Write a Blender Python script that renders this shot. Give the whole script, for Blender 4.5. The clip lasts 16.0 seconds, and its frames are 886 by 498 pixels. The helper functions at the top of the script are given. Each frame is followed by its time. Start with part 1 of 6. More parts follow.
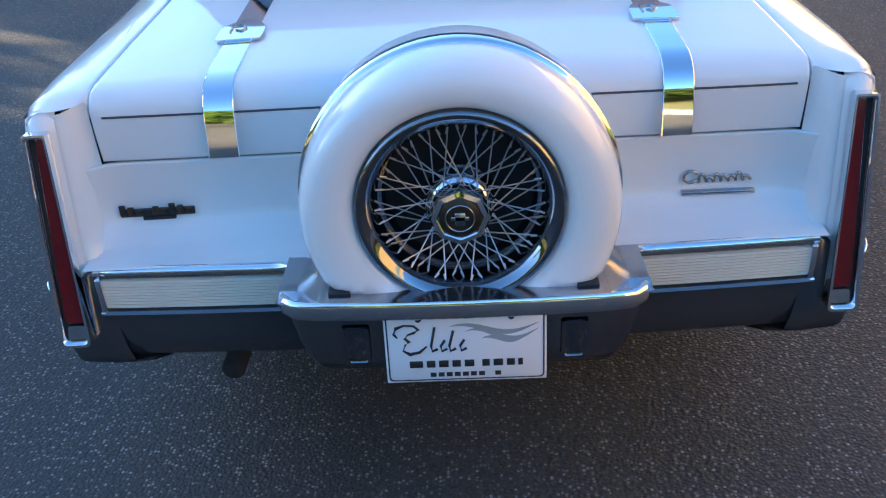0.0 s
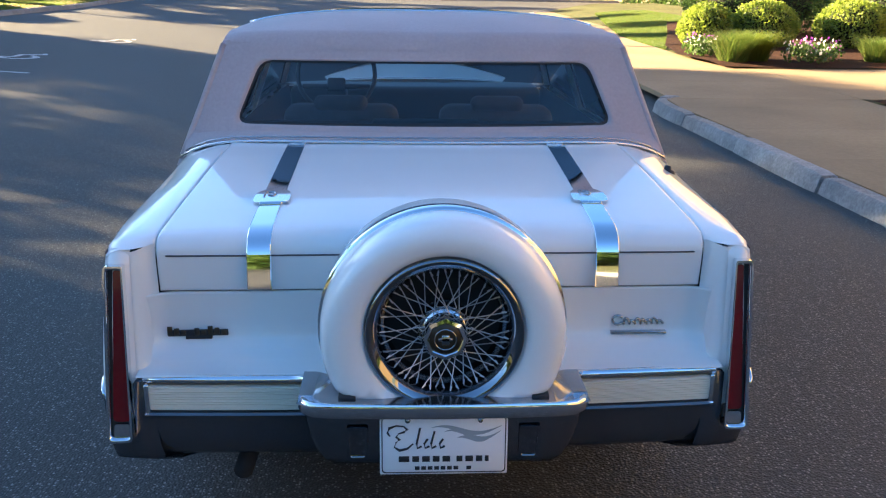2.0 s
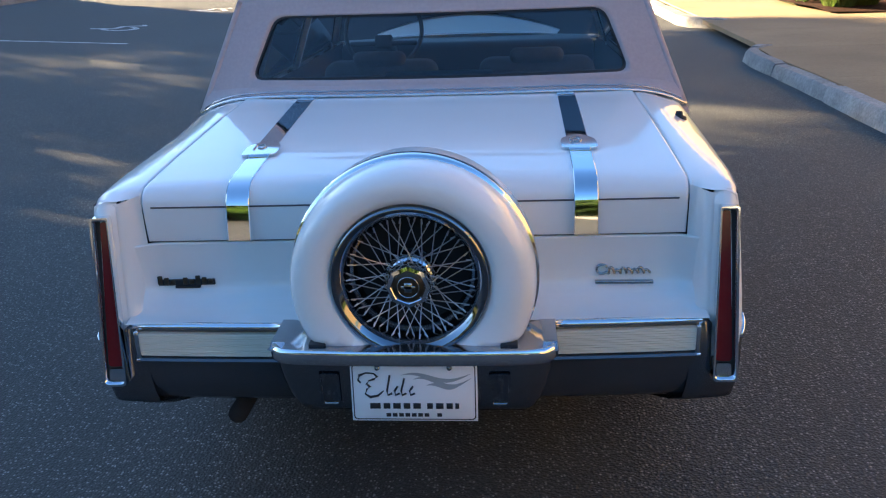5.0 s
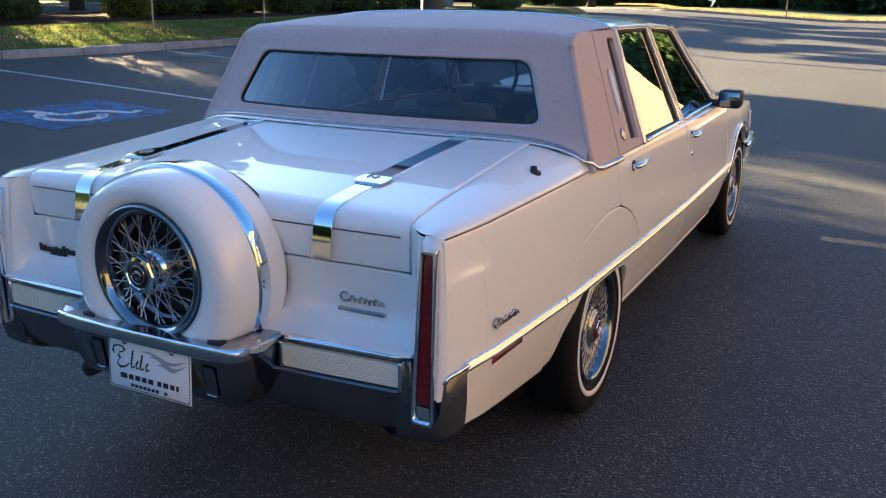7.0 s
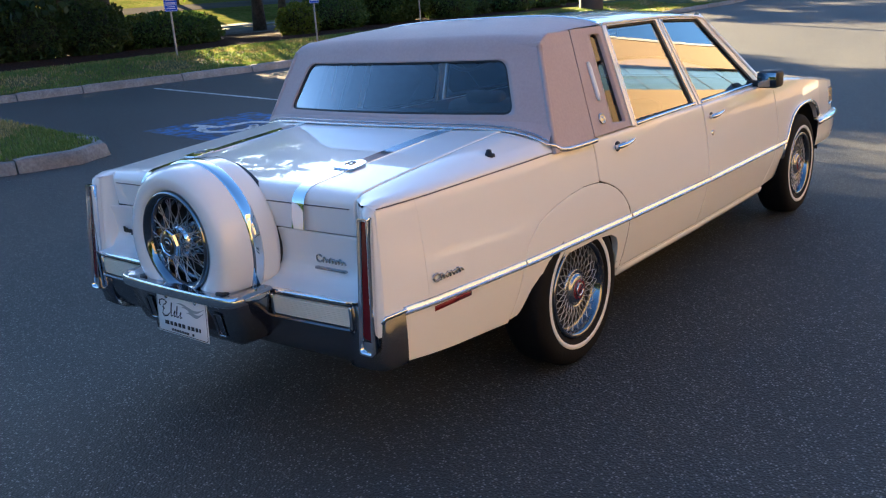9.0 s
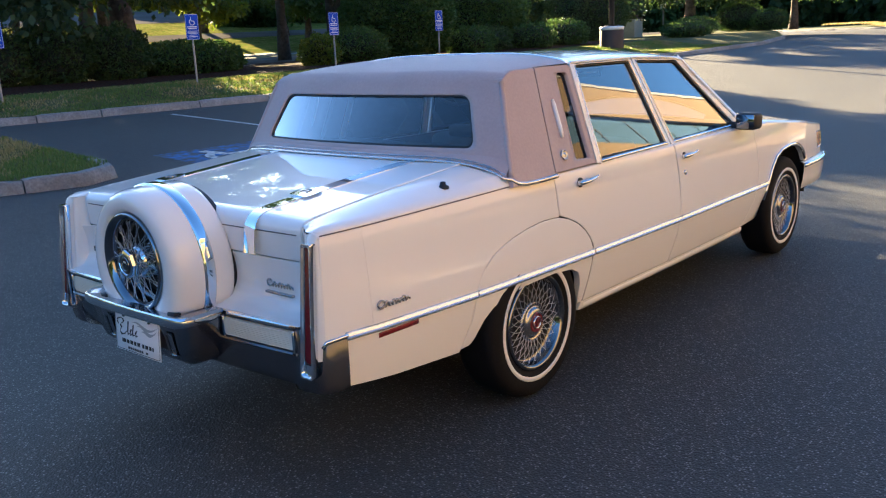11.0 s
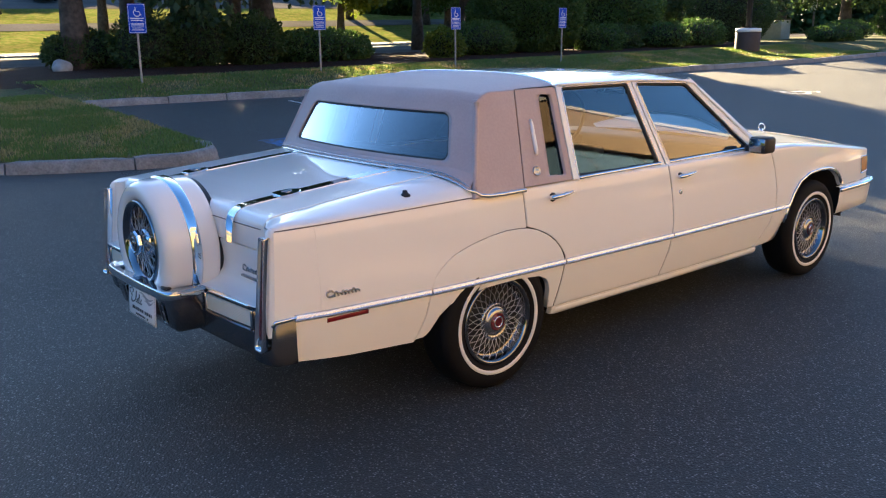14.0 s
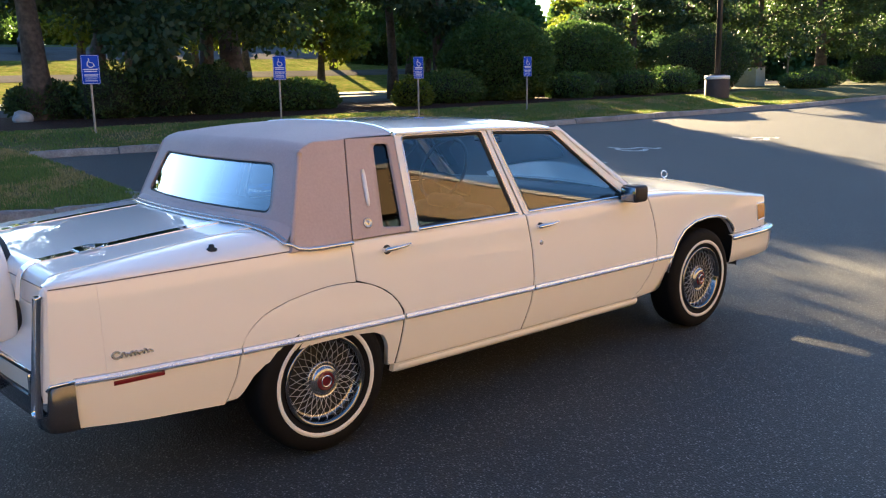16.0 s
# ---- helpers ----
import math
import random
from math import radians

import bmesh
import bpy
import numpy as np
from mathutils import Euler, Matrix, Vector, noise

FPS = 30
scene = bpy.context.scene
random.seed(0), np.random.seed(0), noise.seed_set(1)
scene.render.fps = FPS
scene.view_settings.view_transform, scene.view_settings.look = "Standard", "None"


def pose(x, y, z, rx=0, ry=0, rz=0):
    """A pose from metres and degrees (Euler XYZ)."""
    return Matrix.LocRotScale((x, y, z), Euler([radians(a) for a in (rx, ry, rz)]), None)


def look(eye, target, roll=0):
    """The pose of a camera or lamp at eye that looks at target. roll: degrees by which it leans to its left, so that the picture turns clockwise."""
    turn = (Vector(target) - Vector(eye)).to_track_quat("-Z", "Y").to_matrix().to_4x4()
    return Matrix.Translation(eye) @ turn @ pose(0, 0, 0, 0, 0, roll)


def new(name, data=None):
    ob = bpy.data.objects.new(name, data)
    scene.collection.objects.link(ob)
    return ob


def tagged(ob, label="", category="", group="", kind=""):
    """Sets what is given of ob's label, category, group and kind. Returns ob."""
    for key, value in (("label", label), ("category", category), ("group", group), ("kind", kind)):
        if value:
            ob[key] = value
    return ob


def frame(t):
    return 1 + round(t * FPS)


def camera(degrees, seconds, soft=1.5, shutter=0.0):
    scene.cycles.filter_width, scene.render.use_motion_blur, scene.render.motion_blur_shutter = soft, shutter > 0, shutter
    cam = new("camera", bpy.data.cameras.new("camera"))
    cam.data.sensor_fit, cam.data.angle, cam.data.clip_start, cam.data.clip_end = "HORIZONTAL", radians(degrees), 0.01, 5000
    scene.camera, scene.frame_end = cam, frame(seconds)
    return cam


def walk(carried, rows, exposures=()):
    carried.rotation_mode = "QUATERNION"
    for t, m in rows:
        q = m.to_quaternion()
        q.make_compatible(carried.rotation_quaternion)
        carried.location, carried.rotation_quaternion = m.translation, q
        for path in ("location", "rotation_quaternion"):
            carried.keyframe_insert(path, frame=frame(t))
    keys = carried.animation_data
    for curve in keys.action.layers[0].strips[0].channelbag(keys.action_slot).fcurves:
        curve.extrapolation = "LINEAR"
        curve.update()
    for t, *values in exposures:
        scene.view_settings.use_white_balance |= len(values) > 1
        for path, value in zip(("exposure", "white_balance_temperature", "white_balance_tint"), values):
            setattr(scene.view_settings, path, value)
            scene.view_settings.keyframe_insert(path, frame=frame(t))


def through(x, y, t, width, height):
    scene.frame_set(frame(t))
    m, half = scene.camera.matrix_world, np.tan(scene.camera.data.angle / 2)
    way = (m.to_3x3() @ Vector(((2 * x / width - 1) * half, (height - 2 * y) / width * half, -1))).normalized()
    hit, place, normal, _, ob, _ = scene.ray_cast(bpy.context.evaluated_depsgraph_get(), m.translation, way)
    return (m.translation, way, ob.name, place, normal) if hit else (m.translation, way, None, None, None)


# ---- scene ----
cam = camera(54.0, 16.0, soft=1.2)
PATH = [
    (0, (0.026, -2.658, 1.425), (-0.031, -0.901, 0.472), -3.08),
    (0.5, (0.031, -2.847, 1.483), (-0.02, -1.026, 0.657), -0.69),
    (1, (-0.049, -2.992, 1.502), (-0.011, -1.129, 0.774), -1.86),
    (1.5, (-0.07, -3.109, 1.529), (0.003, -1.207, 0.913), -0.99),
    (2, (-0.08, -3.14, 1.532), (0.012, -1.23, 0.946), 0.70),
    (2.5, (-0.073, -3.143, 1.527), (0.022, -1.246, 0.902), 0.80),
    (3, (-0.068, -3.135, 1.527), (0.034, -1.243, 0.886), 0.46),
    (3.2, (-0.052, -3.145, 1.509), (0.037, -1.246, 0.887), 0.15),
    (5.3, (0.401, -3.138, 1.489), (0.236, -1.26, 0.821), -2.11),
    (5.5, (0.534, -3.147, 1.48), (0.372, -1.267, 0.817), -1.85),
    (6, (0.909, -3.028, 1.432), (0.583, -1.174, 0.756), -0.23),
    (6.5, (1.323, -2.932, 1.435), (0.711, -1.13, 0.822), 1.07),
    (7, (1.705, -2.902, 1.464), (0.833, -1.188, 0.914), 0.64),
    (7.5, (1.989, -2.727, 1.457), (1.034, -1.029, 1.003), 1.33),
    (8, (2.33, -2.785, 1.485), (1.218, -1.21, 0.954), -0.48),
    (8.5, (2.516, -2.913, 1.513), (1.335, -1.399, 0.951), -3.95),
    (8.7, (2.562, -2.99, 1.51), (1.349, -1.5, 0.957), -4.36),
    (10.8, (2.811, -2.947, 1.497), (1.564, -1.459, 1.014), -3.06),
    (11, (2.852, -2.876, 1.496), (1.579, -1.406, 1.028), -2.62),
    (11.5, (2.904, -2.659, 1.487), (1.547, -1.241, 1.104), -3.18),
    (12, (2.943, -2.434, 1.516), (1.643, -0.972, 1.098), -2.96),
    (12.5, (3.161, -2.34, 1.516), (1.819, -0.939, 1.029), -2.18),
    (13, (3.378, -2.415, 1.618), (1.947, -1.094, 1.164), -4.00),
    (13.5, (3.553, -2.593, 1.617), (2.063, -1.336, 1.168), -1.52),
    (14, (3.626, -2.649, 1.62), (2.14, -1.4, 1.139), -0.63),
    (14.5, (3.685, -2.631, 1.622), (2.201, -1.386, 1.127), -1.00),
    (15, (3.784, -2.491, 1.628), (2.28, -1.242, 1.207), 0.29),
    (15.5, (3.942, -2.239, 1.613), (2.425, -0.997, 1.22), 0.82),
    (16, (3.979, -1.969, 1.605), (2.484, -0.694, 1.229), -0.97),
]
walk(cam, [(t, look(eye, target, roll)) for t, eye, target, roll in PATH], [(0, 4.15, 5560, 3), (0.5, 4.03, 5560, 3), (1.0, 3.92, 5560, 3), (3, 3.80, 5560, 3), (6, 3.66, 5520, 3), (8, 3.56, 5350, 3), (11, 3.70, 5350, 3), (13.5, 3.62, 5350, 3), (15, 3.71, 5460, 3), (16, 3.65, 5520, 3)])


# ---- light ----
SUN_AZ = math.atan2(0.45, -0.89)      # where the low sun stands, from the x axis
SUN_EL = radians(17.0)
world = bpy.data.worlds.new("sky_world")
scene.world = world
world.use_nodes = True
wn = world.node_tree.nodes
sky = wn.new("ShaderNodeTexSky")
sky.sky_type, sky.sun_disc = "NISHITA", False
sky.sun_elevation, sky.sun_rotation = SUN_EL, radians(90) - SUN_AZ
sky.air_density, sky.dust_density, sky.ozone_density = 1.0, 1.5, 4.4
wn["Background"].inputs["Strength"].default_value = 0.032
world.node_tree.links.new(sky.outputs["Color"], wn["Background"].inputs["Color"])
sun_data = bpy.data.lights.new("sun", "SUN")
sun_data.energy, sun_data.angle, sun_data.color = 5.0, radians(0.6), (1.0, 0.67, 0.34)
sun = new("sun", sun_data)
sun_dir = Vector((math.cos(SUN_AZ) * math.cos(SUN_EL), math.sin(SUN_AZ) * math.cos(SUN_EL), math.sin(SUN_EL)))
sun.matrix_world = look(sun_dir * 60, (0, 0, 0))


# ---- materials ----
def material(name, base, rough=0.5, metal=0.0, vary=0.0, scale=8.0, bump=0.0, bump_scale=None, second=None, detail=6.0,
             coat=0.0, each=0.0, wear=0.0, wear_scale=1.2, ior=1.5, mix_lo=0.42, mix_hi=0.62, spec=0.5):
    """A surface: base colour broken up by a fine noise, a second colour in patches, a wide wear noise, and a fine relief."""
    m = bpy.data.materials.new(name)
    m.use_nodes = True
    nt = m.node_tree
    n, link = nt.nodes, nt.links.new
    b = n["Principled BSDF"]
    b.inputs["Roughness"].default_value, b.inputs["Metallic"].default_value = rough, metal
    b.inputs["IOR"].default_value = ior
    b.inputs["Specular IOR Level"].default_value = spec
    b.inputs["Coat Weight"].default_value, b.inputs["Coat Roughness"].default_value = coat, 0.02 if coat == 1.0 else 0.04
    co = n.new("ShaderNodeTexCoord").outputs["Object"]
    rgb = n.new("ShaderNodeRGB")
    rgb.outputs[0].default_value = (*base, 1)
    out = rgb.outputs[0]

    def noisy(s, d=detail):
        t = n.new("ShaderNodeTexNoise")
        t.inputs["Scale"].default_value, t.inputs["Detail"].default_value = s, d
        link(co, t.inputs["Vector"])
        return t.outputs["Fac"]

    def mixed(a, bcol, fac, kind="MIX"):
        x = n.new("ShaderNodeMix")
        x.data_type, x.blend_type = "RGBA", kind
        link(a, x.inputs[6])
        if isinstance(bcol, tuple):
            x.inputs[7].default_value = (*bcol, 1)
        else:
            link(bcol, x.inputs[7])
        if isinstance(fac, float):
            x.inputs[0].default_value = fac
        else:
            link(fac, x.inputs[0])
        return x.outputs[2]

    def ramp(fac, lo, hi, a=0.0, z=1.0):
        r = n.new("ShaderNodeMapRange")
        for k, v in zip(("From Min", "From Max", "To Min", "To Max"), (lo, hi, a, z)):
            r.inputs[k].default_value = v
        link(fac, r.inputs["Value"])
        return r.outputs[0]

    if second:
        out = mixed(out, second, ramp(noisy(scale * 0.35), mix_lo, mix_hi))
    if vary:
        v = n.new("ShaderNodeHueSaturation")
        link(out, v.inputs["Color"])
        link(ramp(noisy(scale), 0.3, 0.7, 1 - vary, 1 + vary), v.inputs["Value"])
        out = v.outputs[0]
    if wear:
        v = n.new("ShaderNodeHueSaturation")
        link(out, v.inputs["Color"])
        link(ramp(noisy(wear_scale, 3.0), 0.35, 0.65, 1 - wear, 1 + wear), v.inputs["Value"])
        out = v.outputs[0]
    if each:
        v = n.new("ShaderNodeHueSaturation")
        link(out, v.inputs["Color"])
        link(ramp(n.new("ShaderNodeObjectInfo").outputs["Random"], 0, 1, 1 - each, 1 + each), v.inputs["Value"])
        out = v.outputs[0]
    link(out, b.inputs["Base Color"])
    if bump:
        bp = n.new("ShaderNodeBump")
        bp.inputs["Strength"].default_value, bp.inputs["Distance"].default_value = bump, 0.02
        link(noisy(bump_scale or scale * 3), bp.inputs["Height"])
        link(bp.outputs[0], b.inputs["Normal"])
    return m


def leaf_material(name, base, other, rough=0.55, through=0.45):
    """Foliage: a colour of its own for each leaf, and light that comes through it."""
    m = bpy.data.materials.new(name)
    m.use_nodes = True
    n, link = m.node_tree.nodes, m.node_tree.links.new
    b = n["Principled BSDF"]
    b.inputs["Roughness"].default_value = rough
    b.inputs["Specular IOR Level"].default_value = 0.3
    geo = n.new("ShaderNodeNewGeometry")
    mx = n.new("ShaderNodeMix")
    mx.data_type = "RGBA"
    mx.inputs[6].default_value, mx.inputs[7].default_value = (*base, 1), (*other, 1)
    link(geo.outputs["Random Per Island"], mx.inputs[0])
    link(mx.outputs[2], b.inputs["Base Color"])
    tr = n.new("ShaderNodeBsdfTranslucent")
    bright = n.new("ShaderNodeHueSaturation")
    bright.inputs["Value"].default_value, bright.inputs["Saturation"].default_value = 1.7, 1.1
    link(mx.outputs[2], bright.inputs["Color"])
    link(bright.outputs[0], tr.inputs["Color"])
    sh = n.new("ShaderNodeMixShader")
    sh.inputs[0].default_value = through
    link(b.outputs[0], sh.inputs[1])
    link(tr.outputs[0], sh.inputs[2])
    link(sh.outputs[0], n["Material Output"].inputs["Surface"])
    return m


def asphalt_material():
    """Worn asphalt: dark binder with pale stone chips in it, wide stains, fine relief."""
    m = material("asphalt", (0.034, 0.0345, 0.032), rough=0.70, vary=0.45, scale=130, wear=0.16, wear_scale=0.35, bump=0.0, spec=0.42)
    n, link = m.node_tree.nodes, m.node_tree.links.new
    b = n["Principled BSDF"]
    co = n.new("ShaderNodeTexCoord").outputs["Object"]
    vor = n.new("ShaderNodeTexVoronoi")
    vor.inputs["Scale"].default_value = 105
    link(co, vor.inputs["Vector"])
    sep = n.new("ShaderNodeSeparateColor")
    link(vor.outputs["Color"], sep.inputs[0])
    chip = n.new("ShaderNodeMapRange")
    for k, v in zip(("From Min", "From Max", "To Min", "To Max"), (0.66, 1.0, 0.0, 1.0)):
        chip.inputs[k].default_value = v
    link(sep.outputs[0], chip.inputs["Value"])
    near = n.new("ShaderNodeMapRange")
    for k, v in zip(("From Min", "From Max", "To Min", "To Max"), (0.25, 0.55, 1.0, 0.0)):
        near.inputs[k].default_value = v
    link(vor.outputs["Distance"], near.inputs["Value"])
    mul = n.new("ShaderNodeMath")
    mul.operation = "MULTIPLY"
    link(chip.outputs[0], mul.inputs[0])
    link(near.outputs[0], mul.inputs[1])
    mx = n.new("ShaderNodeMix")
    mx.data_type = "RGBA"
    old = b.inputs["Base Color"].links[0].from_socket
    link(old, mx.inputs[6])
    mx.inputs[7].default_value = (0.25, 0.245, 0.225, 1)
    link(mul.outputs[0], mx.inputs[0])
    link(mx.outputs[2], b.inputs["Base Color"])
    bp = n.new("ShaderNodeBump")
    bp.inputs["Strength"].default_value, bp.inputs["Distance"].default_value = 0.7, 0.006
    link(vor.outputs["Distance"], bp.inputs["Height"])
    link(bp.outputs[0], b.inputs["Normal"])
    return m


def glass_material(name, tint, rough=0.0, gloss_at_front=0.055, rise=6.0):
    """Thin tinted glass: see-through by its tint, with a mirror gloss that grows towards grazing views."""
    m = bpy.data.materials.new(name)
    m.use_nodes = True
    n, link = m.node_tree.nodes, m.node_tree.links.new
    clear = n.new("ShaderNodeBsdfTransparent")
    clear.inputs["Color"].default_value = (*tint, 1)
    gloss = n.new("ShaderNodeBsdfGlossy")
    gloss.inputs["Roughness"].default_value = rough
    fres = n.new("ShaderNodeFresnel")
    fres.inputs["IOR"].default_value = 1.45
    more = n.new("ShaderNodeMath")
    more.operation, more.use_clamp = "MULTIPLY_ADD", True
    more.inputs[1].default_value, more.inputs[2].default_value = rise, gloss_at_front - 0.034 * rise
    sh = n.new("ShaderNodeMixShader")
    link(fres.outputs[0], more.inputs[0])
    link(more.outputs[0], sh.inputs[0])
    link(clear.outputs[0], sh.inputs[1])
    link(gloss.outputs[0], sh.inputs[2])
    link(sh.outputs[0], n["Material Output"].inputs["Surface"])
    return m


PAINT = material("cream_white_paint", (0.80, 0.785, 0.755), rough=0.3, coat=1.0, vary=0.012, scale=3, wear=0.012, spec=0.2)
VINYL = material("mauve_vinyl", (0.43, 0.35, 0.34), rough=0.62, vary=0.05, scale=90, bump=0.07, bump_scale=420, wear=0.04, wear_scale=3, spec=0.35)
CHROME = material("chrome", (0.82, 0.83, 0.85), rough=0.05, metal=1.0, vary=0.03, scale=5)
WHEEL_CHROME = material("aged_wheel_chrome", (0.25, 0.25, 0.255), rough=0.14, metal=1.0, vary=0.08, scale=30)
GREY_CHROME = material("dull_chrome", (0.36, 0.37, 0.39), rough=0.22, metal=0.9, vary=0.08, scale=6, wear=0.1, wear_scale=5)
SMOKED_RIM = material("spare_rim_chrome", (0.27, 0.28, 0.30), rough=0.06, metal=1.0, vary=0.04, scale=6)
SATIN = material("satin_bright_trim", (0.74, 0.735, 0.74), rough=0.20, metal=0.85, vary=0.03, scale=5)
SHELF_GREY = material("satin_grey_metal", (0.46, 0.46, 0.48), rough=0.14, metal=0.95, vary=0.06, scale=9, wear=0.08, wear_scale=6)
CREAM = material("cream_plastic", (0.72, 0.68, 0.56), rough=0.4, vary=0.03, scale=10)
BLACK = material("black_rubber", (0.012, 0.012, 0.013), rough=0.6, vary=0.2, scale=30)
TYRE = material("tyre_rubber", (0.0045, 0.0045, 0.005), rough=0.75, vary=0.2, scale=25, bump=0.1, spec=0.2)
WHITEWALL = material("whitewall_rubber", (0.72, 0.70, 0.66), rough=0.6, vary=0.04, scale=15)
# near-black for the underside and recesses, their shade put into the colour
SHADOW = material("recess_shade", (0.012, 0.012, 0.012), rough=0.9, vary=0.3, scale=8)
RED_LENS = material("red_lens", (0.15, 0.004, 0.006), rough=0.12, coat=0.8, vary=0.15, scale=12)
DARK_RED = material("dark_red_enamel", (0.12, 0.012, 0.015), rough=0.2, coat=0.5, vary=0.1)
AMBER = material("amber_lens", (0.55, 0.27, 0.05), rough=0.15, coat=0.6, vary=0.2, scale=60)
STRIPE = material("pinstripe", (0.07, 0.055, 0.06), rough=0.4)
PLATE = material("white_enamel", (0.80, 0.80, 0.80), rough=0.35, vary=0.015, scale=6)
INK = material("black_ink", (0.015, 0.014, 0.016), rough=0.5)
GREY_INK = material("grey_ink", (0.33, 0.36, 0.37), rough=0.5)
SPOKE = material("bright_spoke_wire", (0.58, 0.58, 0.585), rough=0.32, metal=0.9, vary=0.06, scale=30)
SILVER = material("silver_script", (0.42, 0.42, 0.43), rough=0.2, metal=1.0, vary=0.05)
INTERIOR = material("grey_blue_upholstery", (0.060, 0.060, 0.072), rough=0.8, vary=0.12, scale=25, bump=0.15)
DASH = material("dash_plastic", (0.03, 0.03, 0.036), rough=0.55, vary=0.1)
HEADLINER = material("headliner", (0.22, 0.20, 0.20), rough=0.9, vary=0.05)
GLASS = glass_material("tinted_glass", (0.90, 0.95, 0.94), gloss_at_front=0.07, rise=4.0)
SCREEN_GLASS = glass_material("windscreen_glass", (0.92, 0.97, 0.95), gloss_at_front=0.04, rise=1.5)
DARK_GLASS = glass_material("dark_glass", (0.16, 0.17, 0.18), gloss_at_front=0.04, rise=1.5)
REAR_GLASS = glass_material("rear_glass", (0.90, 0.97, 0.98), gloss_at_front=0.07, rise=13.0)
BUMPER_GREY = material("dark_grey_bumper", (0.12, 0.124, 0.135), rough=0.24, metal=0.75, vary=0.08, scale=6, wear=0.08, wear_scale=5)
MIRROR = material("mirror_glass", (0.32, 0.33, 0.35), rough=0.02, metal=1.0, vary=0.02)
SMOKED_CHROME = material("smoked_chrome", (0.30, 0.305, 0.32), rough=0.16, metal=1.0, vary=0.06, scale=6, wear=0.06, wear_scale=5)
BRONZE = material("dark_bronze_badge", (0.06, 0.045, 0.03), rough=0.35, metal=0.7, vary=0.2, scale=60)
BLUE_SIGN = material("blue_sign_paint", (0.004, 0.055, 0.48), rough=0.5, vary=0.05, spec=0.2)
WHITE_SIGN = material("white_sign_paint", (0.75, 0.76, 0.78), rough=0.4, vary=0.03)
POST = material("galvanised_post", (0.33, 0.33, 0.33), rough=0.5, metal=0.6, vary=0.15, scale=20)
ASPHALT = asphalt_material()
GRANITE = material("granite_kerb", (0.235, 0.228, 0.218), rough=0.8, vary=0.22, scale=40, bump=0.4, each=0.14, wear=0.18, wear_scale=3, second=(0.20, 0.195, 0.19))
CONCRETE = material("tan_concrete", (0.245, 0.178, 0.102), rough=0.85, vary=0.08, scale=25, bump=0.15, each=0.05, wear=0.12, wear_scale=0.8, spec=0.25)
SOIL = material("bark_mulch", (0.042, 0.018, 0.011), rough=0.95, vary=0.5, scale=28, bump=0.9, bump_scale=30, second=(0.025, 0.013, 0.009), spec=0.1)
# far lawn: turf brightened and yellowed, sunlight put into the colour
MEADOW = material("sunlit_meadow", (0.098, 0.120, 0.024), rough=0.95, vary=0.3, scale=6, second=(0.16, 0.145, 0.045), wear=0.2, wear_scale=0.3, spec=0.0)
# asphalt of the far roads, made paler to put sun glare into the colour
GLARE_ASPHALT = material("glare_asphalt", (0.105, 0.098, 0.09), rough=0.85, vary=0.12, scale=8, wear=0.15, wear_scale=0.3, spec=0.0)
TURF = material("turf_ground", (0.070, 0.090, 0.030), rough=0.95, vary=0.35, scale=30, bump=0.6, second=(0.11, 0.095, 0.045), wear=0.2, wear_scale=0.6, spec=0.15)
BARK = material("bark", (0.085, 0.066, 0.050), rough=0.95, vary=0.4, scale=9, bump=0.9, bump_scale=14, second=(0.05, 0.04, 0.03))
BLADE = leaf_material("grass_blade", (0.07, 0.125, 0.026), (0.145, 0.17, 0.048), through=0.35)
DRY_BLADE = leaf_material("dry_grass_blade", (0.17, 0.16, 0.055), (0.34, 0.26, 0.12), through=0.3)
HEDGE_LEAF = leaf_material("hedge_leaf", (0.038, 0.070, 0.018), (0.075, 0.120, 0.030), through=0.35)
DARK_LEAF = leaf_material("dark_leaf", (0.030, 0.052, 0.017), (0.062, 0.095, 0.028), through=0.33)
LIGHT_LEAF = leaf_material("light_leaf", (0.062, 0.092, 0.014), (0.12, 0.135, 0.022))
# leaf colour brightened to put sunlight on the boxwoods beside the footway
LIT_BOX_LEAF = leaf_material("lit_boxwood_leaf", (0.12, 0.17, 0.03), (0.23, 0.27, 0.055))
NEEDLE = leaf_material("pine_needle", (0.022, 0.042, 0.018), (0.048, 0.074, 0.029), through=0.35)
FLOWER_P = leaf_material("purple_petal", (0.20, 0.05, 0.30), (0.35, 0.10, 0.40))
FLOWER_W = leaf_material("white_petal", (0.6, 0.58, 0.6), (0.75, 0.72, 0.7))
PAINT_WHITE = material("white_road_paint", (0.50, 0.50, 0.49), rough=0.7, vary=0.25, scale=30, wear=0.2, wear_scale=4, second=(0.16, 0.16, 0.16), mix_lo=0.52, mix_hi=0.66)
PAINT_BLUE = material("blue_road_paint", (0.025, 0.11, 0.30), rough=0.75, vary=0.35, scale=24, wear=0.25, wear_scale=3, second=(0.05, 0.055, 0.065), mix_lo=0.40, mix_hi=0.58)
STUCCO = material("tan_stucco", (0.15, 0.102, 0.052), rough=0.9, vary=0.05, scale=12, bump=0.1, wear=0.05)
WINDOW_DARK = material("office_glass", (0.05, 0.09, 0.11), rough=0.06, vary=0.05, coat=1.0)
ROOF_GREY = material("grey_roof", (0.2, 0.2, 0.2), rough=0.8, vary=0.1)
STEEL_DARK = material("dark_bronze_metal", (0.035, 0.03, 0.028), rough=0.45, metal=0.4, vary=0.1)
PAINTED_BASE = material("brown_base_paint", (0.045, 0.032, 0.028), rough=0.7, vary=0.1, scale=6)
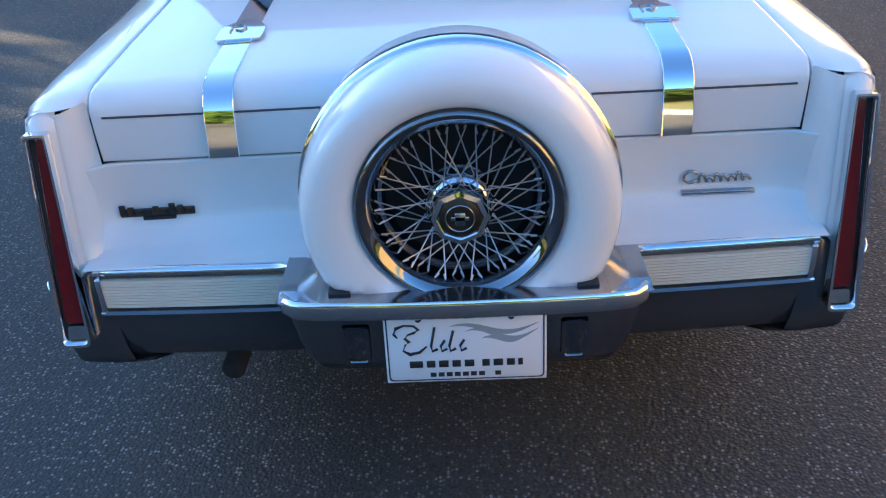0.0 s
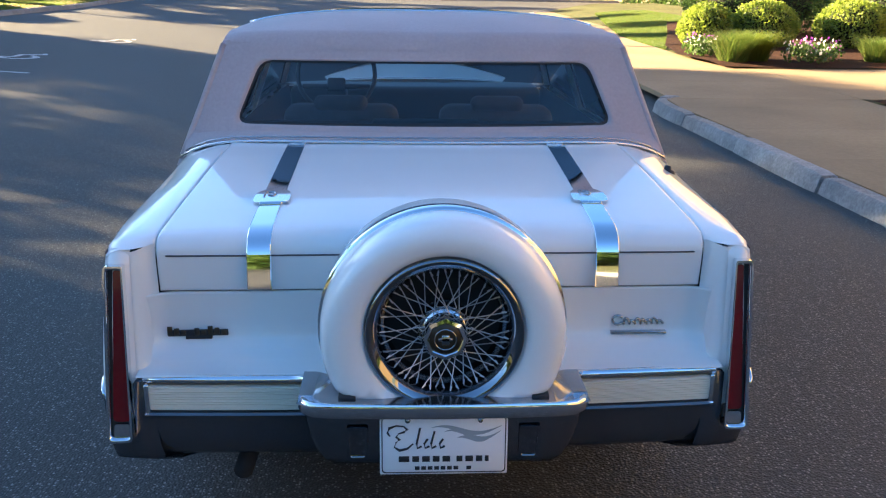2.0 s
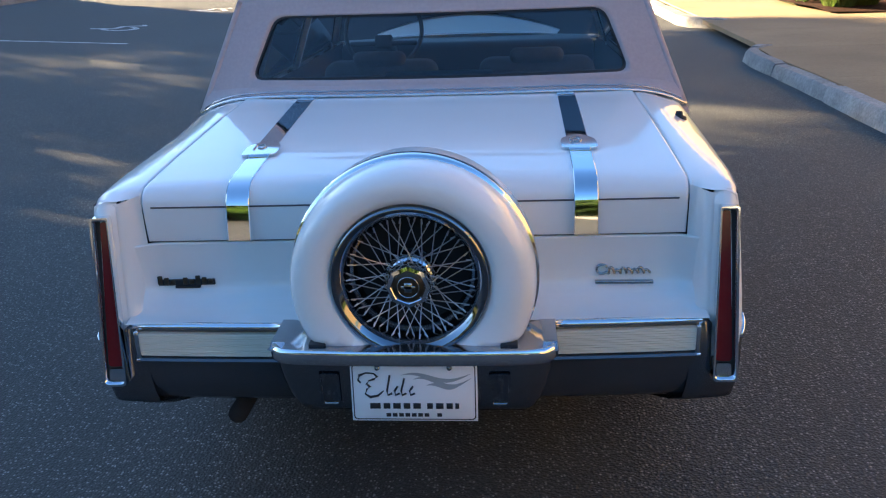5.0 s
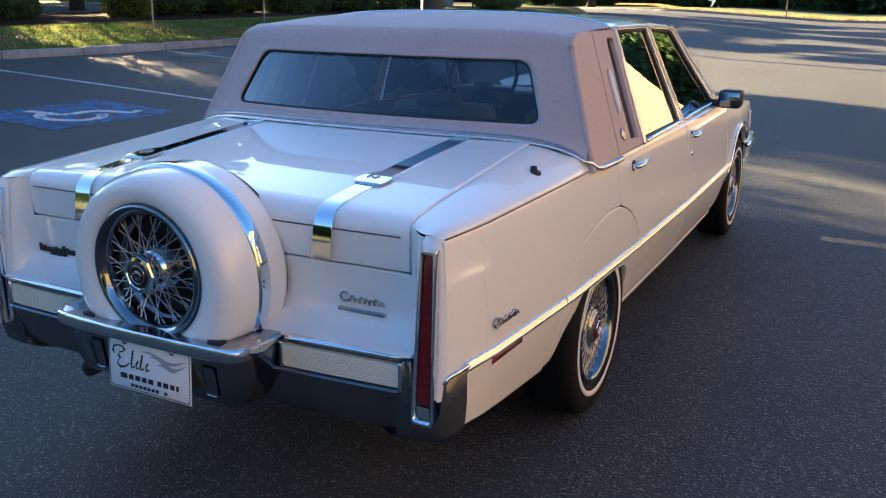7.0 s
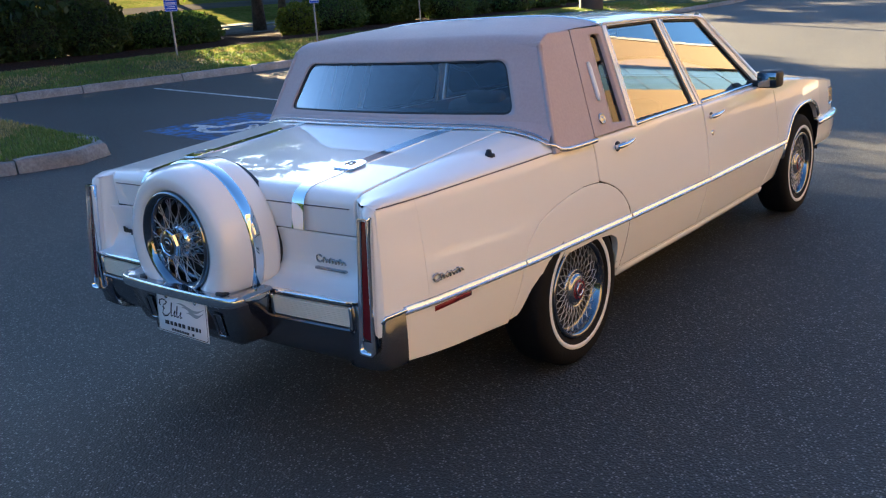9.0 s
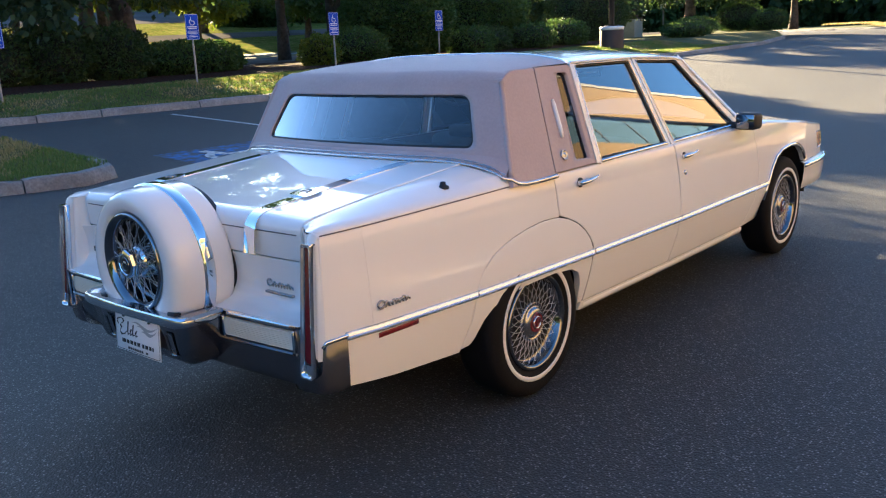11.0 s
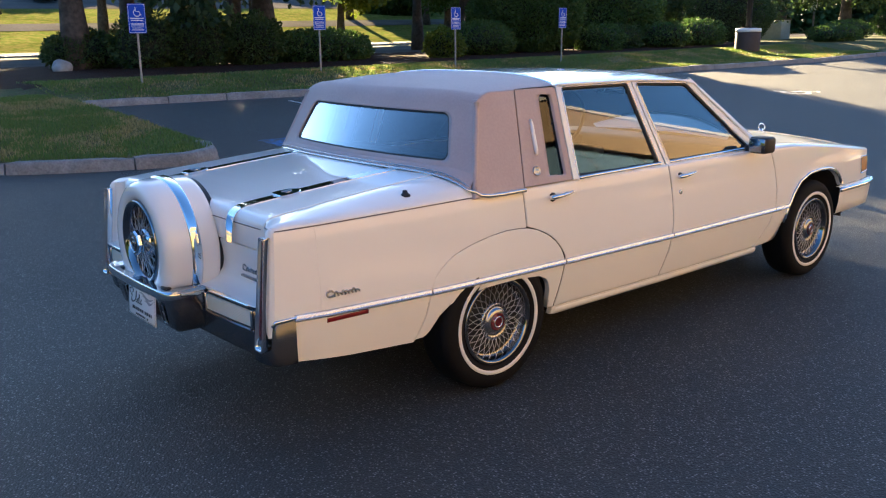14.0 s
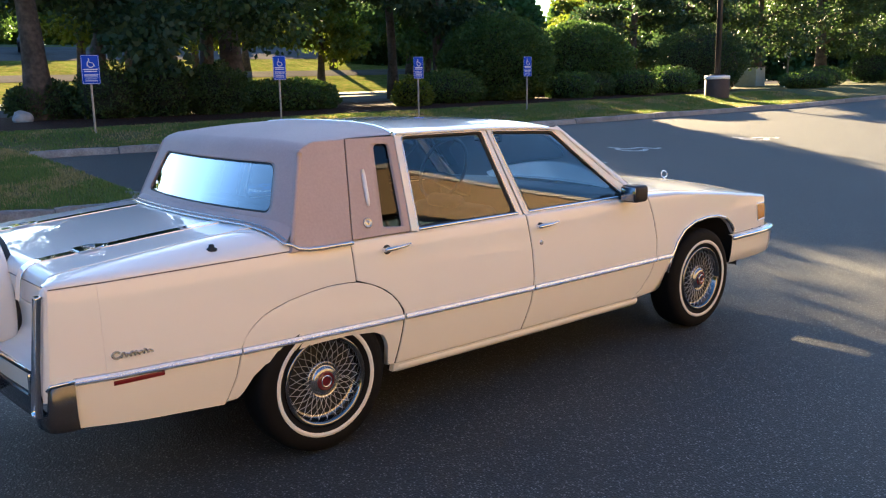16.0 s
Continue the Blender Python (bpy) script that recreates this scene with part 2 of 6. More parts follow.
STONE = material("grey_boulder", (0.3, 0.29, 0.28), rough=0.9, vary=0.2, bump=0.5, scale=6)


# ---- mesh helpers ----
def lerp(a, b, t):
    return a + (b - a) * t


def curve1(points):
    """A function of one variable through (a, value) pairs, straight between them."""
    xs, ys = zip(*points)
    return lambda a: float(np.interp(a, xs, ys))


def smooth(a):
    a = min(1.0, max(0.0, a))
    return a * a * (3 - 2 * a)


def part(name, bm, mat, parent=None, label="", flat=False):
    me = bpy.data.meshes.new(name)
    if not flat:
        for f in bm.faces:
            f.smooth = True
    bm.to_mesh(me)
    bm.free()
    me.materials.append(mat)
    ob = new(name, me)
    ob.parent = parent
    return tagged(ob, label)


def sharp(ob, degrees=35):
    """Keeps edges sharper than this crisp under smooth shading."""
    ob.data.set_sharp_from_angle(angle=radians(degrees))
    return ob


def from_rows(rows, closed_u=False, closed_v=False, bm=None):
    """A sheet of quads through rows of points."""
    bm = bm or bmesh.new()
    vs = [[bm.verts.new(p) for p in r] for r in rows]
    nr, nc = len(vs), len(vs[0])
    for i in range(nr if closed_u else nr - 1):
        for j in range(nc if closed_v else nc - 1):
            q = [vs[i][j], vs[(i + 1) % nr][j], vs[(i + 1) % nr][(j + 1) % nc], vs[i][(j + 1) % nc]]
            bm.faces.new(q)
    return bm


def panel(fn, nu, nv, depth, bm=None, eps=0.0025, size=(1.0, 1.0)):
    """A pressed panel over fn(u, v), u and v from 0 to 1, with an edge that rounds off and turns in by the vector depth."""
    eu, ev = eps / size[0], eps / size[1]
    def steps(n, e):
        inner = [e] + [lerp(3 * e, 1 - 3 * e, i / n) for i in range(n + 1)] + [1 - e]
        return [(0, 1.0), (0, 0.14)] + [(a, 0.0) for a in inner] + [(1, 0.14), (1, 1.0)]
    deep = depth if callable(depth) else (lambda u, v: depth)
    rows = [[Vector(fn(u, v)) + Vector(deep(u, v)) * max(a, b) for v, b in steps(nv, ev)] for u, a in steps(nu, eu)]
    return from_rows(rows, bm=bm)


def box(x0, x1, y0, y1, z0, z1, bevel=0.0, seg=2, bm=None):
    out = bm or bmesh.new()
    tmp = bmesh.new()
    bmesh.ops.create_cube(tmp, size=1, matrix=Matrix.Translation(((x0 + x1) / 2, (y0 + y1) / 2, (z0 + z1) / 2)) @ Matrix.Diagonal((x1 - x0, y1 - y0, z1 - z0, 1)))
    if bevel:
        bmesh.ops.bevel(tmp, geom=tmp.edges[:], offset=bevel, segments=seg, affect="EDGES", profile=0.5)
    me = bpy.data.meshes.new("tmp")
    tmp.to_mesh(me)
    tmp.free()
    out.from_mesh(me)
    bpy.data.meshes.remove(me)
    return out


def tube(points, radius, sides=8, closed=False, bm=None, flat=1.0, up=(0, 0, 1)):
    """A round bar along a path. radius: one number, or one for each point; flat: its height over its width."""
    pts = [Vector(p) for p in points]
    n = len(pts)
    rr = radius if hasattr(radius, "__len__") else [radius] * n
    rows = []
    for i, p in enumerate(pts):
        a = pts[(i - 1) % n] if closed or i else p
        b = pts[(i + 1) % n] if closed or i < n - 1 else p
        d = (b - a).normalized()
        s = d.cross(Vector(up))
        s = s.normalized() if s.length > 1e-4 else d.orthogonal().normalized()
        w = s.cross(d)
        rows.append([p + (s * math.cos(k) + w * math.sin(k) * flat) * rr[i] for k in [2 * math.pi * j / sides for j in range(sides)]])
    bm = from_rows(rows, closed_u=closed, closed_v=True, bm=bm)
    if not closed:
        bm.verts.ensure_lookup_table()
        m = len(bm.verts)
        bm.faces.new(bm.verts[m - n * sides:m - (n - 1) * sides])
        bm.faces.new(bm.verts[m - sides:m])
    return bm


def lathe(profile, sides, axis="x", bm=None, centre=(0, 0, 0), closed=False):
    """A turned body: profile of (radius, along) about an axis through centre."""
    rows = []
    for i in range(sides):
        a = 2 * math.pi * i / sides
        c, s = math.cos(a), math.sin(a)
        if axis == "x":
            rows.append([Vector(centre) + Vector((h, r * c, r * s)) for r, h in profile])
        elif axis == "y":
            rows.append([Vector(centre) + Vector((r * c, h, r * s)) for r, h in profile])
        else:
            rows.append([Vector(centre) + Vector((r * c, r * s, h)) for r, h in profile])
    return from_rows(rows, closed_u=True, closed_v=closed, bm=bm)


def round_loop(corners, r, n=5):
    """The points of a polygon with rounded corners, the same count for every call with as many corners."""
    out = []
    m = len(corners)
    rs = r if hasattr(r, "__len__") else [r] * m
    for i in range(m):
        p, a, b = (Vector((*corners[k % m], 0)) for k in (i, i - 1, i + 1))
        da, db = (a - p).normalized(), (b - p).normalized()
        for k in range(n + 1):
            t = k / n
            q0, q1 = p + da * rs[i], p + db * rs[i]
            q = q0 * (1 - t) ** 2 + p * 2 * t * (1 - t) + q1 * t * t
            out.append((q.x, q.y))
        q2 = p + db * rs[i]
        q3 = b - db * rs[(i + 1) % m]
        out += [tuple(q2.lerp(q3, k / 9).xy) for k in range(1, 9)]
    return out


def ring(outer, inner, fn, steps=4, turn_in=None, bm=None):
    """A frame between two loops of flat points, laid on fn(a, b), its inner edge turned in by a vector."""
    rows = []
    for k in range(steps + 1):
        t = k / steps
        rows.append([Vector(fn(lerp(o[0], i[0], t), lerp(o[1], i[1], t))) for o, i in zip(outer, inner)])
    if turn_in:
        rows.append([p + Vector(turn_in) for p in rows[-1]])
    return from_rows(rows, closed_v=True, bm=bm)


def pane(loop, fn, bm=None, rings=8):
    """A sheet that fills a loop, on fn(a, b)."""
    cx, cy = sum(p[0] for p in loop) / len(loop), sum(p[1] for p in loop) / len(loop)
    bm = bm or bmesh.new()
    rows = [[Vector(fn(lerp(p[0], cx, k / rings), lerp(p[1], cy, k / rings))) for p in loop] for k in range(rings)]
    before = len(bm.verts)
    from_rows(rows, closed_v=True, bm=bm)
    c = bm.verts.new(fn(cx, cy))
    bm.verts.ensure_lookup_table()
    m = len(loop)
    last = [bm.verts[before + (rings - 1) * m + j] for j in range(m)]
    for j in range(m):
        bm.faces.new((last[j], c, last[(j + 1) % m]))
    return bm


def facing(bm, way):
    """Turns the faces of a sheet so that, on the whole, they look along way."""
    bm.normal_update()
    total = Vector()
    for f in bm.faces:
        total += f.normal * f.calc_area()
    if total.dot(Vector(way)) < 0:
        bmesh.ops.reverse_faces(bm, faces=bm.faces[:])
    return bm


def thing(name, label, category, m=None, group="", kind=""):
    e = new(name)
    e.empty_display_size = 0.1
    if m is not None:
        e.matrix_world = m
    return tagged(e, label, category, group, kind)


def script_line(x0, z0, width, tall):
    """A cursive line with no letters in it: one large opening curl, then joined loops of uneven height."""
    pts = [(x0 + 0.10 * width + 0.10 * width * math.cos(a), z0 + tall * (0.55 + 0.5 * math.sin(a))) for a in np.linspace(0.5, 5.6, 22)]
    for i in range(150):
        t = i / 149
        h = tall * (0.42 + 0.30 * math.sin(t * 9.0 + 1.0) ** 2)
        a = t * 7 * 2 * math.pi
        pts.append((x0 + width * (0.22 + 0.76 * t) - 0.020 * width * math.sin(a) + 0.012 * width * math.cos(a), z0 + h * 0.5 * (1 - math.cos(a)) + 0.04 * tall))
    return pts


def clump(n, size, inside, seed, flat=0.0):
    """Many small leaves: inside(rng) gives n places and outward ways; each leaf is a pointed four-sided blade."""
    rng = np.random.default_rng(seed)
    p, out = inside(rng, n)
    d = out * 0.8 + rng.normal(size=(n, 3)) * 0.7
    d[:, 2] -= flat
    d /= np.linalg.norm(d, axis=1)[:, None]
    s = np.cross(d, rng.normal(size=(n, 3)))
    s /= np.linalg.norm(s, axis=1)[:, None] + 1e-9
    ln = size * rng.uniform(0.6, 1.4, (n, 1))
    w = ln * 0.33
    v = np.stack([p, p + d * ln * 0.5 + s * w, p + d * ln, p + d * ln * 0.5 - s * w], 1).reshape(-1, 3)
    return v, np.arange(4 * n).reshape(-1, 4)


def raw_mesh(name, v, f, mat):
    me = bpy.data.meshes.new(name)
    f = np.asarray(f)
    me.vertices.add(len(v))
    me.vertices.foreach_set("co", np.asarray(v, dtype=np.float32).ravel())
    k = f.shape[1]
    me.loops.add(f.size)
    me.loops.foreach_set("vertex_index", f.ravel().astype(np.int32))
    me.polygons.add(len(f))
    me.polygons.foreach_set("loop_start", np.arange(0, f.size, k, dtype=np.int32))
    me.update(calc_edges=True)
    me.materials.append(mat)
    return me


# ---- ground ----
def ground_z(x, y):
    """The lot climbs gently to the far side and along the drive."""
    return 0.05 * min(9, max(0, -x - 2)) + 0.010 * min(21, max(0, y - 4)) + 0.010 * min(30, max(0, y - 25))


def axis_steps(bounds):
    out = []
    for a, b, n in bounds:
        out += [lerp(a, b, i / n) for i in range(n)]
    return out + [bounds[-1][1]]


gx = axis_steps([(-900, -60, 8), (-60, -14, 16), (-14, 4, 36), (4, 40, 12), (40, 900, 8)])
gy = axis_steps([(-900, -30, 8), (-30, 2, 16), (2, 30, 40), (30, 60, 20), (60, 900, 8)])
ground = part("ground", from_rows([[(x, y, ground_z(x, y)) for x in gx] for y in gy]), ASPHALT)
tagged(ground, "dark grey worn asphalt of a parking lot", "asphalt", kind="structure")


def resample(path, step):
    out = [Vector(path[0])]
    for a, b in zip(path, path[1:]):
        a, b = Vector(a), Vector(b)
        n = max(1, round((b - a).length / step))
        out += [a.lerp(b, (i + 1) / n) for i in range(n)]
    return out


def area(name, outline, lift, mat, label, category, rise=None, step=0.8):
    """A piece of ground with a kerbed or soft edge: outline filled on a fine grid, draped over the lot at a lift."""
    bm = bmesh.new()
    vs = [bm.verts.new((p[0], p[1], 0)) for p in outline]
    bm.faces.new(vs)
    xs, ys = [p[0] for p in outline], [p[1] for p in outline]
    for lo, hi, nrm in ((min(xs), max(xs), (1, 0, 0)), (min(ys), max(ys), (0, 1, 0))):
        k = lo + step
        while k < hi:
            w = step if -16 < k < 30 else step * 4
            bmesh.ops.bisect_plane(bm, geom=bm.verts[:] + bm.edges[:] + bm.faces[:], plane_co=[k * c for c in nrm], plane_no=nrm)
            k += w
    bmesh.ops.triangulate(bm, faces=[f for f in bm.faces if len(f.verts) > 4])
    for v in bm.verts:
        v.co.z = ground_z(v.co.x, v.co.y) + lift + (rise(v.co.x, v.co.y) if rise else 0)
    ob = part(name, bm, mat)
    return tagged(ob, label, category, kind="structure")


def right_rise(x, y):
    """The bank behind the footway."""
    return 0.22 * smooth((y - 12.0) / 9) * smooth((x - 5.2) / 3.5)


KERB_LEFT = [(-9.5, -30), (-7.6, -8), (-6.7, -1.2), (-6.15, 0.0), (-5.85, 0.9), (-5.75, 1.5), (-5.95, 1.95), (-6.4, 2.12), (-9.0, 2.12), (-11.2, 2.10), (-11.62, 2.35),
             (-11.72, 3.2), (-11.5, 4.6), (-11.1, 6.2), (-10.8, 8.5), (-10.65, 12), (-10.4, 18), (-10.2, 25), (-10.6, 33), (-12.2, 40), (-16, 48), (-24, 55)]
KERB_RIGHT = [(3.45, -30), (3.3, -6), (3.2, 0), (3.13, 2.6), (3.07, 5.6), (2.98, 7.3), (3.05, 7.8), (3.35, 8.05)]
KERB_AHEAD = [(3.6, 11.0), (3.15, 11.25), (3.0, 11.8), (2.95, 16), (3.3, 24), (5.0, 33), (9, 39), (16, 42), (30, 44)]
KERB_END = [(-24, 61), (-12, 55), (0, 52.5), (14, 51), (40, 50)]
H = 0.13


def hill(x):
    """The far side climbs steadily beyond the road behind the trees."""
    return 0.10 * min(46.0, max(0.0, -x - 34))


def berm(x, y):
    return (0.22 * smooth((-x - 11.7) / 1.9) if y > 2 else 0.05 * smooth((-x - 6.5) / 2) + 0.17 * smooth((-x - 14) / 4)) + hill(x)


lawn = area("lawn_far", [(x - 0.12, y) for x, y in KERB_LEFT] + [(-120, 58), (-120, -30)], H - 0.012, TURF, "rough green lawn behind a granite kerb", "lawn", berm)
area("verge_right", [(30, -30)] + [(x + 0.14, y) for x, y in KERB_RIGHT] + [(3.4, 8.05), (3.4, 11.0)] + [(x + 0.14, y) for x, y in KERB_AHEAD] + [(40, 44), (40, -30)],
                  H - 0.03, TURF, "mown green lawn along the footway", "lawn", right_rise)
lawn_end = area("lawn_end", [(x, y + 0.12) for x, y in KERB_END] + [(40, 120), (-40, 120)], H, TURF, "sunlit strip of grass beyond the drive", "lawn", step=2)


def kerb(name, path, length, width, height, label, side=1):
    """Granite stones end to end, each a little uneven, with a sloped face towards the drive."""
    k = thing(name, label, "kerb", kind="structure")
    rng = random.Random(len(path))
    pts = resample(path, 0.12)
    i = 0
    while i < len(pts) - 2:
        n = max(3, int(rng.uniform(0.75, 1.25) * length / 0.12))
        seg = pts[i:min(i + n, len(pts) - 1) + 1]
        if len(seg) < 3:
            break
        lift, push = rng.uniform(-0.012, 0.012), rng.uniform(-0.012, 0.012)
        rows = []
        take = [0, *range(1, len(seg) - 1, 4), len(seg) - 1]
        for q, j in enumerate(take):
            p = seg[j]
            d = (seg[min(j + 1, len(seg) - 1)] - seg[max(j - 1, 0)]).normalized()
            s = Vector((-d.y, d.x)) * side
            e = 0.012 if q in (0, len(take) - 1) else 0.0
            o = d * (0.010 if q == 0 else -0.010 if q == len(take) - 1 else 0)
            z = ground_z(p.x, p.y)
            prof = [(-0.01, -0.05), (0.0 + push + e, 0.0), (0.028 + push + e, height * 0.80 + lift - e), (0.055 + push, height + lift - e), (width - 0.02, height + lift + 0.004 - e), (width, height - 0.02 + lift), (width, -0.05)]
            rows.append([(p.x + s.x * a + o.x, p.y + s.y * a + o.y, z + h) for a, h in prof])
        bm = from_rows(rows)
        bm.verts.ensure_lookup_table()
        m = len(rows[0])
        bm.faces.new(bm.verts[:m])
        bm.faces.new(bm.verts[-m:])
        sharp(part("kerb_stone", bm, GRANITE, k), 40)
        i += n
    return k


kerb("kerb_far", KERB_LEFT, 1.5, 0.17, H, "pale worn granite kerb stones set end to end", side=1)
kerb("kerb_right", KERB_RIGHT, 1.7, 0.18, H + 0.012, "pale worn granite kerb stones beside the footway", side=-1)
kerb("kerb_ahead", KERB_AHEAD, 1.7, 0.26, H + 0.02, "pale granite kerb stones along the drive", side=-1)
kerb("kerb_end", KERB_END, 2.5, 0.26, H, "pale granite kerb at the end of the drive", side=1)

# footway: slabs of tan concrete with open joints
footway = thing("footway", "tan concrete footway of large slabs", "footway", kind="structure")


def slab(corners, lift=H + 0.004):
    """One slab with a small chamfer, over the lot's slope."""
    c = Vector((sum(p[0] for p in corners) / 4, sum(p[1] for p in corners) / 4))
    rows = []
    for shrink, dz in ((0.004, -0.06), (0.004, -0.0015), (0.008, 0.0)):
        row = []
        for p in corners:
            v = Vector(p)
            d = c - v
            v = v + d.normalized() * shrink * 1.4
            row.append((v.x, v.y, ground_z(v.x, v.y) + lift + dz))
        rows.append(row)
    bm = from_rows(rows, closed_v=True)
    bm.verts.ensure_lookup_table()
    bm.faces.new(bm.verts[8:12])
    return part("slab", bm, CONCRETE, footway, flat=True)


y = -8.0
while y < 7.6:
    y1 = min(y + 1.5, 7.74)
    xa, xb = (float(np.interp(q, [-30, -6, 0, 2.6, 5.6, 7.3, 7.8], [3.45, 3.3, 3.2, 3.13, 3.07, 2.98, 3.05])) + 0.185 for q in (y, y1))
    slab([(xa, y), (5.75, y), (5.75, y1), (xb, y1)])
    y += 1.5
for i in range(7):
    for j in range(2):
        x0, y0 = (3.30 if i == 0 else 5.75 + (i - 1) * 1.9), 7.75 + 1.86 * j
        slab([(x0, y0), (5.75 + i * 1.9, y0), (5.75 + i * 1.9, y0 + 1.86), (x0, y0 + 1.86)])
y = 11.48
while y < 32:
    a, b = np.interp([y, y + 1.8], [11, 16, 24, 33], [3.35, 3.32, 3.6, 5.3])
    c, d = np.interp([y, y + 1.8], [11, 11.6, 13.2, 15.5, 18.2, 33], [5.55, 5.45, 5.3, 5.4, 5.35, 7.4])
    slab([(a, y), (c, y), (d, y + 1.8), (b, y + 1.8)])
    y += 1.8

area("planting_bed_right", [(5.32, 11.62), (6.2, 11.5), (14, 11.5), (14, 22), (7.4, 22), (6.4, 18.5), (5.5, 15.6), (5.12, 13.5)], H + 0.02, SOIL, "dark bark mulch in a planting bed", "mulch", lambda x, y: right_rise(x, y) + 0.05 * smooth((y - 11.5) / 0.4), step=0.6)
area("planting_bed_near", [(5.86, -6), (5.86, 7.66), (14, 7.66), (14, -6)], H + 0.0, SOIL, "dark bark mulch beside the footway", "mulch", lambda x, y: 0.05 * smooth((x - 5.9) / 0.5), step=0.6)
area("planting_bed_far", [(-15.0, -2.0), (-14.3, 3.0), (-14.2, 7), (-14.4, 13), (-14.6, 20), (-15.3, 26), (-15.5, 31), (-21, 31), (-22, 3.0), (-21, -2.0)], H + 0.004, SOIL, "dark bark mulch under the shrubs", "mulch", lambda x, y: berm(x, y) + 0.06 * smooth((-x - 15) / 1.0), step=1.0)
area("road_behind", [(-22.6, -30), (-22.6, 62), (-33.8, 62), (-33.8, -30)], H + 0.02, GLARE_ASPHALT, "asphalt road behind the trees, coloured pale for sun glare", "road", lambda x, y: 0.20, step=3)
kerb("kerb_behind", [(-33.8, -20), (-33.8, 60)], 3.0, 0.25, H + 0.34, "pale kerb along the road behind the trees", side=1)
area("lawn_beyond", [(-34.1, -30), (-34.1, 62), (-90, 62), (-90, -30)], H + 0.01, MEADOW, "sunlit rising lawn beyond the road", "lawn", lambda x, y: 0.20 + hill(x), step=1)
area("road_beyond", [(-45, -30), (-45, 62), (-49, 62), (-49, -30)], H + 0.03, GLARE_ASPHALT, "narrow pale road across the far lawn", "road", lambda x, y: 0.20 + hill(x), step=1)
area("lot_beyond", [(-60, -30), (-60, 62), (-76, 62), (-76, -30)], H + 0.03, GLARE_ASPHALT, "pale sunlit lot beyond the lawn", "road", lambda x, y: 0.20 + hill(x), step=1)


# paint on the asphalt
def painted(name, outline, mat, label, lift=0.004):
    bm = bmesh.new()
    bm.faces.new([bm.verts.new((p[0], p[1], 0)) for p in outline])
    bmesh.ops.triangulate(bm, faces=bm.faces[:])
    bmesh.ops.subdivide_edges(bm, edges=bm.edges[:], cuts=3, use_grid_fill=True)
    for v in bm.verts:
        v.co.z = ground_z(v.co.x, v.co.y) + lift
    return tagged(part(name, bm, mat), label, "road marking", kind="structure")


def stripe(a, b, w):
    a, b = Vector(a), Vector(b)
    d = (b - a).normalized() * w / 2
    s = Vector((-d.y, d.x))
    return [a + s, b + s, b - s, a - s]


for k, yy in enumerate((5.65, 9.7)):
    painted("bay_line", stripe((-10.6 - 0.02 * k, yy), (-5.4, yy), 0.08), PAINT_WHITE, "worn white painted parking bay line")


def bay_symbol(cx, cy, ang, k, field):
    """The painted sign of a reserved bay: a blue field with a white wheel and seat."""
    m = Matrix.Translation((cx, cy, 0)) @ Matrix.Rotation(ang, 4, "Z") @ Matrix.Scale(k, 4)
    put = lambda pts: [(m @ Vector((*p, 0)))[:2] for p in pts]
    if field:
        painted("bay_field", put([(-0.85, -0.65), (0.85, -0.65), (0.85, 0.65), (-0.85, 0.65)]), PAINT_BLUE, "worn blue painted field of a reserved bay")
    arc = [(-0.15 + 0.38 * math.cos(a), -0.1 + 0.38 * math.sin(a)) for a in np.linspace(1.9, 5.9, 16)]
    arc2 = [(-0.15 + 0.26 * math.cos(a), -0.1 + 0.26 * math.sin(a)) for a in np.linspace(5.9, 1.9, 16)]
    bm = bmesh.new()
    vo = [bm.verts.new((*p, 0)) for p in put(arc)]
    vi = [bm.verts.new((*p, 0)) for p in put(arc2)][::-1]
    for i in range(15):
        bm.faces.new((vo[i], vo[i + 1], vi[i + 1], vi[i]))
    for pts in (stripe((-0.28, 0.45), (-0.2, 0.0), 0.13), stripe((-0.2, 0.0), (0.25, -0.02), 0.12), stripe((0.25, 0.0), (0.45, -0.38), 0.12), stripe((0.4, -0.38), (0.62, -0.32), 0.10)):
        bm.faces.new([bm.verts.new((*p, 0)) for p in put([tuple(q) for q in pts])])
    for v in bm.verts:
        v.co.z = ground_z(v.co.x, v.co.y) + 0.008
    tagged(part("bay_sign", bm, PAINT_WHITE), "worn white painted wheel symbol on asphalt", "road marking", kind="structure")


bay_symbol(-6.3, 3.85, radians(90), 1.0, True)
bay_symbol(-6.4, 11.7, radians(90), 0.85, False)
bay_symbol(-6.0, 15.4, radians(90), 0.85, False)


# ---- the car: x across, y forward from the rear axle, z up ----
W_PLAN = curve1([(-1.16, 0.806), (-1.05, 0.826), (-0.9, 0.844), (-0.3, 0.872), (0.4, 0.886), (1.3, 0.895), (2.3, 0.890), (2.9, 0.880), (3.3, 0.862), (3.6, 0.835), (3.75, 0.815), (3.86, 0.79)])
W_SIDE = curve1([(0.26, -0.062), (0.30, -0.050), (0.36, -0.034), (0.45, -0.014), (0.52, -0.003), (0.57, 0.0), (0.65, -0.003), (0.74, -0.010), (0.82, -0.018), (0.88, -0.025), (0.93, -0.036), (1.0, -0.06)])
SHOULDER = curve1([(-1.12, 0.905), (-0.75, 0.911), (-0.14, 0.921), (0.2, 0.924), (2.1, 0.922), (2.6, 0.905), (3.2, 0.845), (3.75, 0.775)])
DECK = curve1([(-1.06, 0.928), (-1.03, 0.937), (-0.95, 0.948), (-0.8, 0.963), (-0.6, 0.981), (-0.45, 0.994), (-0.26, 1.008), (0.0, 1.02)])


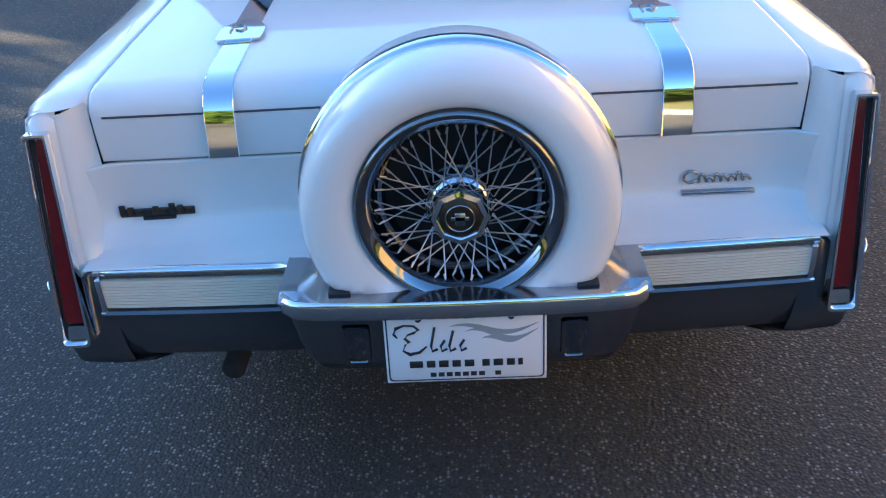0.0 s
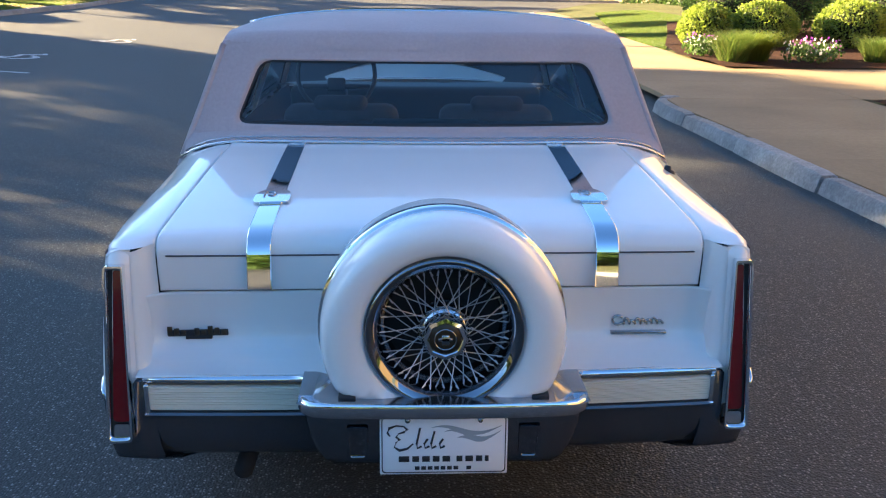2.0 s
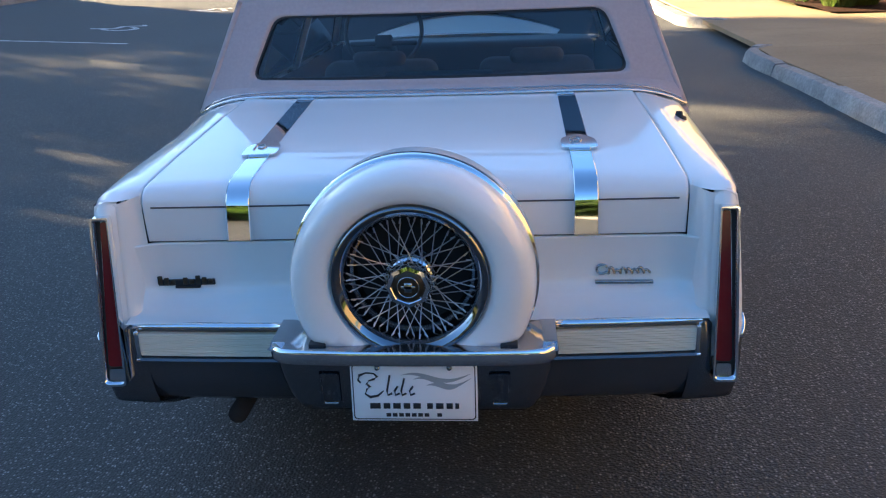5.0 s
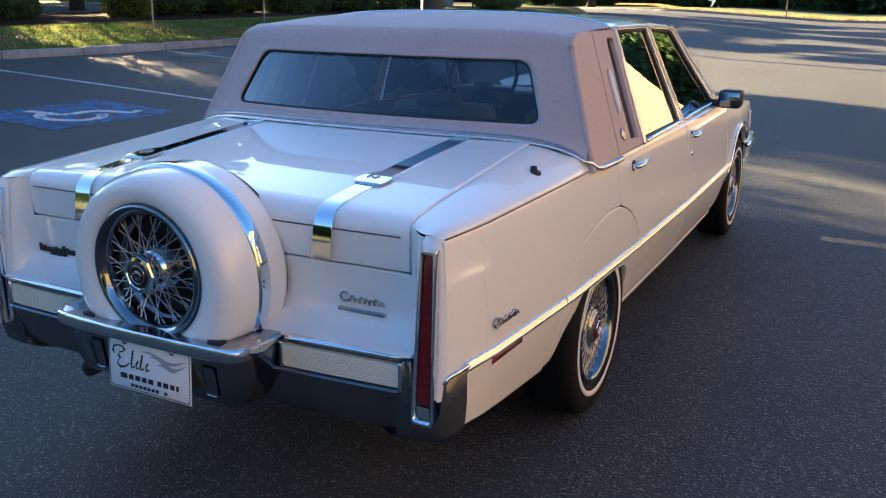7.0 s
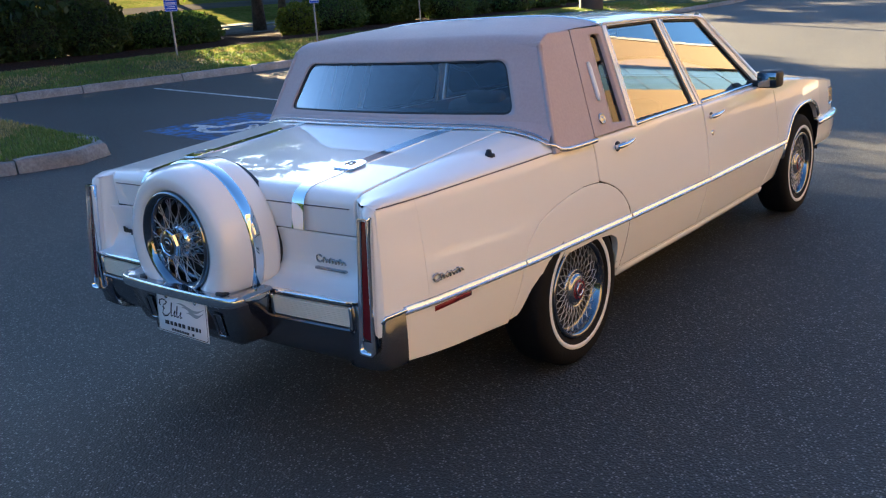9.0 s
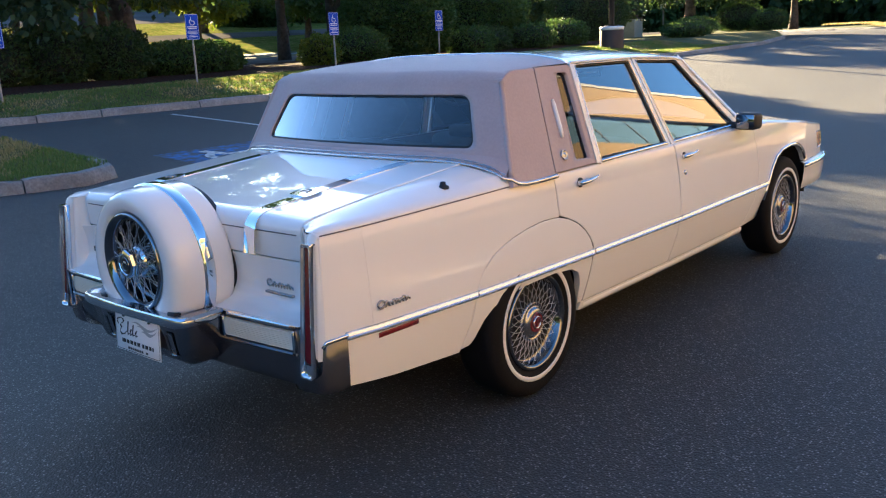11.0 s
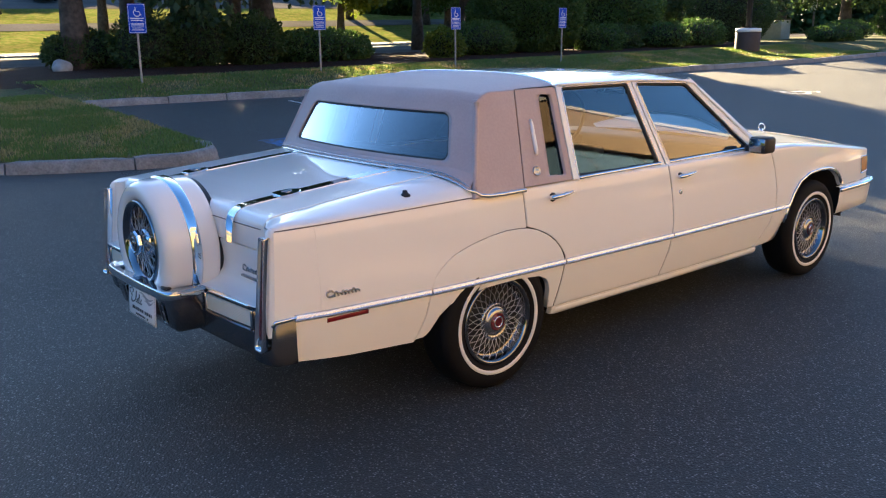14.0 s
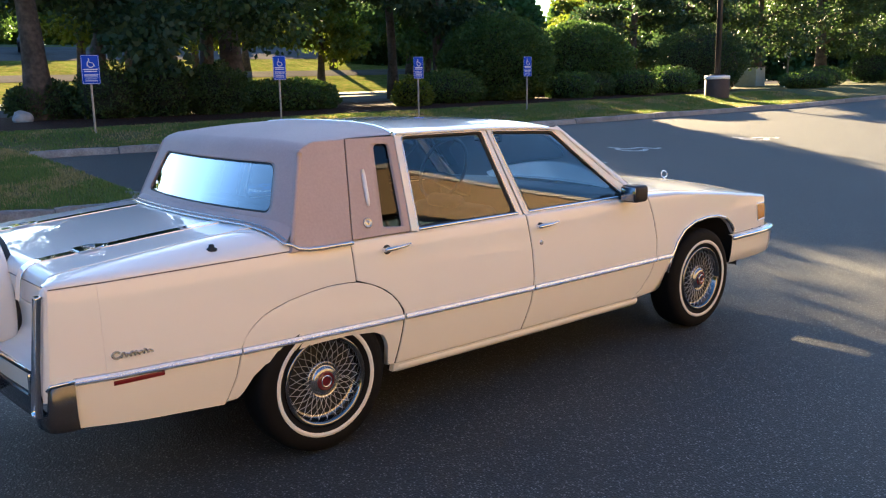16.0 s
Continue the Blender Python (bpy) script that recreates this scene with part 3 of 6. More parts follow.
def side_x(y, z):
    return W_PLAN(y) + W_SIDE(z)


def green_x(y, z):
    """Half the width of the cabin above the belt."""
    k = max(0.0, y - 0.5)
    return 0.853 - 0.018 * k - (0.37 + 0.056 * k) * (z - 0.93)


car = thing("car", "cream-white vintage sedan, mauve vinyl roof, spare wheel on its bumper", "car")


def both(name, make, mat, label="", parent=None, edge=None):
    """The same part on the right flank and, mirrored, on the left. make(s) returns a bmesh for the side s."""
    obs = []
    for s in (1, -1):
        ob = part(name, make(s), mat, parent or car, label)
        if edge:
            sharp(ob, edge)
        obs.append(ob)
    return obs


def flank(s, yl, yr, zlo, zhi, nu, nv, out=0.0, bm=None, depth=0.03):
    """A panel on the body's side, between ends yl(z), yr(z) and edges zlo(y), zhi(y)."""
    def fn(u, v):
        y = lerp(yl(0.55), yr(0.55), u)
        for _ in range(4):
            z = lerp(zlo(y), zhi(y), v)
            y = lerp(yl(z), yr(z), u)
        z = lerp(zlo(y), zhi(y), v)
        return (s * (side_x(y, z) + out), y, z)
    a, b = fn(0, 0.5), fn(1, 0.5)
    return panel(fn, nu, nv, (-s * depth, 0, 0), bm=bm, size=(max(0.05, b[1] - a[1]), 0.3))


def tail_y(z):
    """The rear edge of the tail fenders leans back towards the bumper."""
    return -1.098 - 0.105 * (0.905 - z)


C = lambda k: (lambda a: k)
TRIM_Z = 0.549
ARCH = curve1([(-0.397, TRIM_Z), (-0.375, 0.60), (-0.345, 0.635), (-0.29, 0.675), (-0.24, 0.695), (-0.16, 0.718), (-0.05, 0.738), (0.05, 0.748), (0.14, 0.746), (0.185, 0.740), (0.25, 0.722), (0.31, 0.692), (0.36, 0.655), (0.40, 0.61), (0.425, TRIM_Z)])
SKIRT_L = curve1([(0.30, -0.475), (0.34, -0.452), (0.44, -0.415), (TRIM_Z, -0.397)])
BOTTOM = curve1([(-1.16, 0.388), (-1.05, 0.376), (-0.79, 0.346), (-0.44, 0.322), (0.3, 0.30)])
OPEN = curve1([(-0.48, 0.333), (-0.405, 0.338), (-0.375, 0.37), (-0.34, 0.425), (-0.29, 0.465), (-0.2, 0.493), (-0.05, 0.507), (0.12, 0.51), (0.26, 0.497), (0.315, 0.47), (0.345, 0.42), (0.356, 0.31), (0.42, 0.305)])
DOOR_R = curve1([(0.30, 0.402), (0.40, 0.418), (0.52, 0.432), (0.57, 0.430), (0.61, 0.405), (0.655, 0.366), (0.692, 0.318), (0.722, 0.260), (0.738, 0.20), (0.745, 0.178), (0.93, 0.168)])
DOOR_SPLIT = curve1([(0.30, 1.238), (0.45, 1.278), (0.60, 1.292), (0.75, 1.286), (0.93, 1.262)])
DOOR_F = curve1([(0.30, 2.20), (0.36, 2.27), (0.45, 2.335), (0.56, 2.37), (0.67, 2.372), (0.80, 2.345), (0.93, 2.30)])
FRONT_OPEN = curve1([(2.20, 0.30), (2.46, 0.315), (2.50, 0.40), (2.535, 0.52), (2.58, 0.60), (2.66, 0.665), (2.78, 0.703), (2.92, 0.714), (3.05, 0.708), (3.15, 0.685), (3.22, 0.64), (3.26, 0.585), (3.275, 0.572), (3.8, 0.572)])
GAP = 0.0032

both("fender_extension", lambda s: flank(s, lambda z: tail_y(z) + 0.003, C(-0.926), C(TRIM_Z), SHOULDER, 8, 12, out=-0.0006), PAINT)
both("rear_quarter_panel", lambda s: flank(s, C(-0.932), lambda z: DOOR_R(z) - GAP if z > 0.735 else 0.2, lambda y: max(TRIM_Z, (ARCH(y) if y < 0.17 else 0.746) + 0.0012 if y > -0.395 else TRIM_Z), SHOULDER, 64, 10), PAINT)
both("lower_quarter_panel", lambda s: flank(s, C(-1.045), lambda z: SKIRT_L(z) - 0.0014, BOTTOM, C(TRIM_Z), 24, 8), PAINT)


def skirt(s):
    bm = flank(s, C(-0.394), C(0.424), C(TRIM_Z), lambda y: max(TRIM_Z + 0.002, ARCH(y) - 0.0012), 60, 8)
    return flank(s, lambda z: SKIRT_L(z) + 0.0014, lambda z: DOOR_R(z) - 2 * GAP if z < TRIM_Z else 0.424, OPEN, C(TRIM_Z), 80, 6, bm=bm)


both("fender_skirt", skirt, PAINT)
both("rear_door_panel", lambda s: flank(s, DOOR_R, lambda z: DOOR_SPLIT(z) - GAP, C(0.305), SHOULDER, 40, 26), PAINT)
both("front_door_panel", lambda s: flank(s, lambda z: DOOR_SPLIT(z) + GAP, lambda z: DOOR_F(z) - GAP, C(0.305), SHOULDER, 36, 24), PAINT)
both("front_fender", lambda s: flank(s, lambda z: DOOR_F(z) + GAP, C(3.745), FRONT_OPEN, SHOULDER, 90, 14), PAINT)
both("rocker_panel", lambda s: flank(s, C(0.40), C(2.22), C(0.262), C(0.302), 30, 3, out=-0.006), PAINT)


# black strips added deep in door and skirt gaps, standing for their shade
def gap_shade(s, pts, r=0.0036):
    return tube([(s * (side_x(y, z) - 0.006), y, z) for y, z in pts], r, 5)


both("door_seal", lambda s: gap_shade(s, [(DOOR_R(z) - GAP / 2, z) for z in np.linspace(0.31, 0.92, 40)]), BLACK)
both("door_seal", lambda s: gap_shade(s, [(DOOR_SPLIT(z), z) for z in np.linspace(0.31, 0.92, 24)]), BLACK)
both("door_seal", lambda s: gap_shade(s, [(DOOR_F(z), z) for z in np.linspace(0.31, 0.92, 24)]), BLACK)
both("skirt_seal", lambda s: gap_shade(s, [(SKIRT_L(z), z) for z in np.linspace(0.335, TRIM_Z, 10)] + [(y, ARCH(y)) for y in np.linspace(-0.39, 0.17, 40)], 0.0015), BLACK)

# tops of the fenders, from the shoulder in to the lid
LID_X = curve1([(-1.07, 0.678), (-0.27, 0.655), (0.0, 0.65)])


def fender_top(s):
    ys = [lerp(-1.098, 0.0, i / 30) for i in range(31)]
    rows = []
    for y in ys:
        X, zs, zd = side_x(y, SHOULDER(y)), SHOULDER(y), DECK(y) - 0.0015 - 0.016 * smooth((y + 0.235) / 0.07)
        xl = LID_X(y) + GAP
        rise = min(1.0, 0.45 + max(0.0, y + 1.098) * 1.2)
        top = [(X - 0.02, zs - 0.02), (X, zs), (X - 0.004, zs + 0.009), (X - 0.013, zs + 0.019 * (0.7 + 0.3 * rise)), (X - 0.030, zs + 0.029 * (0.55 + 0.45 * rise))]
        x4, z4 = top[-1][0], top[-1][1] + 0.018 * smooth((y + 0.55) / 0.5)
        top[-1] = (x4, z4)
        for t in (0.14, 0.28, 0.42, 0.56, 0.70, 0.84, 0.95, 1.0):
            top.append((lerp(x4, xl + 0.004, t), lerp(z4, zd, 1 - (1 - t) ** 1.7)))
        top += [(xl, zd - 0.004), (xl, zd - 0.03)]
        if y < -1.06:
            d = (-1.06 - y) / 0.038
            top = [(x, z - 0.012 * d * d) for x, z in top]
        rows.append([(s * x, max(y, lerp(-1.066, -1.098, smooth((x - 0.684) / 0.055))), z) for x, z in top])
    return from_rows(rows)


both("fender_top", fender_top, PAINT)
both("pinstripe", lambda s: tube([(s * (side_x(y, SHOULDER(y)) + 0.0005), y, SHOULDER(y)) for y in np.linspace(-1.09, 0.165, 24)], 0.0022, 5), STRIPE)

# boot lid: one pressing over the deck and down the back
LID_PROFILE = [(-0.205, DECK(-0.205)), (-0.4, DECK(-0.4)), (-0.6, DECK(-0.6)), (-0.8, DECK(-0.8)), (-0.95, DECK(-0.95)), (-1.02, 0.940), (-1.047, 0.933), (-1.063, 0.922), (-1.071, 0.908), (-1.073, 0.893), (-1.071, 0.86), (-1.067, 0.82), (-1.064, 0.797)]


def along(profile, t):
    """The point at t of 0 to 1 along a (y, z) profile."""
    p = [Vector(q) for q in profile]
    ln = [0.0]
    for a, b in zip(p, p[1:]):
        ln.append(ln[-1] + (b - a).length)
    d = t * ln[-1]
    return float(np.interp(d, ln, [q.x for q in p])), float(np.interp(d, ln, [q.y for q in p]))


def deck_point(x, t, out=0.0):
    y, z = along(LID_PROFILE, t)
    y2, z2 = along(LID_PROFILE, min(1, t + 0.01))
    y1, z1 = along(LID_PROFILE, max(0, t - 0.01))
    n = Vector((0, -(z1 - z2), -(y2 - y1))).normalized() if (y2, z2) != (y1, z1) else Vector((0, 0, 1))
    crown = 0.014 * (1 - (x / 0.68) ** 2)
    up = max(0.0, min(1.0, (z - 0.90) / 0.04))
    bow = 0.012 * (1 - (x / 0.68) ** 2)
    return Vector((x, y - bow * (1 if y < -0.9 else 0.5) - 0.03 * (1 - (x / 0.68) ** 2) * smooth(1 - t * 6) * 0, z + crown * up)) + n * out


def lid():
    def fn(u, v):
        y, z = along(LID_PROFILE, v)
        return deck_point(lerp(-1, 1, u) * LID_X(y), v)
    return panel(fn, 36, 70, lambda u, v: (0, 0.03, 0) if v > 0.85 else (0, 0, -0.02), size=(1.3, 0.95))


boot_lid = part("boot_lid", lid(), PAINT, car)
for a, b in ((-0.655, -0.02), (0.02, 0.655)):
    part("pinstripe", tube([(x, -1.0732 - 0.012 * (1 - (x / 0.68) ** 2), 0.890) for x in np.linspace(a, b, 16)], 0.0022, 5, up=(0, 1, 0)), STRIPE, boot_lid)

# tail panel below the lid, and the inner sides of the tail fenders
TAIL_PROFILE = [(-1.060, 0.7935), (-1.052, 0.74), (-1.049, 0.70), (-1.052, 0.672), (-1.066, 0.645), (-1.09, 0.627), (-1.12, 0.617), (-1.165, 0.611)]


def tail_panel():
    def fn(u, v):
        x = lerp(-0.728, 0.728, u)
        y, z = along(TAIL_PROFILE, v)
        return (x, y - 0.035 * smooth((abs(x) - 0.655) / 0.073) * (1 - smooth((v - 0.55) / 0.3)) - 0.012 * (1 - (x / 0.7) ** 2), z)
    return panel(fn, 60, 24, (0, 0.02, -0.004), size=(1.4, 0.25))


part("tail_panel", tail_panel(), PAINT, car)


def fender_inner(s):
    rows = []
    for z in np.linspace(0.595, 0.91, 18):
        y0 = float(np.interp(z, [0.6, 0.645, 0.7, 0.79, 0.91], [-1.12, -1.066, -1.05, -1.062, -1.068]))
        rows.append([(s * x, lerp(y0, tail_y(z) + 0.002, smooth(k)), z if z < 0.905 else lerp(0.921, 0.908, k)) for x, k in ((0.681, 0.0), (0.69, 0.12), (0.70, 0.35), (0.71, 0.6), (0.722, 0.85), (0.733, 1.0), (0.745, 1.03))])
    return from_rows(rows)


both("fender_inner_side", fender_inner, PAINT)


def tail_cap(s):
    """The narrow back of the tail fender, round the lamp."""
    zs = np.linspace(0.50, 0.918, 22)
    rows = []
    for z in zs:
        X = side_x(-1.098, z) - 0.002
        y = tail_y(z)
        top = smooth((z - 0.895) / 0.03)
        rows.append([(s * lerp(0.733, X, k), y - 0.012 * math.sin(math.pi * k) + 0.02 * top + 0.01 * (k > 0.95), z - 0.004 * top * abs(k - 0.5)) for k in np.linspace(0, 1, 9)])
    return from_rows(rows)


both("tail_fender_cap", tail_cap, PAINT)

# tail lamps: tall narrow red lenses in a dark, chrome-edged housing
def lamp_loop(z0, z1, xi0, xo0, xi1, xo1):
    return round_loop([(xi0, z0), (xo0, z0), (xo1, z1), (xi1, z1)], [0.012, 0.012, 0.006, 0.006], 4)


for s in (1, -1):
    on = lambda x, z, o=0.0: (s * x, tail_y(z) - 0.012 - o, z)
    frame_out, frame_in = lamp_loop(0.445, 0.884, 0.742, 0.803, 0.742, 0.786), lamp_loop(0.453, 0.876, 0.747, 0.797, 0.746, 0.780)
    lamp = part("tail_lamp", ring(frame_out, frame_in, lambda x, z: on(x, z, 0.020), 2, (0, 0.024, 0), ring([(x, z) for x, z in frame_out], frame_out, lambda x, z: on(x, z, -0.004), 1, (0, -0.024, 0))), CHROME, car, "tall narrow chrome-framed red tail lamp")
    part("housing", pane(frame_in, lambda x, z: on(x, z, -0.001)), BLACK, lamp)
    lens = lamp_loop(0.492, 0.870, 0.749, 0.790, 0.748, 0.768)
    part("lens", pane(lens, lambda x, z: on(x, z, 0.004), ring(lens, lens, lambda x, z: on(x, z, -0.004), 1, (0, -0.008, 0))), RED_LENS, lamp, "deep red tall lens")
    foot = lamp_loop(0.452, 0.488, 0.752, 0.790, 0.751, 0.786)
    part("reflector", pane(foot, lambda x, z: on(x, z, 0.009), ring(foot, foot, lambda x, z: on(x, z, 0.0), 1, (0, -0.009, 0))), CHROME, lamp, "bright chrome lamp foot")

# rear bumper
bumper = part("rear_bumper", from_rows([[(x, y + 0.006 - 0.030 * (1 - (x / 0.70) ** 2) + 0.018, z) for y, z in
              [(-1.10, 0.615), (-1.15, 0.612), (-1.172, 0.610), (-1.181, 0.606), (-1.184, 0.592), (-1.172, 0.588), (-1.172, 0.521), (-1.190, 0.519), (-1.194, 0.513), (-1.19, 0.506), (-1.178, 0.502), (-1.176, 0.49), (-1.168, 0.44), (-1.155, 0.395), (-1.13, 0.375), (-1.08, 0.37)]]
              for x in np.linspace(-0.70, 0.70, 29)]), BUMPER_GREY, car, "dark grey rear bumper with cream strips and chrome mouldings")
sharp(bumper, 40)
for a, b in ((-0.700, -0.325), (0.355, 0.700)):
    rows = []
    prof = [(0.0, 0.587)]
    for i in range(9):
        z = 0.583 - i * 0.0066
        prof += [(-0.011, z), (-0.011, z - 0.0045), (-0.0085, z - 0.0050), (-0.0085, z - 0.0062)]
    prof += [(-0.011, 0.523), (0.0, 0.521)]
    cream = part("bumper_strip", from_rows([[(x, -1.148 + dy - 0.030 * (1 - (x / 0.70) ** 2), z) for dy, z in prof] for x in np.linspace(a, b, 8)]), CREAM, bumper, "ribbed cream plastic bumper strip")
    sharp(cream, 25)
    part("bumper_moulding", tube([(x, -1.148 - 0.030 * (1 - (x / 0.70) ** 2), 0.601) for x in np.linspace(a - 0.01, b + 0.01, 10)], 0.013, 8, flat=0.9), CHROME, bumper, "bright chrome top moulding")
    part("bumper_moulding", tube([(x, -1.163 - 0.030 * (1 - (x / 0.70) ** 2), 0.513) for x in np.linspace(a - 0.01, b + 0.01, 10)], 0.0055, 6), CHROME, bumper)
    for e in (a - 0.003, b + 0.003):
        ye = -1.148 - 0.030 * (1 - (e / 0.70) ** 2)
        part("strip_end", box(e - 0.006, e + 0.006, ye - 0.018, ye + 0.01, 0.516, 0.592, 0.003), CHROME, bumper)


def bumper_end(s):
    """The end of the bumper that wraps round the tail fender."""
    path = [(0.688, -1.150, 0.606), (0.715, -1.153, 0.604), (0.736, -1.152, 0.600), (0.740, -1.150, 0.455), (0.765, -1.147, 0.448), (0.792, -1.142, 0.450), (0.803, -1.138, 0.47), (0.812, -1.132, 0.55), (0.820, -1.118, 0.560), (0.828, -1.085, 0.562), (0.833, -1.042, 0.564)]
    rows = []
    for x, y, top in path:
        rows.append([(s * (x - dx), y + dx * 0.7, z) for dx, z in ((0.03, top), (0.006, top), (0, top - 0.008), (0.0, 0.47 if top > 0.48 else top - 0.02), (0.004, 0.42), (0.012, 0.380), (0.04, 0.366), (0.09, 0.362))])
    return from_rows(rows)


both("bumper_end", bumper_end, BUMPER_GREY, "dark grey bumper end wrapped round the fender")
both("bumper_end_moulding", lambda s: tube([(s * x, y, z) for x, y, z in ((0.812, -1.134, 0.545), (0.818, -1.122, 0.563), (0.829, -1.085, 0.566), (0.835, -1.042, 0.568))], 0.007, 6), CHROME)

# flank mouldings, level with the bumper
def moulding(s, y0, y1, n=14):
    rows = []
    for y in np.linspace(y0, y1, n):
        zc = float(np.interp(y, [-1.05, -0.37, 0.43, 1.31, 2.6], [0.5625, 0.5465, 0.5395, 0.534, 0.530]))
        X = side_x(y, zc)
        rows.append([(s * (X + dx), y, zc + dz) for dx, dz in ((-0.004, 0.0145), (0.001, 0.0145), (0.006, 0.0115), (0.0105, 0.003), (0.0075, 0.001), (0.0115, -0.004), (0.0115, -0.0105), (0.006, -0.0145), (-0.004, -0.0145))])
    bm = from_rows(rows)
    bm.verts.ensure_lookup_table()
    bm.faces.new(bm.verts[:9])
    bm.faces.new(bm.verts[-9:])
    return bm


for a, b in ((-1.045, -0.40), (-0.392, 0.423), (0.436, 1.286), (1.296, 2.366), (2.376, 2.53)):
    both("side_moulding", lambda s: moulding(s, a, b), SATIN, "bright chrome strip along the flank", edge=30)


def sill(s):
    """The body sill below the doors, set in a little behind their lower edge."""
    return from_rows([[(s * (side_x(y, 0.30) + dx), y, z) for dx, z in ((-0.03, 0.315), (-0.012, 0.296), (-0.006, 0.290), (-0.010, 0.272), (-0.022, 0.256), (-0.06, 0.250))] for y in np.linspace(0.425, 2.262, 24)])


both("body_sill", sill, PAINT, "cream-white sill below the doors")


def on_side(s, y0, y1, z0, z1, out, mat, name, label="", parent=None, bevel=0.003, slope=0.0):
    """A small flat block on the flank."""
    rows = []
    for y, e in ((y0, 1), (y0 + bevel, 0), (y1 - bevel, 0), (y1, 1)):
        X = side_x(y, (z0 + z1) / 2)
        k = slope * (y - y0)
        rows.append([(s * (side_x(y, z) + o), y, z + k) for z, o in ((z0, -0.004), (z0, out * (0.3 if e else 0.6)), (z0 + bevel, out * (0.5 if e else 1)), (z1 - bevel, out * (0.5 if e else 1)), (z1, out * (0.3 if e else 0.6)), (z1, -0.004))])
    bm = from_rows(rows)
    return part(name, bm, mat, parent or car, label)


for s in (1, -1):
    on_side(s, -0.908, -0.715, 0.520, 0.538, 0.004, RED_LENS, "side_marker", "thin dark red side marker lamp")
    # maker's script, as a plain wavy ribbon
    pts = [(s * (side_x(y, z) + 0.004), y, z) for y, z in script_line(-0.905, 0.622, 0.150, 0.024)]
    part("side_script", tube(pts, 0.0042, 5), GREY_CHROME, car, "small dull silver script emblem")

# wheel arches, underside and inner shell: near-black, shade put into the colour
def well(s, yc, zc, r, depth_in, depth_out):
    """The inside of a wheel arch, open below."""
    return from_rows([[(s * x, yc + q * math.cos(a), zc + q * math.sin(a)) for q, x in ((0.05, depth_in), (r, depth_in), (r, depth_out))] for a in np.linspace(radians(0), radians(180), 26)])


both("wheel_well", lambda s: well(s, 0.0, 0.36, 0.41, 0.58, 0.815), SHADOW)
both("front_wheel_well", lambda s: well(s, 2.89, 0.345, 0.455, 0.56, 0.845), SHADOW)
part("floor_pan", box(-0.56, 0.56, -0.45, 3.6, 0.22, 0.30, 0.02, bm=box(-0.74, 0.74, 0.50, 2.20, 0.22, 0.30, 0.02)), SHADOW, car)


# near-black sheet behind the body panels, so the gaps between them read as shade
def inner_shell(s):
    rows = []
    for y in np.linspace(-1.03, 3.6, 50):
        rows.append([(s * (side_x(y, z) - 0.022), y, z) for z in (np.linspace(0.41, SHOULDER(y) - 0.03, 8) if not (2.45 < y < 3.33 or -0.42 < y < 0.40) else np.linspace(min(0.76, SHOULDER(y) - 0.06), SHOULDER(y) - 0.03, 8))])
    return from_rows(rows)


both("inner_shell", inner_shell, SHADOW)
# dark sheet under the lid, so its gaps read as shade
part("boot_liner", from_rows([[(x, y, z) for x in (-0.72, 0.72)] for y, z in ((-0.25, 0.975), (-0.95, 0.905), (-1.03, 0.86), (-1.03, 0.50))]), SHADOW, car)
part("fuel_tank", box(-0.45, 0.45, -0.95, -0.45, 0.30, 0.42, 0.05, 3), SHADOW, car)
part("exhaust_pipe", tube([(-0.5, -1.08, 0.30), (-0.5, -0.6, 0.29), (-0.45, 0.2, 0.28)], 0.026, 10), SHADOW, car)

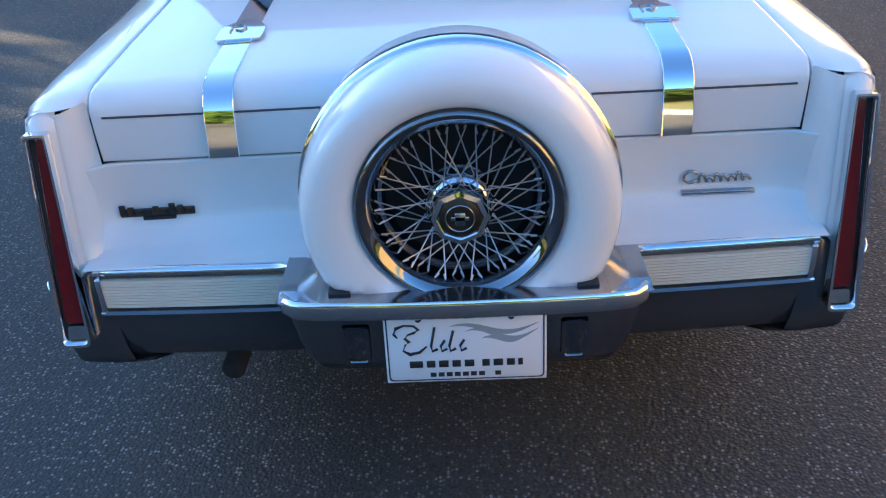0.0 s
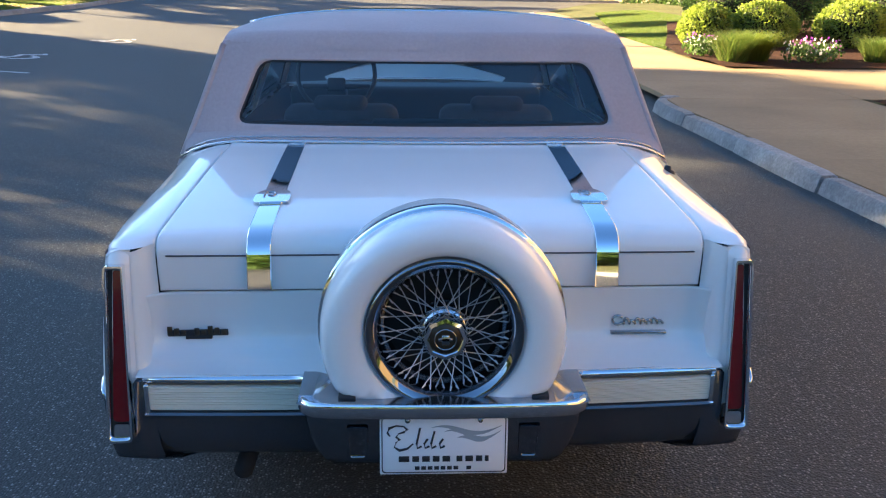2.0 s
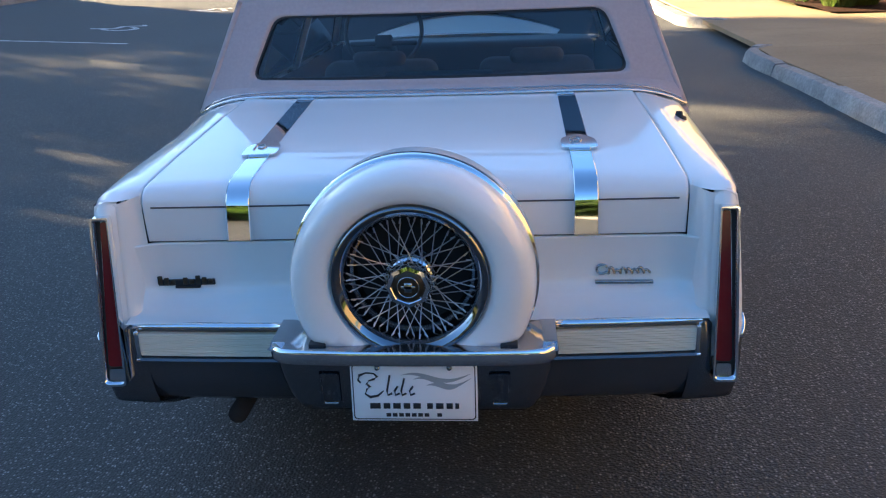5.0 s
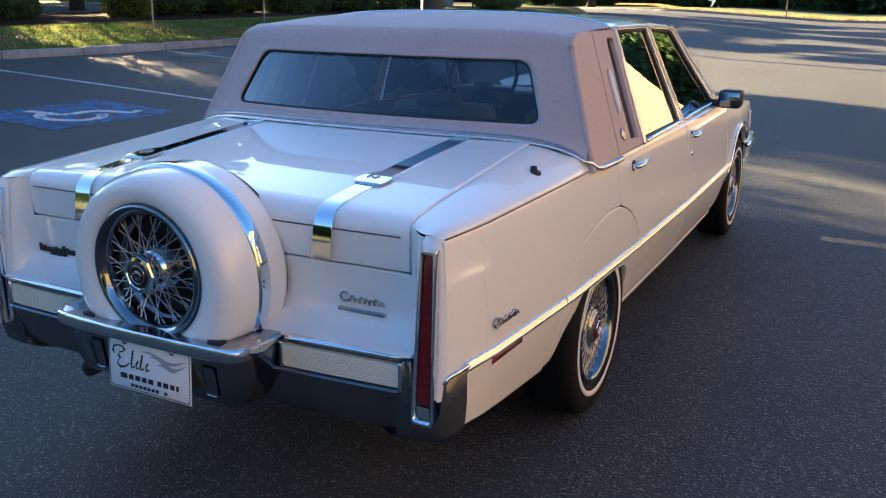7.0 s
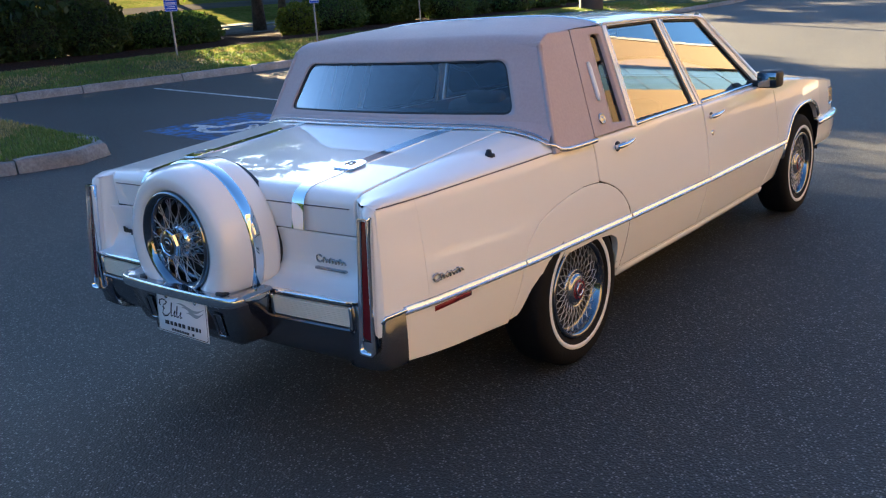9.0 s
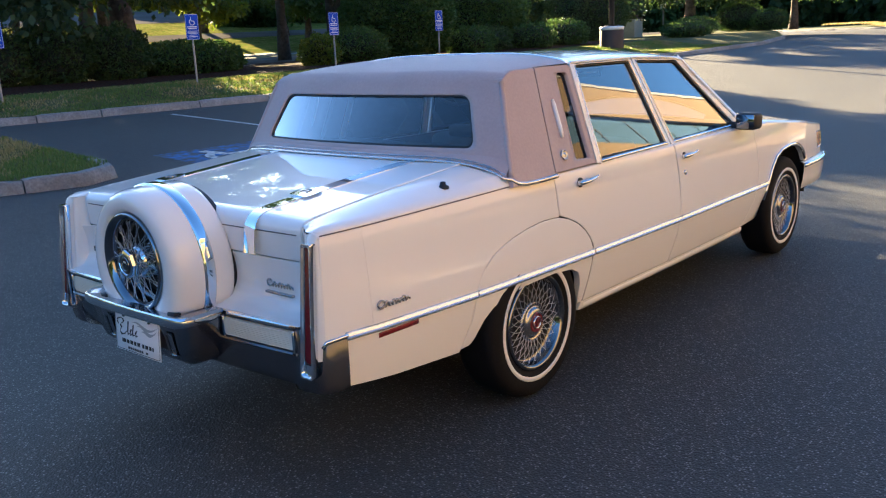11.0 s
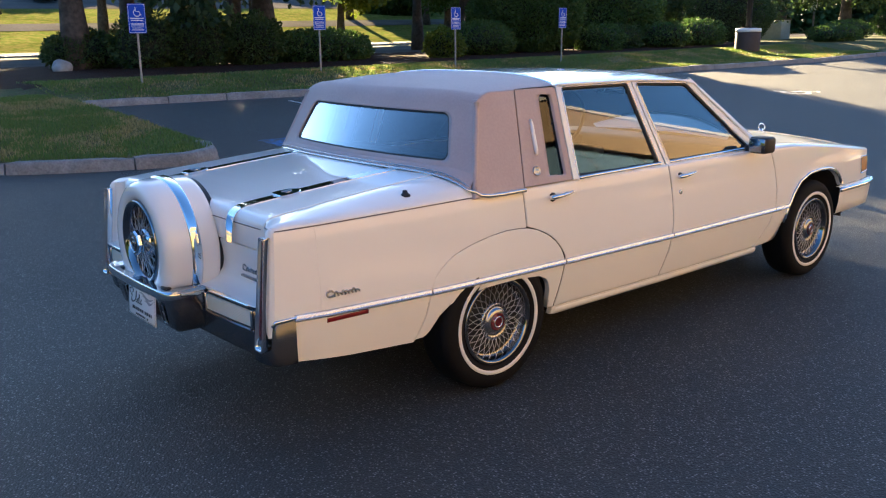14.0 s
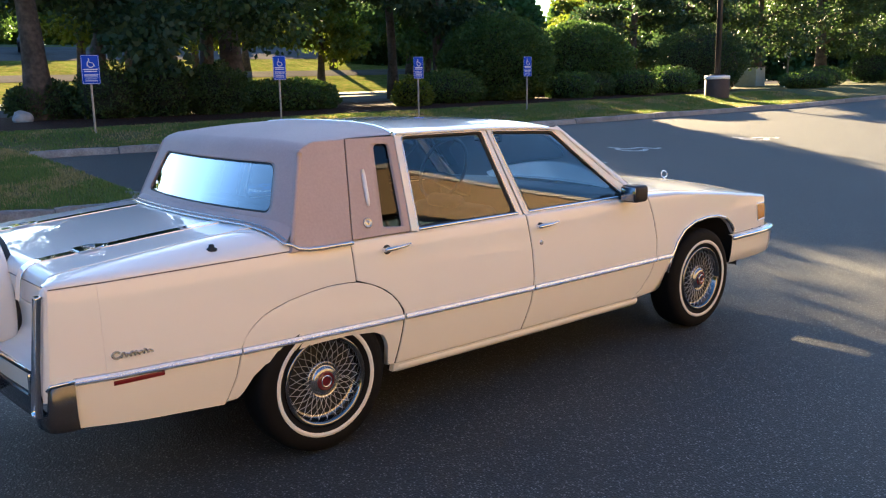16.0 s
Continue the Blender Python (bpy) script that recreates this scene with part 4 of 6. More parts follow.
# ---- wheels ----
def add_wheel(y, s, owner):
    """Whitewall tyre with a wire-spoked chrome cover."""
    prof = [(0.205, -0.07), (0.215, -0.085), (0.26, -0.098), (0.300, -0.095), (0.318, -0.080), (0.325, -0.055), (0.3255, 0.0), (0.325, 0.055), (0.318, 0.078), (0.300, 0.094), (0.275, 0.100), (0.252, 0.0985)]
    w = part("wheel", lathe(prof, 56, "x"), TYRE, owner, "road wheel with a whitewall tyre and wire cover")
    w.matrix_basis = pose(s * 0.775, y, 0.325) @ (pose(0, 0, 0) if s > 0 else pose(0, 0, 0, 0, 0, 180))
    part("whitewall", lathe([(0.252, 0.0975), (0.251, 0.1005), (0.234, 0.0995), (0.232, 0.096)], 56, "x"), WHITEWALL, w, "white tyre band")
    part("tyre_bead", lathe([(0.231, 0.0985), (0.218, 0.094), (0.205, 0.085), (0.198, 0.07)], 56, "x"), TYRE, w)
    part("rim", lathe([(0.209, 0.086), (0.207, 0.094), (0.200, 0.097), (0.190, 0.094), (0.184, 0.082), (0.180, 0.055), (0.172, 0.048), (0.165, 0.046)], 56, "x"), WHEEL_CHROME, w, "polished chrome rim")
    # near-black disc standing for the shade behind the spokes
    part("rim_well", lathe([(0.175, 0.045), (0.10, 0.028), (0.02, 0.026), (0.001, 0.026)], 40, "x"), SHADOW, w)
    part("hub", lathe([(0.088, 0.030), (0.088, 0.064), (0.083, 0.072), (0.076, 0.074), (0.074, 0.070), (0.062, 0.073), (0.060, 0.080), (0.052, 0.084), (0.044, 0.086)], 36, "x"), GREY_CHROME, w, "chrome hub")
    part("hub_cap", lathe([(0.044, 0.086), (0.042, 0.0905), (0.038, 0.092), (0.036, 0.0905), (0.020, 0.092), (0.0005, 0.0925)], 32, "x"), DARK_RED, w, "dark red enamel centre cap")
    part("hub_ring", lathe([(0.027, 0.0915), (0.027, 0.095), (0.022, 0.095), (0.022, 0.0915)], 28, "x"), CHROME, w)
    me = None
    n = 52
    for i in range(n):
        a = 2 * math.pi * i / n
        if me is None:
            lean = 0.42
            sp = part("spoke", tube([(0.072, 0.074 * math.cos(0), 0.0), (0.078, 0.128 * math.cos(lean * 0.55), 0.128 * math.sin(lean * 0.55)), (0.070, 0.180 * math.cos(lean), 0.180 * math.sin(lean))], 0.0014, 5), SPOKE, w)
            me = sp.data
            sp2 = part("spoke", tube([(0.066, 0.074, 0.0), (0.070, 0.128 * math.cos(-lean * 0.55), 0.128 * math.sin(-lean * 0.55)), (0.064, 0.180 * math.cos(-lean), 0.180 * math.sin(-lean))], 0.0014, 5), SPOKE, w)
            me2 = sp2.data
            sp.matrix_basis = sp2.matrix_basis = Matrix.Identity(4)
            sp2.matrix_basis = Matrix.Rotation(math.pi / n, 4, "X")
        else:
            sp = new("spoke", me if i % 2 == 0 else me2)
            sp.parent = w
            sp.matrix_basis = Matrix.Rotation(a, 4, "X")
    return w


for yy in (0.0, 2.891):
    for s in (1, -1):
        add_wheel(yy, s, car)
both("front_arch_lip", lambda s: tube([(s * (side_x(y, FRONT_OPEN(y)) + 0.004), y, FRONT_OPEN(y) + 0.010) for y in np.linspace(2.505, 3.262, 44)], 0.011, 6), CHROME, "bright chrome wheel arch lip")

# ---- cabin ----
def rear_y(x, z):
    """The back of the cabin: a steep face, bowed across."""
    corner = 0.02 - 0.37 * (1.35 - z)
    bow = float(np.interp(z, [0.98, 1.06, 1.27, 1.35], [0.13, 0.095, 0.06, 0.05]))
    return corner - bow + bow * (x / green_x(0.0, z)) ** 2


ROOF_TOP = curve1([(-0.03, 1.354), (0.05, 1.374), (0.12, 1.385), (0.18, 1.393), (0.28, 1.402), (0.4, 1.409), (0.55, 1.414), (0.75, 1.417), (1.0, 1.417), (1.2, 1.414), (1.4, 1.408), (1.55, 1.400), (1.65, 1.391), (1.75, 1.379), (1.86, 1.358)])
ROOF_EDGE = curve1([(-0.03, 1.335), (0.1, 1.352), (0.3, 1.362), (0.6, 1.366), (1.2, 1.362), (1.6, 1.345), (1.75, 1.325), (1.86, 1.30)])


def roof_point(k, y, lift=0.0):
    """k from -1 to 1 across the roof."""
    ze, zt = ROOF_EDGE(y), ROOF_TOP(y)
    xe = green_x(y, ze)
    a = abs(k)
    x = xe * math.copysign(1 - (1 - a) ** 1.15, k)
    z = ze + (zt - ze) * (1 - a ** 3.2) + lift
    return (x, y, z)


def roof_bm(y0, y1, ny, lift=0.0):
    def row(t):
        return [(*roof_point(k, lerp(y0(k), y1(k), t), lift),) for k in np.linspace(-1, 1, 41)]
    return from_rows([row(i / ny) for i in range(ny + 1)])


back_edge = lambda k: rear_y(0.685 * k, 1.345) + 0.05
band_y = lambda k: 0.535 + 0.05 * (1 - k * k)
part("vinyl_roof", roof_bm(back_edge, band_y, 16, 0.004), VINYL, car, "mauve vinyl covering of the rear roof")
def vinyl_edge():
    """The rounded turn from the back of the cabin to its roof."""
    rows = []
    for t in np.linspace(0, 1, 8):
        row = []
        for k in np.linspace(-1, 1, 41):
            p2 = Vector(roof_point(k, back_edge(k), 0.004))
            f = p2.x / green_x(0.0, 1.345)
            x0 = f * green_x(0.0, 1.305)
            p0 = Vector((x0, rear_y(x0, 1.305) - 0.001, 1.305))
            p1 = Vector((lerp(x0, p2.x, 0.7), rear_y(p2.x, min(1.35, p2.z)) + 0.003, p2.z - 0.004))
            row.append(p0 * (1 - t) ** 2 + p1 * 2 * t * (1 - t) + p2 * t * t)
        rows.append(row)
    return from_rows(rows)


part("vinyl_roof_edge", vinyl_edge(), VINYL, car)
part("roof_panel", roof_bm(band_y, lambda k: 1.70 + 0.13 * (1 - k * k), 20), PAINT, car, "cream-white painted front roof")
part("headliner", roof_bm(lambda k: back_edge(k) + 0.03, lambda k: 1.68 + 0.13 * (1 - k * k), 16, -0.03), HEADLINER, car)
part("roof_band", tube([Vector(roof_point(k, band_y(k), 0.005)) for k in np.linspace(-1, 1, 41)], 0.010, 6, flat=0.5), CHROME, car, "thin chrome band across the roof")

# rear window and its vinyl surround
WIN_IN = round_loop([(-0.655, 1.060), (0.655, 1.060), (0.572, 1.268), (-0.572, 1.268)], 0.045, 6)
WIN_OUT = round_loop([(-0.835, 0.985), (0.835, 0.985), (0.706, 1.326), (-0.706, 1.326)], [0.02, 0.02, 0.02, 0.02], 6)


def on_back(x, z, out=0.0):
    w = green_x(0, z)
    return (x, rear_y(max(-w, min(w, x)), z) - out, z)


surround = part("window_surround", ring(WIN_OUT, WIN_IN, on_back, 8, (0, 0.03, 0)), VINYL, car, "mauve vinyl rear window surround")
part("window_seal", ring(WIN_IN, round_loop([(-0.645, 1.068), (0.645, 1.068), (0.565, 1.261), (-0.565, 1.261)], 0.04, 6), lambda x, z: on_back(x, z, -0.004), 1), BLACK, surround)
rear_glass = part("rear_window", facing(pane(round_loop([(-0.656, 1.058), (0.656, 1.058), (0.574, 1.270), (-0.574, 1.270)], 0.045, 6), lambda x, z: on_back(x, z, -0.010)), (0, -1, 0.3)), REAR_GLASS, car, "tinted rear window glass")


def vinyl_skirt():
    """The foot of the vinyl, running out onto the deck."""
    rows = []
    for k in np.linspace(-1, 1, 41):
        x = 0.832 * k
        y0 = on_back(x, 1.03)[1]
        yb = lerp(-0.285, -0.155, abs(k) ** 2.2)
        zb = DECK(yb) + 0.016 * (1 - k * k) - 0.060 * abs(k) ** 9
        rows.append([(x * 0.99, y0, 1.045 - 0.02 * abs(k) ** 4), (x * 0.995, lerp(y0, yb, 0.4), lerp(1.035, zb, 0.55)), (x, lerp(y0, yb, 0.8), lerp(1.035, zb, 0.88)), (x, yb, zb)])
    return from_rows(rows)


part("vinyl_foot", vinyl_skirt(), VINYL, car)
foot_line = []
for k in np.linspace(-1, 1, 41):
    yb = lerp(-0.285, -0.155, abs(k) ** 2.2)
    foot_line.append((0.832 * k, yb - 0.004, DECK(yb) + 0.016 * (1 - k * k) - 0.060 * abs(k) ** 9 + 0.003))
ends = [(0.844, -0.128, 0.946), (0.853, -0.100, 0.928), (0.858, -0.05, 0.920), (0.863, 0.03, 0.919), (0.866, 0.168, 0.921)]
full = [(-x, y, z) for x, y, z in reversed(ends)] + foot_line + ends
part("vinyl_moulding", tube(full, [0.010] * 5 + [0.0048] * (len(full) - 10) + [0.010] * 5, 7), SATIN, car, "bright moulding round the foot of the vinyl")
part("vinyl_moulding", tube([(x * 0.992, y + 0.016, z + 0.012) for x, y, z in full[5:-5]], 0.0030, 6), SHELF_GREY, car)


def cabin_side(s, yl, yr, z0, z1, nu, nv, out=0.0):
    def fn(u, v):
        z = lerp(z0, z1, v)
        y = lerp(yl(z), yr(z), u)
        z = lerp(z0, z1 - 0.042 * (1 - smooth((y + 0.01) / 0.11)), v)
        y = lerp(yl(z), yr(z), u)
        return (s * (green_x(y, z) + out), y, z)
    return panel(fn, nu, nv, (-s * 0.025, 0, 0), size=(0.3, 0.4))


C_BACK = lambda z: 0.02 - 0.37 * (1.35 - z)
C_SEAM = curve1([(0.92, 0.172), (1.38, 0.262)])
both("vinyl_pillar", lambda s: cabin_side(s, C_BACK, lambda z: C_SEAM(z) - GAP, 0.916, 1.362, 14, 14, 0.003), VINYL, "mauve vinyl rear pillar")
both("pillar_corner", lambda s: tube([(s * (green_x(0, z) - 0.006), C_BACK(z) + 0.006, z) for z in np.linspace(0.945, 1.316, 12)], 0.0125, 8), VINYL)

for s in (1, -1):
    side = lambda y, z, o=0.0: (s * (green_x(y, z) + o), y, z)
    n4 = lambda q, r: round_loop(q, r, 5)
    # vinyl-covered rear of the door, with the small upright window
    out_l = n4([(0.176, 0.932), (0.500, 0.932), (0.535, 1.362), (0.262, 1.362)], [0.004, 0.004, 0.02, 0.004])
    in_l = n4([(0.352, 0.965), (0.466, 0.955), (0.494, 1.328), (0.406, 1.334)], [0.012, 0.012, 0.02, 0.03])
    vp = part("vinyl_door_pillar", ring(out_l, in_l, lambda y, z: side(y, z, 0.003), 5, (-s * 0.022, 0, 0), ring(out_l, out_l, lambda y, z: side(y, z, -0.02), 1, (s * 0.023, 0, 0))), VINYL, car, "mauve vinyl door pillar round a small opera window")
    part("opera_window", facing(pane(in_l, lambda y, z: side(y, z, -0.014)), (s, 0, 0)), DARK_GLASS, vp, "small dark upright window")
    part("opera_backing", pane(in_l, lambda y, z: side(y, z, -0.05)), DASH, vp)
    lamp_path = [side(0.298 + 0.014 * t, lerp(1.065, 1.225, t), 0.008) for t in np.linspace(0, 1, 8)]
    part("opera_lamp", tube(lamp_path, [0.006, 0.010, 0.010, 0.010, 0.010, 0.010, 0.010, 0.006], 8), PLATE, vp, "slim pale opera lamp")
    em = side(0.272, 0.993, 0.004)
    part("pillar_emblem", lathe([(0.024, 0.0), (0.024, 0.005), (0.019, 0.007), (0.017, 0.004), (0.010, 0.005), (0.001, 0.008)], 20, "x", centre=(0, 0, 0)), SILVER, vp, "small round silver emblem").matrix_basis = pose(*em, 0, -20 * s, 0 if s > 0 else 180)
    # chrome upright band between vinyl and windows
    bl = n4([(0.503, 0.930), (0.532, 0.930), (0.572, 1.366), (0.538, 1.366)], 0.003)
    part("pillar_band", pane(bl, lambda y, z: side(y, z, 0.008), ring(bl, bl, lambda y, z: side(y, z, -0.02), 1, (s * 0.028, 0, 0))), PAINT, car, "wide cream-white band beside the rear door window")
    # door window frames and glass
    rear_in = [(0.562, 0.948), (1.195, 0.942), (1.106, 1.342), (0.592, 1.346)]
    rear_mid = [(0.548, 0.934), (1.214, 0.928), (1.122, 1.356), (0.580, 1.360)]
    rear_out = [(0.534, 0.921), (1.252, 0.921), (1.152, 1.366), (0.572, 1.368)]
    front_in = [(1.318, 0.942), (2.105, 0.942), (1.660, 1.318), (1.208, 1.340)]
    front_mid = [(1.300, 0.930), (2.128, 0.930), (1.668, 1.333), (1.192, 1.354)]
    front_out = [(1.268, 0.921), (2.225, 0.921), (1.700, 1.350), (1.162, 1.366)]
    for nm, fi, fm, fo in (("rear", rear_in, rear_mid, rear_out), ("front", front_in, front_mid, front_out)):
        df = part("window_frame", ring(n4(fo, 0.012), n4(fm, 0.02), lambda y, z: side(y, z, 0.004), 2, (-s * 0.02, 0, 0), ring(n4(fo, 0.012), n4(fo, 0.012), lambda y, z: side(y, z, -0.03), 1, (s * 0.034, 0, 0))), PAINT, car, "cream-white door window frame")
        part("window_seal", ring(n4(fm, 0.02), n4(fi, 0.022), lambda y, z: side(y, z, -0.004), 2, (-s * 0.01, 0, 0)), BLACK, df, "black rubber window seal")
        part("window_trim", tube([side(y, z, 0.004) for y, z in n4(fm, 0.02)], 0.0035, 6, closed=True), SATIN, df, "thin chrome window surround")
        part("belt_moulding", tube([side(y, 0.934, 0.006) for y in np.linspace(fm[0][0], fm[1][0], 8)], 0.009, 6), CHROME, df, "chrome sill below the window")
        part("window_glass", facing(pane(n4([(a, b) for a, b in fi], 0.022), lambda y, z: side(y, z, -0.010)), (s, 0, 0)), GLASS, df, "tinted door window glass")
    part("drip_rail", tube([(s * (green_x(y, ROOF_EDGE(y)) + 0.006), y, ROOF_EDGE(y) + 0.004) for y in np.linspace(0.55, 1.74, 20)] + [(s * (green_x(y, z) + 0.008), y, z) for y, z in ((1.80, 1.275), (1.98, 1.135), (2.16, 0.985))], 0.0075, 6), PAINT, car)
    # windscreen pillar
    part("windscreen_pillar", from_rows([[(s * (green_x(y, z) + 0.005), y, z), (s * (green_x(y, z) + 0.004), y + 0.03, z + 0.012), (s * (green_x(y, z) - 0.035), y + 0.075, z + 0.016), (s * (green_x(y, z) - 0.05), y + 0.06, z)] for y, z in ((1.69, 1.345), (1.80, 1.262), (1.98, 1.125), (2.18, 0.965), (2.24, 0.91))]), PAINT, car)

# bonnet, scuttle, windscreen
def scr(x, t):
    """The windscreen, t from base to top."""
    w = lerp(0.79, 0.625, t)
    k = (x / w) ** 2
    return (x, lerp(2.44 - 0.22 * k, 1.82 - 0.12 * k, t), lerp(0.945, 1.352 - 0.03 * k, t))


part("windscreen", facing(from_rows([[scr(lerp(0.785, 0.62, t) * k, t) for k in np.linspace(-1, 1, 21)] for t in np.linspace(0, 1, 8)]), (0, 1, 0.5)), SCREEN_GLASS, car, "tinted windscreen glass")
part("windscreen_trim", tube([scr(lerp(0.785, 0.62, 1) * k, 1.0) for k in np.linspace(-1, 1, 15)], 0.01, 6), CHROME, car)
BONNET_Z = curve1([(2.28, 0.952), (2.6, 0.945), (3.0, 0.918), (3.4, 0.872), (3.65, 0.832), (3.76, 0.800), (3.79, 0.76)])


def bonnet():
    def fn(u, v):
        y = lerp(2.30, 3.78, v)
        k = lerp(-1, 1, u)
        x = k * lerp(0.735, 0.70, v)
        z = lerp(SHOULDER(y) + 0.012, BONNET_Z(y) + 0.012, 1 - abs(k) ** 2.4)
        return (x, y + 0.06 * (1 - k * k) * v - 0.0, z)
    return panel(fn, 30, 30, (0, 0, -0.03), size=(1.4, 1.5))


part("bonnet", bonnet(), PAINT, car)
both("front_fender_top", lambda s: from_rows([[(s * side_x(y, SHOULDER(y)), y, SHOULDER(y)), (s * (side_x(y, SHOULDER(y)) - 0.008), y, SHOULDER(y) + 0.008), (s * (side_x(y, SHOULDER(y)) - 0.03), y, SHOULDER(y) + 0.014), (s * 0.735, y, SHOULDER(y) + 0.014)] for y in np.linspace(2.24, 3.745, 26)]), PAINT)
part("scuttle", from_rows([[(x, y - 0.16 * (x / 0.8) ** 2, z) for x in np.linspace(-0.84, 0.84, 13)] for y, z in ((2.46, 0.935), (2.36, 0.94), (2.30, 0.938))]), DASH, car)
part("front_face", from_rows([[(x, 3.80 + 0.05 * (1 - (x / 0.8) ** 2) - 0.06 * (abs(x) > 0.74), z) for x in np.linspace(-0.79, 0.79, 17)] for z in (0.745, 0.72, 0.60, 0.55)]), GREY_CHROME, car)
orn = part("bonnet_ornament", lathe([(0.026, -0.003), (0.030, 0.0), (0.026, 0.003), (0.021, 0.0)], 20, "y", closed=True), CHROME, car, "small upright chrome wreath ornament")
orn.matrix_basis = pose(0, 3.68, 0.885)
part("ornament_base", lathe([(0.014, -0.045), (0.008, -0.03), (0.004, -0.02)], 10, "z"), CHROME, orn)
for s in (1, -1):
    lp = round_loop([(3.615, 0.618), (3.738, 0.628), (3.738, 0.732), (3.607, 0.738)], 0.006, 3)
    cl = part("cornering_lamp", pane(lp, lambda y, z: (s * (side_x(y, z) + 0.003), y, z), ring(lp, lp, lambda y, z: (s * (side_x(y, z) - 0.023), y, z), 1, (s * 0.026, 0, 0))), AMBER, car, "amber cornering lamp in the fender")
    part("lamp_frame", tube([(s * (side_x(y, z) + 0.002), y, z) for y, z in lp], 0.005, 5, closed=True), CHROME, cl)


def front_bumper():
    path = [(0.870, 3.232), (0.868, 3.30), (0.866, 3.45), (0.855, 3.62), (0.835, 3.76), (0.80, 3.86), (0.70, 3.93), (0.40, 3.98), (0, 4.0)]
    path = path + [(-x, y) for x, y in reversed(path[:-1])]
    return from_rows([[(x * k, y, z) for k, z in ((0.97, 0.568), (1.0, 0.566), (1.008, 0.555), (1.006, 0.53), (0.999, 0.45), (0.985, 0.385), (0.95, 0.365))] for x, y in path]), path


fb, fpath = front_bumper()
fbumper = part("front_bumper", fb, PAINT, car, "cream-white front bumper with a chrome strip")
part("bumper_moulding", tube([(x * 1.008, y + 0.004, 0.548) for x, y in fpath], 0.018, 8, flat=0.9), CHROME, fbumper, "bright chrome bumper strip")

# ---- door handles, locks, mirrors ----
for s in (1, -1):
    for hy, hz in ((0.405, 0.868), (1.405, 0.856)):
        X = side_x(hy, hz)
        h = part("door_handle", tube([(s * (X + 0.004), hy - 0.075, hz - 0.004), (s * (X + 0.022), hy - 0.062, hz), (s * (X + 0.030), hy - 0.03, hz + 0.003), (s * (X + 0.026), hy + 0.03, hz + 0.006), (s * (X + 0.018), hy + 0.075, hz + 0.010)], [0.013, 0.016, 0.013, 0.009, 0.006], 8, flat=0.75), CHROME, car, "chrome pull door handle")
        part("handle_plate", lathe([(0.022, -0.004), (0.022, 0.002), (0.0005, 0.003)], 16, "x"), BLACK, h).matrix_basis = pose(s * X, hy - 0.05, hz - 0.004)
    X = side_x(1.36, 0.77)
    part("door_lock", lathe([(0.013, -0.003), (0.013, 0.005), (0.008, 0.006), (0.0005, 0.004)], 14, "x"), CHROME, car, "small chrome door lock").matrix_basis = pose(s * X, 1.355, 0.768, 0, 0, 0 if s > 0 else 180)
    mir = part("door_mirror", box(min(s * 0.862, s * 0.985), max(s * 0.862, s * 0.985), 2.03, 2.145, 0.915, 1.012, 0.022, 3), BLACK, car, "black door mirror in a chrome-edged housing")
    part("mirror_face", box(min(s * 0.875, s * 0.975), max(s * 0.875, s * 0.975), 2.0275, 2.031, 0.925, 1.003, 0.001, 1), MIRROR, mir)
    part("mirror_arm", box(min(s * 0.80, s * 0.875), max(s * 0.80, s * 0.875), 2.06, 2.12, 0.918, 0.955, 0.008, 2), BLACK, mir)

ant = part("antenna_base", lathe([(0.024, 0.0), (0.022, 0.010), (0.012, 0.014), (0.010, 0.026), (0.0005, 0.028)], 16, "z"), BLACK, car, "retracted black aerial mount")
ant.matrix_basis = pose(0.764, -0.449, 0.956)

# ---- luggage straps on the boot lid ----
for xc in (-0.43, 0.43):
    rows = []
    for t in np.linspace(0.05, 0.985, 60):
        foot = 0.028 * max(0.0, (t - 0.865) / 0.12)
        rows.append([deck_point(xc + dx, t, o + foot) for dx, o in ((-0.029, 0.0), (-0.029, 0.002), (-0.0275, 0.003), (0.0275, 0.003), (0.029, 0.002), (0.029, 0.0))])
    st = part("luggage_strap", from_rows(rows), CHROME, boot_lid, "mirror-bright chrome strap with a buckle")
    sharp(st, 30)
    b0 = 0.612
    lp = round_loop([(-0.048, -0.040), (0.048, -0.040), (0.048, 0.012), (0.0, 0.050), (-0.048, 0.012)], [0.012, 0.012, 0.018, 0.03, 0.018], 4)
    part("buckle", pane(lp, lambda a, c: deck_point(xc + a, b0 - c * 1.4, 0.009), ring(lp, lp, lambda a, c: deck_point(xc + a, b0 - c * 1.4, 0.002), 1, (0, 0, 0.007)), 3), CHROME, st, "rounded chrome buckle")
    part("buckle_tongue", tube([deck_point(xc + a, b0 - c * 1.4, 0.0098) for a, c in ((-0.022, -0.012), (-0.022, 0.012), (0.0, 0.014), (0.008, 0.0), (0.0, -0.010), (-0.012, -0.004))], 0.0026, 6), GREY_CHROME, st)

# ---- emblems on the tail: plain shapes ----
def on_tail(x, z, out=0.004):
    y = float(np.interp(z, [0.645, 0.672, 0.70, 0.74, 0.79], [-1.066, -1.052, -1.049, -1.052, -1.06])) - 0.012 * (1 - (x / 0.7) ** 2)
    return (x, y - out, z)


